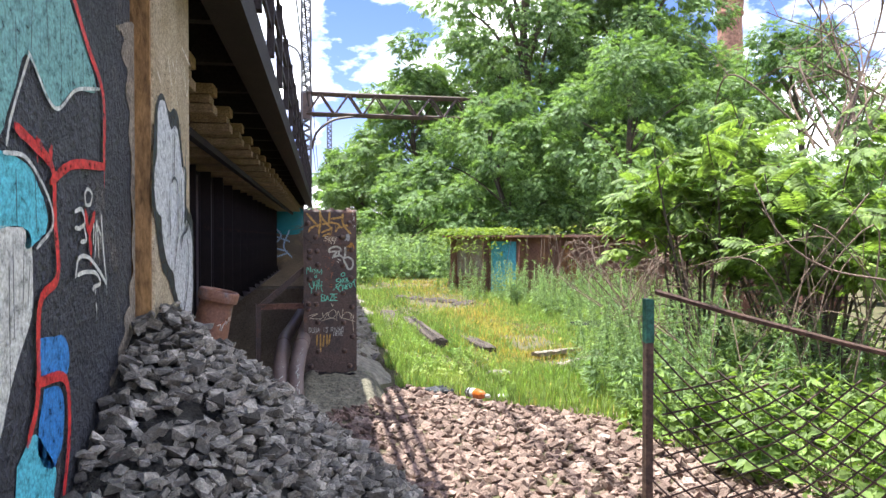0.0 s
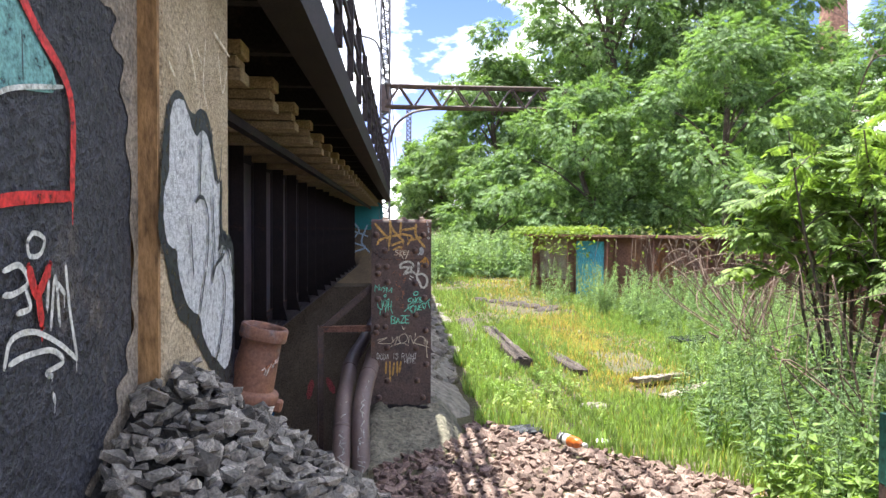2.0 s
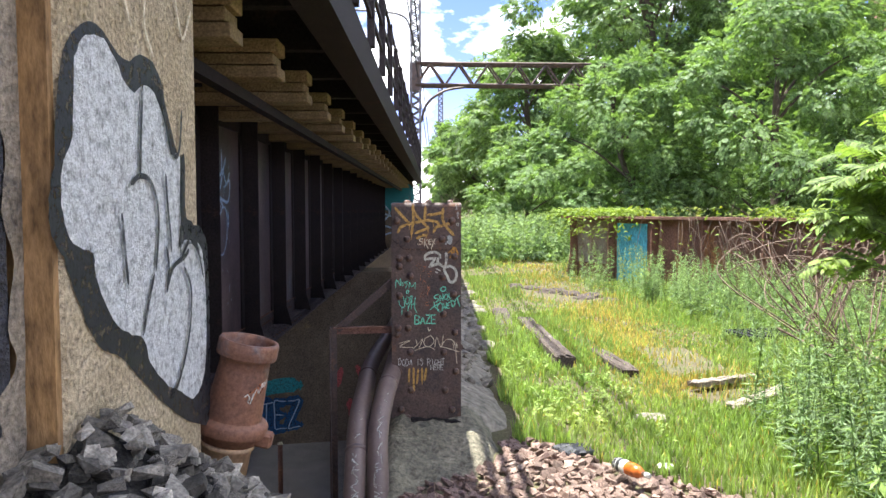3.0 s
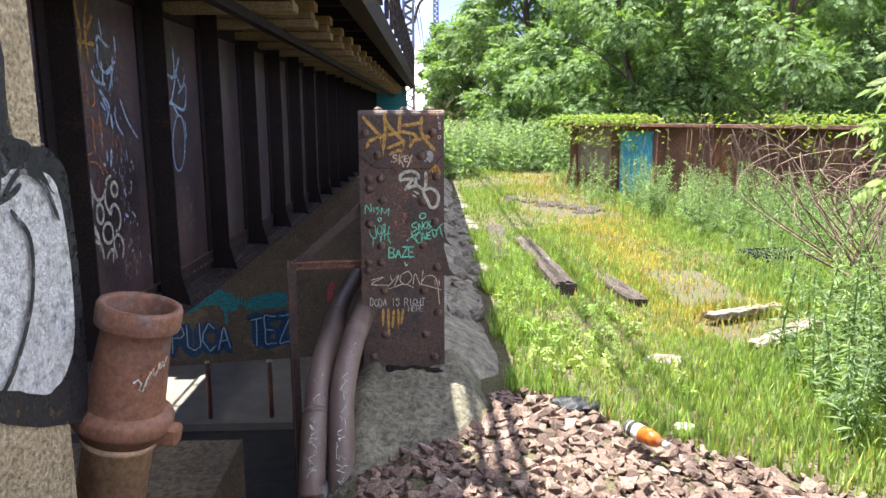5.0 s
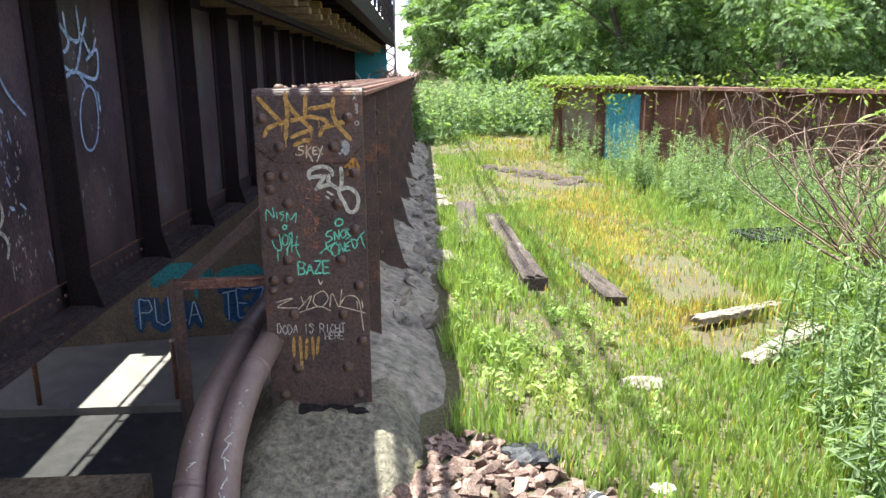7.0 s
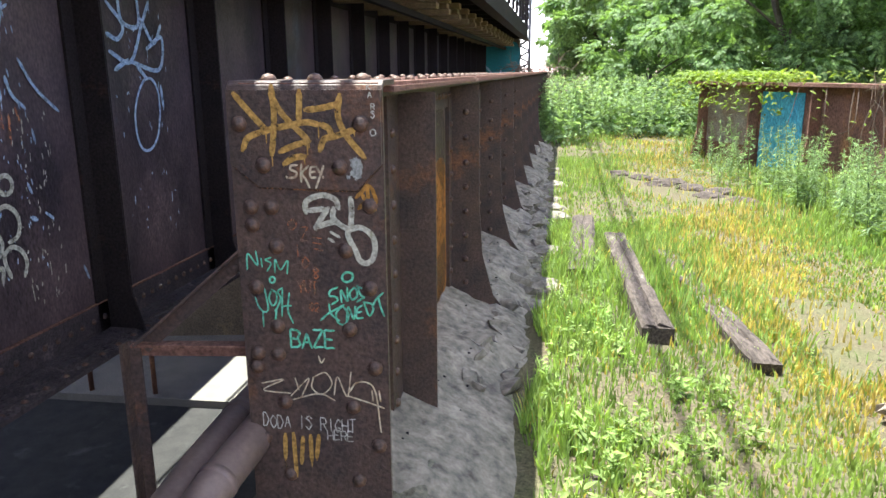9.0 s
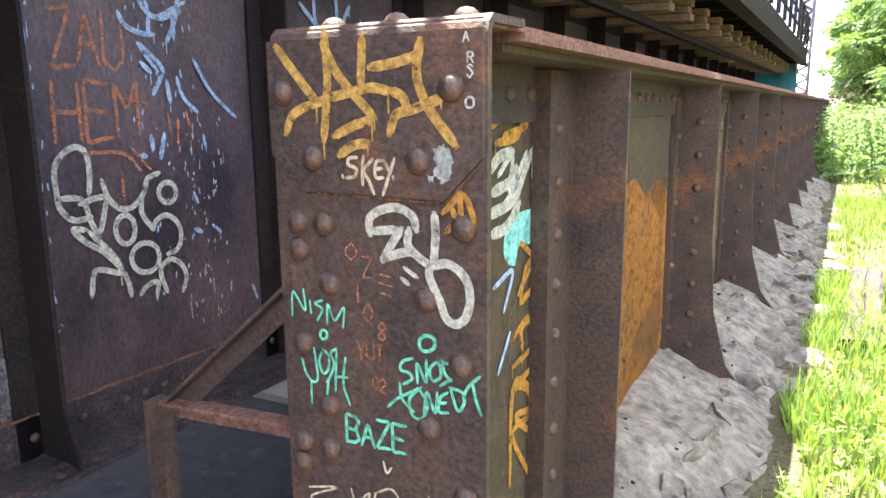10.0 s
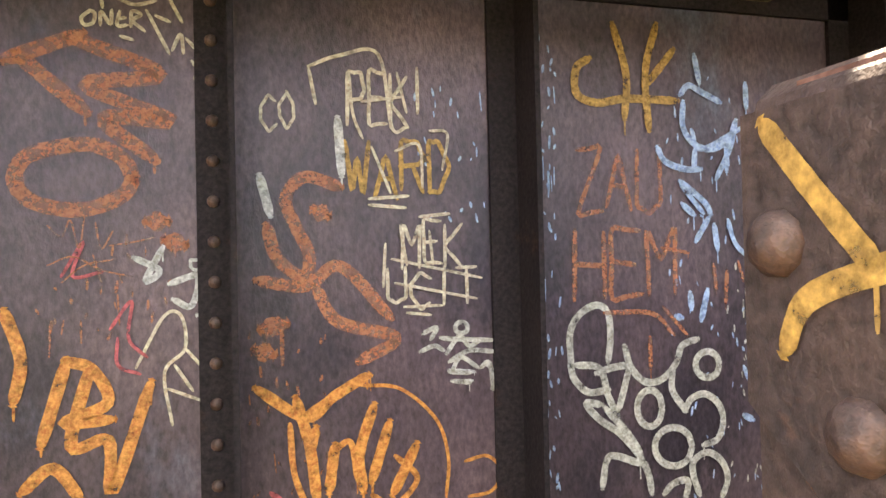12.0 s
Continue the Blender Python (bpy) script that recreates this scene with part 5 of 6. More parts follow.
# ---- timbers and litter on the track bed ----
def timber(a, b, w, h, label, seed, name="railway_tie", mat=OLD_WOOD):
    """An old beam with split, uneven ends."""
    a, b = Vector(a), Vector(b)
    L = (b - a).length
    n = 14
    rng = random.Random(seed)
    bm = bmesh.new()
    rings = []
    for i in range(n + 1):
        y = L * i / n
        ring = []
        for x, z in ((-w / 2, 0), (-w / 2, h * 0.9), (-w * 0.4, h), (-w * 0.05, h), (0, h * 0.93), (w * 0.06, h), (w * 0.4, h), (w / 2, h * 0.88), (w / 2, 0)):
            e = 0.03 * rng.uniform(-1, 1) if i in (0, n) else 0
            ring.append(bm.verts.new((x + rng.uniform(-0.006, 0.006), y + e, z + rng.uniform(-0.006, 0.006))))
        rings.append(ring)
    m = len(rings[0])
    for p, q in zip(rings, rings[1:]):
        for k in range(m):
            bm.faces.new((p[k], p[(k + 1) % m], q[(k + 1) % m], q[k]))
    bm.faces.new(rings[0][::-1]), bm.faces.new(rings[-1])
    d = (b - a).normalized()
    bm.transform(Matrix.Translation(a) @ Vector((0, 1, 0)).rotation_difference(d).to_matrix().to_4x4())
    ob = part(name, bm, mat)
    return tagged(ob, label, "timber", "old timbers in the grass")


timber((1.5, 8.28, -0.13), (1.5, 10.9, -0.14), 0.19, 0.2, "dark weathered square railway tie lying in the grass", 1)
timber((2.03, 7.95, -0.14), (1.88, 10.4, -0.13), 0.16, 0.15, "split grey timber lying in the grass", 2)
timber((1.12, 9.6, -0.15), (1.24, 11.5, -0.1), 0.22, 0.2, "rotten crumbling railway tie in the grass", 3)
timber((2.42, 7.42, -0.04), (3.08, 7.66, -0.03), 0.09, 0.045, "grey bleached plank lying in the weeds", 4, "plank", PALE_WOOD)
timber((2.45, 6.72, -0.05), (3.17, 7.28, -0.05), 0.13, 0.045, "broad grey plank lying in the weeds", 5, "plank", PALE_WOOD)
timber((1.02, 6.35, -0.1), (0.98, 7.5, -0.1), 0.12, 0.05, "rotten board half hidden in the grass", 6, "plank")


def crate():
    c = thing("plastic_crate", "flat black ribbed plastic crate lying in the weeds", "crate", at=pose(4.2, 9.75, -0.17, 0, 0, 8))
    part("base", box_bm(-0.36, 0.36, -0.26, 0.26, 0.0, 0.03, bevel=0.01), P_BLACK, c)
    for x0, x1, y0, y1 in ((-0.36, 0.36, -0.26, -0.24), (-0.36, 0.36, 0.24, 0.26), (-0.36, -0.34, -0.24, 0.24), (0.34, 0.36, -0.24, 0.24)):
        part("side", box_bm(x0, x1, y0, y1, 0.03, 0.2), P_BLACK, c)
    for i in range(7):
        part("rib", box_bm(-0.33 + 0.1 * i, -0.3 + 0.1 * i, -0.24, 0.24, 0.17, 0.2), P_BLACK, c)


crate()
GLASSY = material("clear_plastic", (0.75, 0.75, 0.72), None, 0.08, 0, 6, 0.2, 30, 0.0, None, 0.5)
GLASSY.node_tree.nodes["Principled BSDF"].inputs["Transmission Weight"].default_value = 0.9
AMBER = material("amber_drink", (0.45, 0.12, 0.02), (0.35, 0.09, 0.02), 0.15, 0, 6, 0.3, 30, 0.0, None, 0.5)


def bottle():
    b = thing("bottle", "clear plastic bottle with amber drink lying on the ballast", "bottle", at=pose(1.16, 5.33, 0.055, 0, 88, -64))
    part("body", lathe(bmesh.new(), [(0.001, -0.002), (0.034, 0.0), (0.038, 0.01), (0.038, 0.08)], 20), GLASSY, b, smooth=True)
    part("drink", lathe(bmesh.new(), [(0.038, 0.1), (0.038, 0.145), (0.034, 0.175), (0.016, 0.215), (0.001, 0.216)], 20), AMBER, b, "amber drink behind clear plastic", smooth=True)
    part("label", lathe(bmesh.new(), [(0.0386, 0.03), (0.0386, 0.1)], 20), P_WHITE, b, "white paper label with dark print", smooth=True)
    part("label_print", lathe(bmesh.new(), [(0.0389, 0.035), (0.0389, 0.06)], 20), P_BLACK, b, smooth=True)
    part("neck", lathe(bmesh.new(), [(0.016, 0.215), (0.014, 0.236)], 16), GLASSY, b, smooth=True)
    part("cap", lathe(bmesh.new(), [(0.0165, 0.234), (0.0165, 0.258), (0.001, 0.259)], 16), P_WHITE, b, "white cap", smooth=True)


bottle()


def rag(x, y, z, size, mat, name, label, seed):
    bm = bmesh.new()
    bmesh.ops.create_icosphere(bm, subdivisions=3, radius=size)
    for v in bm.verts:
        k = 1 + 0.5 * noise.noise(v.co * 6 / size * 0.12 + Vector((seed, 0, 0))) + 0.3 * noise.noise(v.co * 20 / size * 0.12)
        v.co = Vector((v.co.x * k, v.co.y * 0.7 * k, max(-0.01, v.co.z * 0.4 * k)))
    ob = part(name, bm, mat)
    ob.matrix_basis = Matrix.Translation((x, y, z))
    tagged(ob, label, "litter")


rag(1.02, 5.8, -0.03, 0.11, P_BLACK, "plastic_bag", "crumpled black plastic bag on the ballast edge", 3)
rag(1.75, 6.5, -0.04, 0.12, CONC, "stone_slab", "flat pale stone lying in the grass", 8)
rag(1.95, 10.3, -0.08, 0.12, DECK, "rubble_lump", "small dark lump of rubble in the grass", 11)
rag(1.5, 5.5, -0.03, 0.045, P_WHITE, "paper_scrap", "crumpled pale paper scrap on the ballast", 14)
for i in range(9):
    rag(2.0 + 0.16 * i + 0.2 * (i % 3), 15.6 - 0.33 * i, -0.07, 0.2, OLD_WOOD, "asphalt_slab", "broken dark slab lying flat in the grass", 20 + i)


# ---- rusted girder across the grass ----
def right_girder():
    a, b = Vector((3.7, 18.2, 0)), Vector((7.9, 9.2, 0))
    L = (b - a).length
    m = Matrix.Translation(a) @ pose(0, 0, 0, 0, 0, math.degrees(math.atan2(b.y - a.y, b.x - a.x)))
    g = thing("plate_girder", "old orange-rusted plate girder overgrown with dry vines", "girder", at=m)
    part("web", box_bm(0, L, 0.0, 0.03, -0.4, 1.3), RUST_LIT, g)
    part("top_flange", box_bm(-0.05, L, -0.24, 0.24, 1.3, 1.35), FLANGE, g, "rusted top flange")
    part("bottom_flange", box_bm(0, L, -0.2, 0.2, -0.3, -0.26), RUST_LIT, g)
    for i in range(8):
        x = 0.25 + i * 1.3
        bm = prism(bmesh.new(), [(-0.01, 1.3), (-0.2, 1.3), (-0.2, 0.5), (-0.3, 0.0), (-0.42, -0.25), (-0.01, -0.25)], 0, x, x + 0.03)
        part("stiffener", bm, RUST_LIT, g)
    part("painted_panel", box_bm(1.65, 2.55, -0.012, 0.0, -0.1, 1.2), PANEL_BLUE, g, "flaking sky-blue paint")
    part("painted_panel", box_bm(0.3, 1.5, -0.012, 0.0, 0.3, 1.25), PANEL_GREY, g, "grey painted panel")
    return m, L


PANEL_BLUE = material("flaking_blue", (0.07, 0.33, 0.48), (0.12, 0.42, 0.55), 0.7, 0, 4, 0.9, 40, 0.4, (0.17, 0.1, 0.06), 0.3, third_at=(0.58, 0.66), stretch=(1, 1, 0.5))
PANEL_GREY = material("flaking_grey", (0.3, 0.27, 0.24), (0.2, 0.13, 0.09), 0.8, 0, 4, 0.9, 40, 0.4, (0.16, 0.08, 0.05), 0.3)
GM, GL = right_girder()


# ---- catenary mast, gantry and wires ----
def lattice(bm, a, b, w, n, r, along):
    """Two chords w apart with zigzag bracing between a and b."""
    a, b, o = Vector(a), Vector(b), Vector(along) * w / 2
    for s in (-1, 1):
        tube(bm, [a + s * o, b + s * o], r, seg=4)
    for i in range(n):
        p, q = a.lerp(b, i / n), a.lerp(b, (i + 0.5) / n)
        tube(bm, [p - o, q + o], r * 0.6, seg=4)
        tube(bm, [q + o, a.lerp(b, (i + 1) / n) - o], r * 0.6, seg=4)


def mast(x, y, h, arm_to, arm_z, depth):
    m = thing("catenary_mast", "grey steel lattice mast carrying a trussed gantry beam", "mast")
    for k, dy in enumerate((-0.2, 0.2)):
        bm = bmesh.new()
        lattice(bm, (x, y + dy, -0.2), (x, y + dy, h), 0.4, int(h / 0.45), 0.06, (1, 0, 0))
        part("lattice", bm, GALV, m)
    for dx in (-0.2, 0.2):
        bm = bmesh.new()
        lattice(bm, (x + dx, y, -0.2), (x + dx, y, h), 0.4, int(h / 0.45), 0.05, (0, 1, 0))
        part("lattice", bm, GALV, m)
    part("joint_plate", box_bm(x - 0.27, x + 0.27, y - 0.24, y + 0.24, arm_z - depth / 2 - 0.25, arm_z + depth / 2), RUST, m)
    for dy in (-0.25, 0.25):
        bm = bmesh.new()
        n = max(4, int(abs(arm_to - x) / 1.2))
        lattice(bm, (x, y + dy, arm_z), (arm_to, y + dy, arm_z), depth, n, 0.075, (0, 0, 1))
        part("gantry_truss", bm, RUST, m, "dark rusted gantry truss")
    s = 1 if arm_to > x else -1
    part("knee_brace", tube(bmesh.new(), smooth_line([(x + s * 0.25, y, arm_z - 2.1), (x + s * 0.5, y, arm_z - 1.3), (x + s * 1.3, y, arm_z - 0.7), (x + s * 2.6, y, arm_z - depth / 2)], 6), 0.06, seg=6), RUST, m)
    return m


mast(0.1, 34, 13.5, 10.5, 7.55, 0.95)
mast(2.6, 72, 13.5, 14.0, 7.4, 0.95)
bracket = part("bracket_arm", tube(bmesh.new(), smooth_line([(0.1, 34, 8.6), (-0.1, 34, 9.5), (-0.6, 34, 10.2), (-2.6, 34, 10.4)], 6), 0.05, seg=6), GALV)
tagged(bracket, "curved grey steel bracket arm on the lattice mast", "bracket")


def wire(x0, z, sag):
    pts = [BRIDGE @ Vector((x0, y, z - sag * math.sin(math.pi * ((y + 30) % 64) / 64))) for y in np.linspace(-30, 98, 60)]
    ob = part("overhead_wire", tube(bmesh.new(), pts, 0.022, seg=5), DECK)
    tagged(ob, "dark overhead contact wire above the track", "wire", "overhead wires")


wire(-0.62, 7.4, 0.1)
wire(-0.42, 7.4, 0.1)


def chimney():
    c = thing("chimney", "tall round brick chimney stack behind the trees", "chimney", at=Matrix.Translation((38.7, 60, 0)))
    part("shaft", lathe(bmesh.new(), [(1.9, 0), (1.05, 21.3), (1.05, 21.6)], 24), BRICK, c, smooth=True)
    part("crown", lathe(bmesh.new(), [(1.05, 21.6), (1.2, 21.8), (1.2, 22.1), (1.12, 22.2), (1.3, 24.5), (1.4, 24.6), (1.4, 25.0), (0.9, 25.0)], 24), BRICK, c, smooth=True)
    for k in range(14):
        part("band", lathe(bmesh.new(), [(1.125 + 0.0157 * k, 22.25 + 0.17 * k), (1.15 + 0.0157 * k, 22.27 + 0.17 * k), (1.15 + 0.0157 * k, 22.33 + 0.17 * k), (1.13 + 0.0157 * k, 22.35 + 0.17 * k)], 24), BRICK, c)


chimney()
for i in range(16):
    rag(0.62 + 0.2 * ((i * 7) % 5) / 5 + 0.03 * i, 8.3 + 0.55 * i, -0.06, 0.1 + 0.05 * (i % 3), CONC, "concrete_rubble", "broken grey lump of concrete beside the girder", 40 + i)


# ---- ballast ----
def ballast(name, label, points, size, mat, seed, near=None, piece=None):
    """Loose stones: one joined mesh, and those within near (x0, x1, y0, y1) as pieces of their own."""
    rng = np.random.default_rng(seed)
    pieces, single = [], []
    shape_of = rng.integers(0, 7, len(points))
    for s in range(7):
        p = points[shape_of == s]
        if len(p):
            shape = stone_shape(100 + s, 0.55)
            m = turns(rng, p, rng.uniform(*size, len(p)), 0.55)
            if near:
                inside = np.flatnonzero((p[:, 0] > near[0]) & (p[:, 0] < near[1]) & (p[:, 1] > near[2]) & (p[:, 1] < near[3]))[:42]
                me = bpy.data.meshes.new("stone")
                me.from_pydata(shape[0], [], shape[1])
                me.materials.append(piece)
                single += [(me, Matrix(m[k].tolist())) for k in inside]
                m = np.delete(m, inside, axis=0)
            pieces.append(copies(*shape, m))
    v, f = stack(pieces)
    ob = tagged(merged(name, v, f, mat), label, "stones", kind="stuff")
    for me, m in single:
        same_part("stone", me, ob, m)
    return ob


def scatter(rng, x0, x1, y0, y1, n, keep=None):
    p = np.stack([rng.uniform(x0, x1, n), rng.uniform(y0, y1, n)], -1)
    return p[keep(p[:, 0], p[:, 1])] if keep else p


def bed_edge(x, y):
    """Right of this the grass begins."""
    return 2.35 - 0.16 * (y - 3) ** 2 * (y > 3) + 0.12 * np.sin(3 * y)


def tan_bed():
    rng = np.random.default_rng(5)
    p = scatter(rng, -0.35, 3.2, 0.3, 6.0, 17000, lambda x, y: (y > 0.55 + 0.22 * np.sin(2.1 * x) + 0.12 * np.sin(5.3 * x)) & (x < bed_edge(x, y) + 0.3 * rng.random(len(x)) ** 2) & (pile_height(x, y) < 0.25) & ((x > -0.1) | (y < 4.7)) & (footing_distance(x, y) > 0.52))
    z = ground_height(p[:, 0], p[:, 1]) + rng.uniform(-0.01, 0.03, len(p))
    return ballast("ballast_bed", "tan and rust-stained crushed stone track ballast", np.column_stack([p, z]), (0.016, 0.043), STONE_TAN, 6, (0.35, 1.4, 4.35, 5.5), STONE_TAN_PIECE)


tan_bed()


def grey_heap():
    rng = np.random.default_rng(8)
    p = scatter(rng, -0.85, 0.75, 0.4, 4.6, 6200, lambda x, y: (pile_height(x, y) > 0.015) & ~((x < -0.74) & (y > 2.97) & (y < 4.1)) & (x > -0.8))
    z = pile_height(p[:, 0], p[:, 1]) - 0.05 + rng.uniform(-0.03, 0.03, len(p))
    ballast("stone_heap", "steep heap of dark grey crushed ballast stones against the pier", np.column_stack([p, z]), (0.018, 0.044), STONE_GREY, 9, (-0.8, 0.2, 2.0, 3.3), STONE_GREY_PIECE)


grey_heap()


def haunch_rubble():
    """Broken slabs and dark flakes of rust lying on the concrete shoulder."""
    rng = np.random.default_rng(14)
    for n, u0, u1, v0, v1, size, mat, label in ((90, 0.4, 0.8, 7.3, 14.0, (0.035, 0.11), CONC, "broken pale concrete lumps on the shoulder"), (70, 0.14, 0.5, 6.5, 11.0, (0.004, 0.012), DECK, "dark rust flakes scattered on the concrete shoulder")):
        uv = scatter(rng, u0, u1, v0, v1, n)
        pts = np.array([BRIDGE @ Vector((u, v, haunch_height(u, v) - 0.2 * size[0])) for u, v in uv])
        ballast("rubble", label, pts, size, mat, 15)


haunch_rubble()


def flange_soot():
    """Flakes of rust and soot lying on the bottom flange of the tall girder."""
    rng = np.random.default_rng(17)
    uv = scatter(rng, WEBX + 0.03, WEBX + 0.26, 4.6, 11.5, 1500)
    pts = np.array([BRIDGE @ Vector((u, v, -0.045 if u < WEBX + 0.16 else -0.06)) for u, v in uv])
    ballast("soot_flakes", "black soot and rust flakes lying on the girder flange", pts, (0.005, 0.02), SOOT_RUST, 18)


flange_soot()
# solid core under the loose stones, coloured dark as shade in the gaps
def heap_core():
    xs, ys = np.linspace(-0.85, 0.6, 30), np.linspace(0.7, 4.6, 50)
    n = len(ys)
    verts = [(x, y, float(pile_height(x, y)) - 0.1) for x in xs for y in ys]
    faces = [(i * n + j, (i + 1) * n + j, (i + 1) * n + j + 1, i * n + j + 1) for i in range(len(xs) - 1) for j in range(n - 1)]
    tagged(merged("heap_base", verts, faces, GAP_SHADE), "dark core inside the heap, coloured as the shade between stones", "stones", kind="stuff")


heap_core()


# ---- grass and weeds ----
def dry_share(x, y):
    """How much of the grass is dry and yellow: the middle of the old track."""
    mid = 2.55 + 0.06 * (y - 9)
    return np.clip(1.15 - np.abs(x - mid) / (0.75 + 0.03 * (y - 7)), 0, 1) * (y > 7.0)


def blades(points, h, w, rng, lean=0.45):
    k = len(points)
    a = rng.uniform(0, math.tau, k)
    side = np.stack([np.cos(a), np.sin(a), np.zeros(k)], -1) * w[:, None]
    b = rng.uniform(0, math.tau, k)
    bend = np.stack([np.cos(b), np.sin(b), np.zeros(k)], -1) * (h * rng.uniform(0.05, lean, k))[:, None]
    up = np.stack([np.zeros(k), np.zeros(k), h], -1)
    v = np.stack([points - side, points + side, points + side * 0.75 + up * 0.55 + bend * 0.35, points - side * 0.75 + up * 0.55 + bend * 0.35, points + up * 0.97 + bend], 1).reshape(-1, 3)
    f = []
    for i in range(k):
        o = 5 * i
        f += [(o, o + 1, o + 2, o + 3), (o + 3, o + 2, o + 4)]
    return v, f


def bare(x, y):
    """Worn patches of stone and soil between the grass."""
    return ((np.abs(x - 2.75) < 0.35) & (np.abs(y - 8.6) < 0.75)) | ((x > 2.3) & (x < 3.2) & (y > 6.85) & (y < 7.5)) | ((np.abs(x - 2.55 + 0.3 * (y - 14.5)) < 0.5) & (np.abs(y - 14.5) < 1.6))


def on_timber(x, y):
    """Grass leaves the tops of the old timbers free."""
    return ((np.abs(x - 1.5) < 0.07) & (y > 8.1) & (y < 10.5)) | ((np.abs(x - 2.03 + 0.056 * (y - 7.95)) < 0.025) & (y > 7.6) & (y < 8.6)) | ((np.abs(x - 1.12) < 0.02) & (y > 9.6) & (y < 10.4))


def grass():
    rng = np.random.default_rng(21)
    lots = []
    for x0, x1, y0, y1, n, w in ((0.55, 5.0, 4.2, 8.0, 64000, 0.0058), (0.6, 5.5, 8.0, 12.0, 48000, 0.007), (0.7, 7.0, 12.0, 18.0, 28000, 0.008), (0.8, 9.0, 18.0, 30.0, 22000, 0.013), (1.5, 6.0, 1.2, 4.6, 14000, 0.004)):
        def keep(x, y):
            clump = np.sin(2.7 * x + 1.3 * np.sin(1.9 * y)) * np.cos(2.3 * y + x) + 0.5 * np.sin(6.1 * x + 4.7 * y)
            edge = (y > 6.0) | (x > bed_edge(x, y) + 0.05)
            return (clump + rng.uniform(-1, 1.3, len(x)) > -0.65) & edge & (x > 0.72 + 0.04 * (y - 6) + 0.06 * np.sin(5 * y)) & (~bare(x, y) | (rng.random(len(x)) < 0.12))
        p = scatter(rng, x0, x1, y0, y1, n, keep)
        p = p[~on_timber(p[:, 0], p[:, 1])]
        lots.append((p, np.full(len(p), w)))
    p, w = np.vstack([a for a, _ in lots]), np.concatenate([b for _, b in lots])
    z = ground_height(p[:, 0], p[:, 1]) - 0.01
    dry = rng.random(len(p)) < dry_share(p[:, 0], p[:, 1]) * 0.68 + 0.08
    patch = 0.75 + 0.45 * np.sin(1.7 * p[:, 0] + 2) * np.sin(1.1 * p[:, 1])
    h = rng.uniform(0.05, 0.2, len(p)) * patch * np.where(dry, 0.8, 1.0)
    h = np.where((p[:, 0] < 1.2) | (p[:, 0] > 3.6), h * 1.35, h)
    for name, sel, mat, label in (("grass", ~dry, GRASS, "fresh green grass over the old track bed"), ("grass", dry, DRY_GRASS, "dry yellow grass along the middle of the track bed")):
        v, f = blades(np.column_stack([p, z])[sel], h[sel], w[sel] * rng.uniform(0.7, 1.3, sel.sum()), rng)
        tagged(merged(name, v, f, mat), label, "grass", kind="stuff")


grass()
LEAFLET = ([(0, 0, 0), (0.35, 0.16, -0.03), (0.7, 0.13, -0.1), (1, 0, -0.24), (0.7, -0.13, -0.1), (0.35, -0.16, -0.03), (0.5, 0, 0.02)], [(0, 6, 1), (1, 6, 2), (2, 6, 3), (3, 6, 4), (4, 6, 5), (5, 6, 0)])
NEEDLE = ([(0, 0, 0), (0.4, 0.085, 0.0), (1, 0, -0.15), (0.4, -0.085, 0.0)], [(0, 1, 2, 3)])
DIAMOND = ([(0, 0, 0), (0.45, 0.2, 0.0), (1, 0, -0.2), (0.45, -0.2, 0.0)], [(0, 1, 2, 3)])


def weed_shape(seed, leaves=24, droop=0.5, length=0.2, leaf=None):
    """A weed one unit tall: a stem with small leaves all the way up."""
    rng = np.random.default_rng(seed)
    bm = bmesh.new()
    bend = rng.uniform(-0.12, 0.12, 2)
    line = [Vector((bend[0] * t * t, bend[1] * t * t, t)) for t in (0, 0.35, 0.7, 1.0)]
    tube(bm, line, 0.008, 0.003, seg=3, cap=False)
    stem = [tuple(v.co) for v in bm.verts], [tuple(v.index for v in f.verts) for f in (bm.verts.index_update(), bm.faces)[1]]
    bm.free()
    t = rng.uniform(0.12, 1.0, leaves)
    loc = np.stack([bend[0] * t * t, bend[1] * t * t, t], -1)
    m = turns(rng, loc, length * (1.15 - 0.75 * t) * rng.uniform(0.7, 1.2, leaves), droop)
    return stack([stem, copies(*(leaf or DIAMOND), m)])


def weeds(label, lots, seed, mat, leaves=24, length=0.2, leaf=None):
    rng = np.random.default_rng(seed)
    shapes = [weed_shape(seed * 10 + i, leaves, 0.6, length, leaf) for i in range(4)]
    pieces = []
    for x0, x1, y0, y1, n, h0, h1, keep in lots:
        p = scatter(rng, x0, x1, y0, y1, n, keep)
        loc = np.column_stack([p, ground_height(p[:, 0], p[:, 1]) - 0.02])
        kind = rng.integers(0, 4, len(p))
        for s in range(4):
            q = loc[kind == s]
            if len(q):
                pieces.append(copies(*shapes[s], turns(rng, q, rng.uniform(h0, h1, len(q)), 0.16)))
    v, f = stack(pieces)
    tagged(merged("weeds", v, f, mat), label, "weeds", kind="stuff")


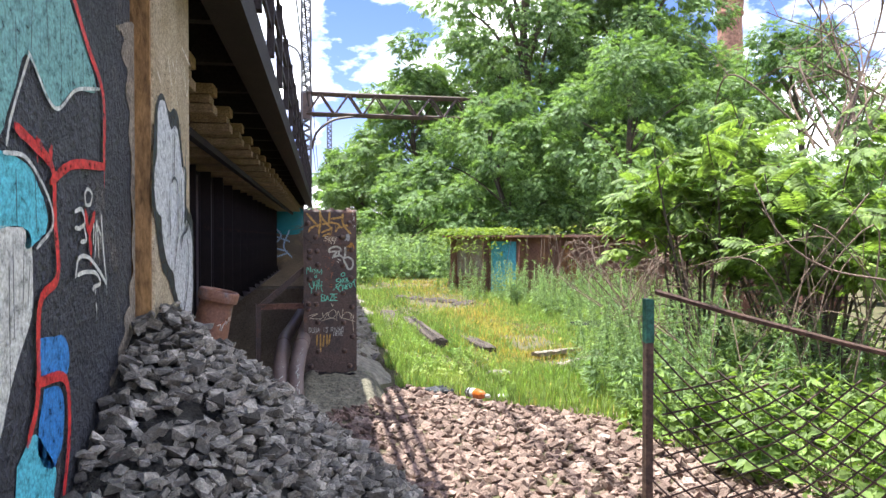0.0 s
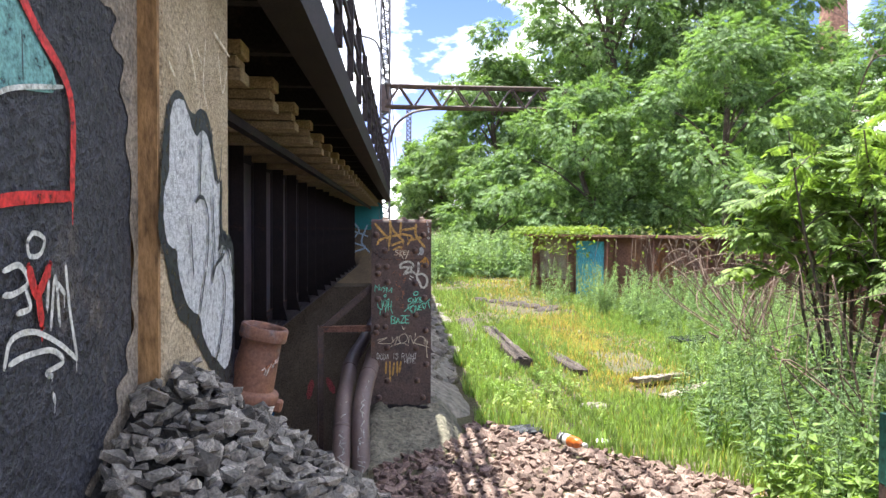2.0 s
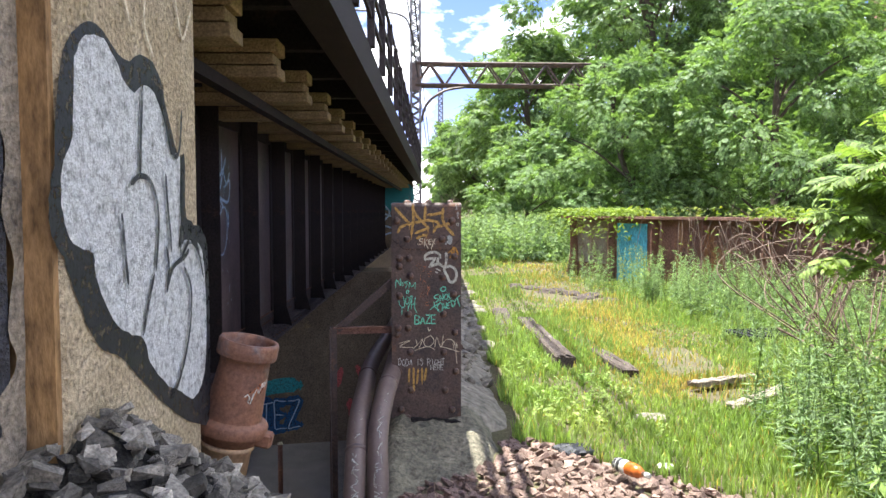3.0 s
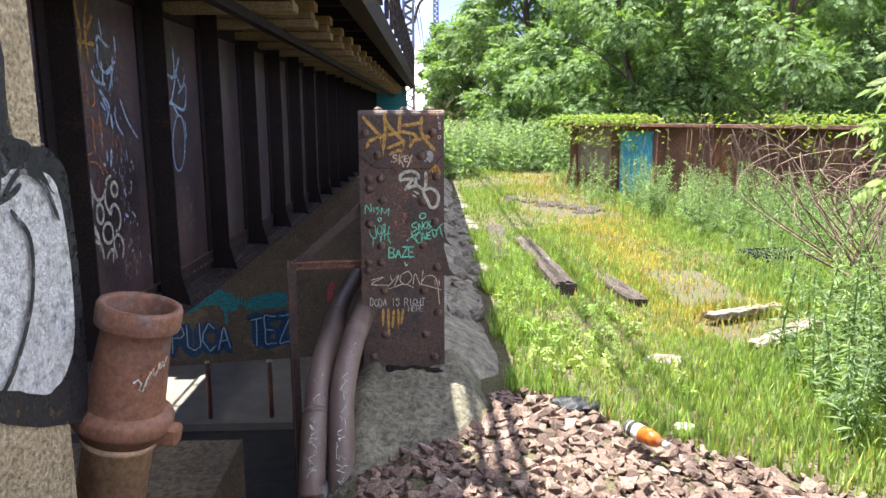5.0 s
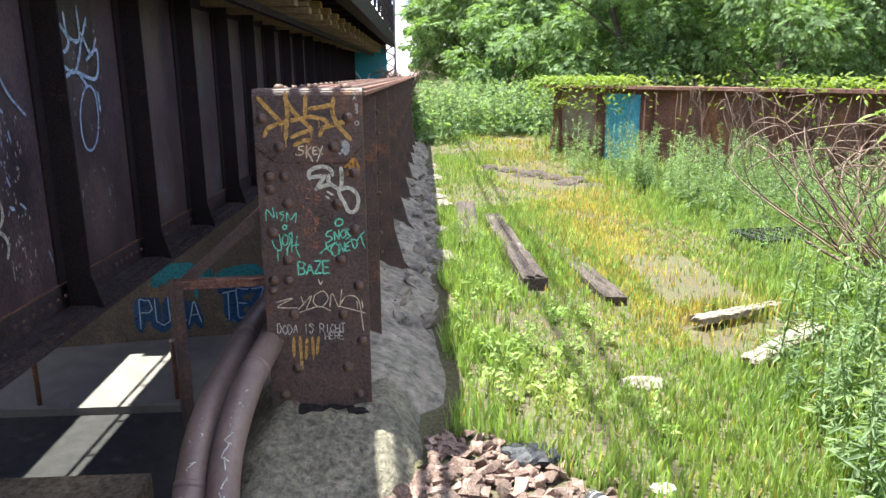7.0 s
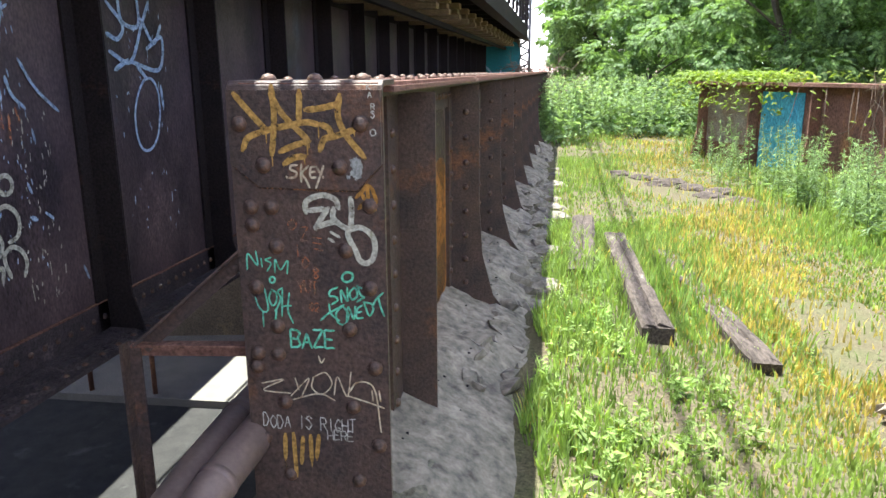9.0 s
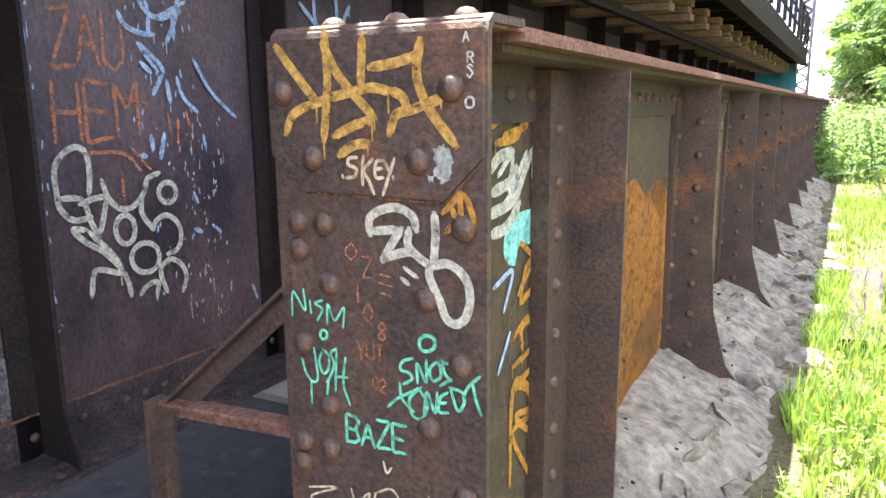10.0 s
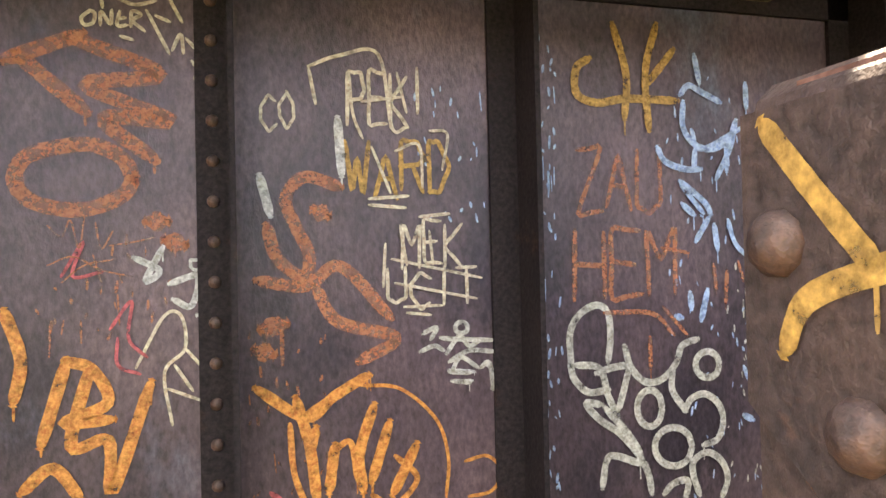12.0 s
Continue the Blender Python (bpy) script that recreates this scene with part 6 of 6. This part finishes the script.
weeds("tall grey-green feathery weeds beside the track bed", [
    (2.9, 6.5, 10.5, 17.5, 300, 0.4, 1.0, lambda x, y: (x > 3.3 + 0.12 * (15 - y)) & (x < 3.7 + 0.42 * (17.5 - y))),
    (3.6, 6.4, 8.8, 13.5, 300, 0.4, 0.9, lambda x, y: (x > 3.4 + 0.25 * (13.5 - y)) & (x < 3.9 + 0.47 * (17.0 - y))),
    (1.8, 3.8, 4.0, 7.0, 300, 0.3, 0.9, lambda x, y: (x > bed_edge(x, y) + 0.1) & (x > 1.9 + 0.22 * (y - 4))),
    (3.0, 5.6, 6.2, 10.5, 230, 0.18, 0.5, lambda x, y: x > 3.2 + 0.1 * (y - 6)),
], 31, LEAF_WEED, 75, 0.15, NEEDLE)
weeds("dense tall green weeds across the end of the track bed", [
    (0.5, 7.0, 20.0, 27.0, 900, 0.7, 1.5, lambda x, y: (x < 1.8) | (y > 22 - 0.2 * x)),
], 32, LEAF_WEED, 34, 0.2)
weeds("low leafy green plants at the edge of the ballast", [
        (1.8, 3.6, 1.5, 4.4, 420, 0.2, 0.6, lambda x, y: x > bed_edge(x, y) - 0.1),
    (3.1, 6.8, 2.6, 8.0, 520, 0.25, 0.65, lambda x, y: x > 3.0 + 0.12 * (y - 2.6)),
    (0.9, 3.0, 7.0, 14.0, 130, 0.06, 0.2, lambda x, y: np.abs(x - 1.5) > 0.25),
], 33, LEAF_BUSH, 16, 0.32)


weeds("bright green leafy weeds along the concrete shoulder", [
    (0.8, 1.75, 5.95, 7.6, 130, 0.07, 0.24, lambda x, y: np.sin(5 * x + 2) * np.sin(4 * y) > -0.25),
    (0.85, 1.3, 7.6, 12.0, 150, 0.08, 0.22, lambda x, y: x > 0),
], 34, GRASS, 16, 0.36)


# ---- shrubs ----
def frond_shape(pairs=7, leaf=DIAMOND, width=0.34):
    """A pinnate leaf one unit long: paired leaflets and an end leaflet on a drooping rib."""
    pieces = []
    n = pairs
    for i in range(n):
        t = 0.18 + 0.74 * i / n
        s = width * (0.75 + 0.5 * math.sin(math.pi * (i + 0.6) / n))
        for side in (-1, 1):
            m = np.array(Matrix.Translation((t, 0, -0.28 * t * t)) @ pose(0, 0, 0, side * 12, 14, side * 62) @ Matrix.Diagonal((s, s, s, 1)))
            pieces.append(copies(*leaf, m[None]))
    m = np.array(Matrix.Translation((0.95, 0, -0.26)) @ pose(0, 0, 0, 0, 20, 0) @ Matrix.Diagonal((width, width, width, 1)))
    pieces.append(copies(*leaf, m[None]))
    v, f = stack(pieces)
    k = len(v)
    rib = [(0, 0.008, 0), (0, -0.008, 0), (0.5, -0.006, -0.07), (0.5, 0.006, -0.07), (1.0, 0, -0.28)]
    return np.vstack([v, rib]), f + [(k, k + 1, k + 2, k + 3), (k + 3, k + 2, k + 4)]


FROND_FAR, FROND_NEAR = frond_shape(5, DIAMOND, 0.4), frond_shape(7, LEAFLET, 0.36)


def aim(rng, loc, out, size, droop=0.25, roll=0.5):
    """Places that point along the given outward directions."""
    k = len(loc)
    d = out / np.maximum(np.linalg.norm(out, axis=1, keepdims=True), 1e-6)
    d = d + rng.normal(0, 0.35, (k, 3))
    d[:, 2] -= droop
    d /= np.linalg.norm(d, axis=1, keepdims=True)
    up = np.array([0, 0, 1.0]) + rng.normal(0, roll * 0.5, (k, 3))
    y = np.cross(up, d)
    y /= np.maximum(np.linalg.norm(y, axis=1, keepdims=True), 1e-6)
    z = np.cross(d, y)
    m = np.zeros((k, 4, 4))
    s = np.asarray(size)[:, None]
    m[:, :3, 0], m[:, :3, 1], m[:, :3, 2], m[:, :3, 3], m[:, 3, 3] = d * s, y * s, z * s, loc, 1
    return m


def shrub(x, y, h, spread, n, seed, label, frond=0.26, lean=(0, 0)):
    rng = np.random.default_rng(seed)
    r = random.Random(seed)
    s = thing("shrub", label, "shrub", "shrubs behind the fence")
    base = Vector((x, y, float(ground_height(x, y)) - 0.03))
    locs, outs = [], []
    for i in range(n):
        a = i * 2.4 + r.uniform(-0.5, 0.5)
        reach = spread * r.uniform(0.35, 1.0)
        top = base + Vector((reach * math.cos(a) + lean[0], reach * math.sin(a) + lean[1], h * r.uniform(0.55, 1.0)))
        mid = base.lerp(top, 0.5) + Vector((r.uniform(-0.15, 0.15), r.uniform(-0.15, 0.15), 0.12 * h))
        line = smooth_line([base + Vector((r.uniform(-0.1, 0.1), r.uniform(-0.1, 0.1), 0)), mid, top], 8)
        part("stem", tube(bmesh.new(), line, 0.016, 0.005, seg=5), BARK, s)
        for q in range(5, len(line)):
            if q % 2 and q < len(line) - 2:
                b, L = r.uniform(0, math.tau), r.uniform(0.25, 0.6) * (1.15 - 0.5 * q / len(line))
                tip = line[q] + Vector((L * math.cos(b), L * math.sin(b), L * r.uniform(0.1, 0.7)))
                side = smooth_line([line[q], line[q].lerp(tip, 0.5) + Vector((0, 0, 0.05)), tip], 5)
                part("branch", tube(bmesh.new(), side, 0.006, 0.003, seg=4), BARK, s)
                if q < 9:
                    continue
                for j in range(2, len(side)):
                    for _ in range(1 if j < len(side) - 1 else 3):
                        c = b + r.uniform(-1.3, 1.3)
                        locs.append(side[j])
                        outs.append((math.cos(c), math.sin(c), r.uniform(-0.1, 0.6)))
            elif q > 11:
                for _ in range(2):
                    b = r.uniform(0, math.tau)
                    locs.append(line[q])
                    outs.append((math.cos(b), math.sin(b), r.uniform(0.0, 0.7)))
    m = aim(rng, np.array(locs), np.array(outs), frond * rng.uniform(0.6, 1.15, len(locs)), 0.2)
    v, f = copies(*FROND_NEAR, m)
    ob = merged("leaves", v, f, LEAF_BUSH)
    ob.parent = s
    return s


SHRUB = "leafy green sapling with pinnate leaves behind the wire fence"
shrub(3.3, 5.5, 2.5, 0.8, 10, 41, SHRUB)
shrub(3.9, 4.7, 2.0, 0.8, 9, 42, SHRUB)
shrub(4.5, 5.6, 2.7, 0.9, 10, 43, SHRUB)
shrub(4.9, 4.4, 2.2, 0.9, 9, 44, SHRUB)
shrub(5.2, 7.0, 2.5, 1.1, 10, 45, SHRUB)
shrub(6.2, 5.6, 2.6, 1.0, 10, 48, SHRUB)


def dead_brush(points, label, seed, n, r0=0.009, drop=0.0):
    """Bare arching twigs that spring from a few places."""
    r = random.Random(seed)
    d = thing("dead_shrub", label, "shrub")
    for k in range(n):
        a = Vector(points[k % len(points)]) + Vector((r.uniform(-0.25, 0.25), r.uniform(-0.25, 0.25), 0))
        b = a + Vector((r.uniform(-0.9, 0.9), r.uniform(-0.7, 0.7), r.uniform(0.5, 1.6)))
        c = b + Vector((r.uniform(-1.1, 1.1), r.uniform(-0.7, 0.7), r.uniform(-0.9, 0.5) - drop))
        line = smooth_line([a, b, c], 8)
        bm = tube(bmesh.new(), line, r0, r0 * 0.35, seg=4)
        for _ in range(4):
            i = r.randrange(5, len(line))
            e = line[i] + Vector((r.uniform(-0.4, 0.4), r.uniform(-0.4, 0.4), r.uniform(-0.1, 0.45)))
            tube(bm, smooth_line([line[i], line[i].lerp(e, 0.5) + Vector((0, 0, 0.06)), e], 4), r0 * 0.4, r0 * 0.2, seg=3)
        part("twig", bm, TWIG, d)


dead_brush([(4.7, 5.6, 2.1), (5.3, 6.0, 2.3), (5.6, 5.4, 2.2)], "bare dark arching twigs above the shrubs", 51, 26, 0.013)
dead_brush([(2.9, 4.6, 0.0), (3.5, 4.2, 0.0), (4.2, 4.6, 0.0)], "tangle of bare grey twigs under the shrubs", 52, 30, 0.007, 0.5)
dead_brush([tuple(GM @ Vector((4.6 + 0.35 * i, -0.5, -0.2))) for i in range(14)], "tangle of dry brown vines hanging over the rusted girder", 53, 34, 0.008, 0.7)


def bare_bush():
    """A leaning dead bush: a low trunk and long canes that arch up against the girder."""
    r = random.Random(57)
    d = thing("dead_shrub", "leaning dead bush with long bare arching canes before the rusted girder", "shrub")
    root, fork = Vector((4.45, 6.6, -0.16)), Vector((3.64, 8.0, 0.27))
    for k in range(3):
        a = root + Vector((r.uniform(-0.12, 0.12), r.uniform(-0.12, 0.12), 0))
        e = fork + Vector((r.uniform(-0.2, 0.3), r.uniform(-0.2, 0.2), r.uniform(-0.1, 0.1)))
        part("trunk", tube(bmesh.new(), smooth_line([a, a.lerp(e, 0.5) + Vector((0, 0, r.uniform(-0.06, 0.04))), e], 8), 0.024, 0.013, seg=6), TWIG, d)
    for k in range(30):
        a = root.lerp(fork, r.uniform(0.55, 1.0)) + Vector((0, 0, 0.03))
        b = a + Vector((r.uniform(-0.75, 0.7), r.uniform(-0.1, 0.7), r.uniform(0.5, 1.0)))
        c = b + Vector((r.uniform(-0.3, 0.9), r.uniform(-0.3, 0.5), r.uniform(-0.25, 0.35)))
        e = c + Vector((r.uniform(0.0, 0.6), r.uniform(-0.3, 0.3), r.uniform(-0.7, 0.0)))
        bm = tube(bmesh.new(), smooth_line([a, b, c, e], 7), 0.007, 0.0025, seg=4)
        if k % 2:
            tube(bm, smooth_line([b, b + Vector((r.uniform(-0.3, 0.3), 0, 0.2)), b + Vector((r.uniform(-0.5, 0.5), r.uniform(-0.2, 0.2), r.uniform(0, 0.35)))], 5), 0.005, 0.002, seg=3)
        part("cane", bm, CANE, d)


bare_bush()


def girder_creeper():
    rng = np.random.default_rng(61)
    r = random.Random(61)
    c = thing("creeper", "yellow-green creeper spreading over the top of the rusted girder", "creeper")
    x = np.concatenate([rng.uniform(-0.5, 2.4, 1900), rng.uniform(5.3, GL, 900), rng.uniform(2.2, 5.3, 120)])
    y = rng.normal(-0.1, 0.2, len(x))
    z = 1.36 + 0.16 * rng.random(len(x)) - np.where(y < -0.22, rng.random(len(x)) * 0.55, 0) * (rng.random(len(x)) < 0.7)
    loc = np.array([GM @ Vector(p) for p in zip(x, y, z)])
    v, f = copies(*LEAFLET, turns(rng, loc, rng.uniform(0.06, 0.14, len(loc)), 0.7))
    ob = merged("leaves", v, f, LEAF_VINE)
    ob.parent = c
    for k in range(38):
        u = r.uniform(2.4, GL - 0.3)
        a = GM @ Vector((u, -0.2, 1.37))
        b = GM @ Vector((u + r.uniform(-0.3, 0.3), -0.3, 1.3 - r.uniform(0.2, 0.6)))
        e = GM @ Vector((u + r.uniform(-0.5, 0.5), -0.28, 1.3 - r.uniform(0.5, 1.3)))
        part("vine", tube(bmesh.new(), smooth_line([a, b, e], 6), 0.008, 0.004, seg=4), TWIG, c, "dry brown vine")


girder_creeper()
dead_brush([(0.7, 24.5, 0.0), (1.0, 25.5, 0.0), (0.4, 26.5, 0.0)], "dry brown leafless shrubs at the end of the girder", 54, 30, 0.02)


# ---- trees ----
def tree(x, y, h, crown, n_clumps, fronds, seed, low=0.25, frond=0.75, label="large leafy deciduous tree in full summer leaf"):
    rng = np.random.default_rng(seed)
    r = random.Random(seed)
    t = thing("tree", label, "tree", "trees behind the girder", at=Matrix.Translation((x, y, -0.2)))
    trunk = smooth_line([(0, 0, 0), (r.uniform(-0.3, 0.3), r.uniform(-0.3, 0.3), h * 0.3), (r.uniform(-0.6, 0.6), r.uniform(-0.6, 0.6), h * 0.62), (r.uniform(-0.8, 0.8), r.uniform(-0.8, 0.8), h * 0.9)], 6)
    part("trunk", tube(bmesh.new(), trunk, 0.024 * h, 0.004 * h, seg=9), BARK, t, smooth=True)
    locs, outs = [], []
    for k in range(n_clumps):
        z = low + (0.97 - low) * (k + r.random()) / n_clumps
        shape = math.sin(math.pi * min(1, max(0.08, (z - low * 0.75) / (1.04 - low * 0.75))) ** 0.8)
        a = k * 2.39996 + r.uniform(-0.4, 0.4)
        d = crown * shape * r.uniform(0.45, 1.08)
        c = Vector((d * math.cos(a), d * math.sin(a), z * h))
        if k % 3 == 0:
            s = trunk[min(len(trunk) - 2, int(len(trunk) * max(0.1, z - 0.18)))]
            part("limb", tube(bmesh.new(), smooth_line([s, s.lerp(c, 0.5) + Vector((0, 0, 0.04 * h)), c], 5), 0.007 * h, 0.0015 * h, seg=5), BARK, t)
        size = crown * r.uniform(0.16, 0.3)
        q = rng.normal(0, 1, (fronds, 3))
        q = q / np.linalg.norm(q, axis=1, keepdims=True) * (rng.uniform(0.25, 1.0, fronds) ** 0.5)[:, None] * np.array([size, size, size * 0.62])
        q[:, 2] = np.where(q[:, 2] < -0.25 * size, -0.25 * size + 0.3 * q[:, 2], q[:, 2])
        locs.append(q + np.array(c))
        outs.append(q + np.array([c.x, c.y, 0.0]) * 0.12)
    loc, out = np.vstack(locs), np.vstack(outs)
    v, f = copies(*FROND_FAR, aim(rng, loc, out, frond * rng.uniform(0.6, 1.2, len(loc)), 0.35))
    ob = merged("crown", v, f, LEAF_TREE)
    ob.parent = t
    return t


tree(13.0, 39, 21.5, 6.8, 84, 230, 71, frond=0.4)
tree(17.6, 37, 19.0, 5.2, 76, 200, 72, frond=0.4)
tree(23.0, 39, 13.2, 4.6, 60, 105, 73, frond=0.4)
tree(6.6, 41, 11.5, 4.0, 48, 100, 74, frond=0.5)
tree(4.2, 48, 8.0, 3.0, 30, 80, 75)
tree(2.4, 60, 9.0, 1.6, 26, 60, 86, 0.15, 0.5, "slender vine-covered tree beside the line")
tree(11.5, 23.5, 8.5, 3.8, 52, 200, 76, 0.08, 0.28)
tree(7.2, 25.5, 6.8, 3.2, 48, 200, 77, 0.06, 0.27)
tree(17.0, 22.5, 9.0, 4.0, 52, 200, 78, 0.08, 0.28)
tree(4.4, 28.5, 4.4, 2.2, 34, 160, 80, 0.05, 0.26, "bushy young green tree at the edge of the track bed")
tree(9.2, 32.0, 4.8, 3.4, 36, 120, 79, 0.04, 0.32, "low bushy green tree behind the girder")
tree(14.5, 30.0, 4.8, 3.6, 36, 120, 82, 0.04, 0.32, "low bushy green tree behind the girder")
tree(20.0, 29.0, 4.8, 3.6, 36, 120, 87, 0.04, 0.32, "low bushy green tree behind the girder")
tree(12.0, 46.0, 14.0, 7.0, 50, 45, 83)
tree(22.0, 50.0, 13.0, 7.0, 50, 45, 84)
tree(9.0, 38.0, 5.5, 4.6, 40, 130, 90, 0.02, 0.42, "low bushy green tree behind the girder")
tree(17.0, 34.5, 5.5, 4.6, 40, 130, 91, 0.02, 0.42, "low bushy green tree behind the girder")
tree(14.0, 12.5, 4.2, 2.8, 30, 60, 85, 0.05, 0.5, "bushy green thicket tree behind the shrubs")


# ---- wire fence ----
def fence():
    f = thing("wire_fence", "sagging rusty chain-link fence with a green-topped steel post", "fence")
    x, y = 1.0, 1.98
    bm = box_bm(x - 0.013, x + 0.013, y - 0.006, y + 0.006, -0.2, 1.0)
    box(bm, x - 0.006, x + 0.006, y + 0.006, y + 0.035, -0.2, 1.0)
    post = part("post", bm, FENCE_BROWN, f)
    bm = box_bm(x - 0.014, x + 0.014, y - 0.007, y + 0.007, 0.93, 1.075)
    box(bm, x - 0.007, x + 0.007, y + 0.007, y + 0.036, 0.93, 1.075)
    part("green_top", bm, FENCE_GREEN, post, "faded green painted top")
    end = Vector((2.55, 1.25, 0))
    rail = [(x + 0.02, y, 1.1), (1.35, 1.83, 1.0), (1.75, 1.64, 0.9), (2.1, 1.48, 0.885), (end.x, end.y, 0.9)]
    part("top_rail", tube(bmesh.new(), smooth_line(rail, 6), 0.01, seg=6), FENCE_BROWN, f, "bent rusty top rail")
    way = (end - Vector((x, y, 0)))
    L = way.length
    way.normalize()

    def at(u, z):
        sag = 0.12 * math.sin(math.pi * min(1, u / L)) + 0.05 * math.sin(5 * u)
        return Vector((x, y, 0)) + way * u + Vector((0, 0.03 * math.sin(7 * u + 3 * z), z - sag * max(0, z)))
    step, top = 0.1, 0.93
    for s in (-1, 1):
        k = -12
        while k * step < L + 1.2:
            pts = []
            for i in range(15):
                z = -0.12 + (top + 0.12) * i / 14
                u = k * step + s * z * 1.35 + (1.35 * top if s < 0 else -0.3)
                if 0.0 <= u <= L:
                    pts.append(at(u, z))
            if len(pts) > 2:
                part("wire", tube(bmesh.new(), pts, 0.0032, seg=4), FENCE_BROWN, f)
            k += 1


fence()
part_branch = part("fallen_branch", tube(bmesh.new(), smooth_line([(2.5, 3.6, 1.6), (2.6, 3.5, 1.3), (2.85, 3.4, 1.1), (3.4, 3.2, 0.95), (4.2, 3.0, 0.4), (4.4, 2.9, -0.1)], 8), 0.004, 0.009, seg=8), CANE, smooth=True)
tagged(part_branch, "pale bent branch leaning out of the shrubs", "branch")
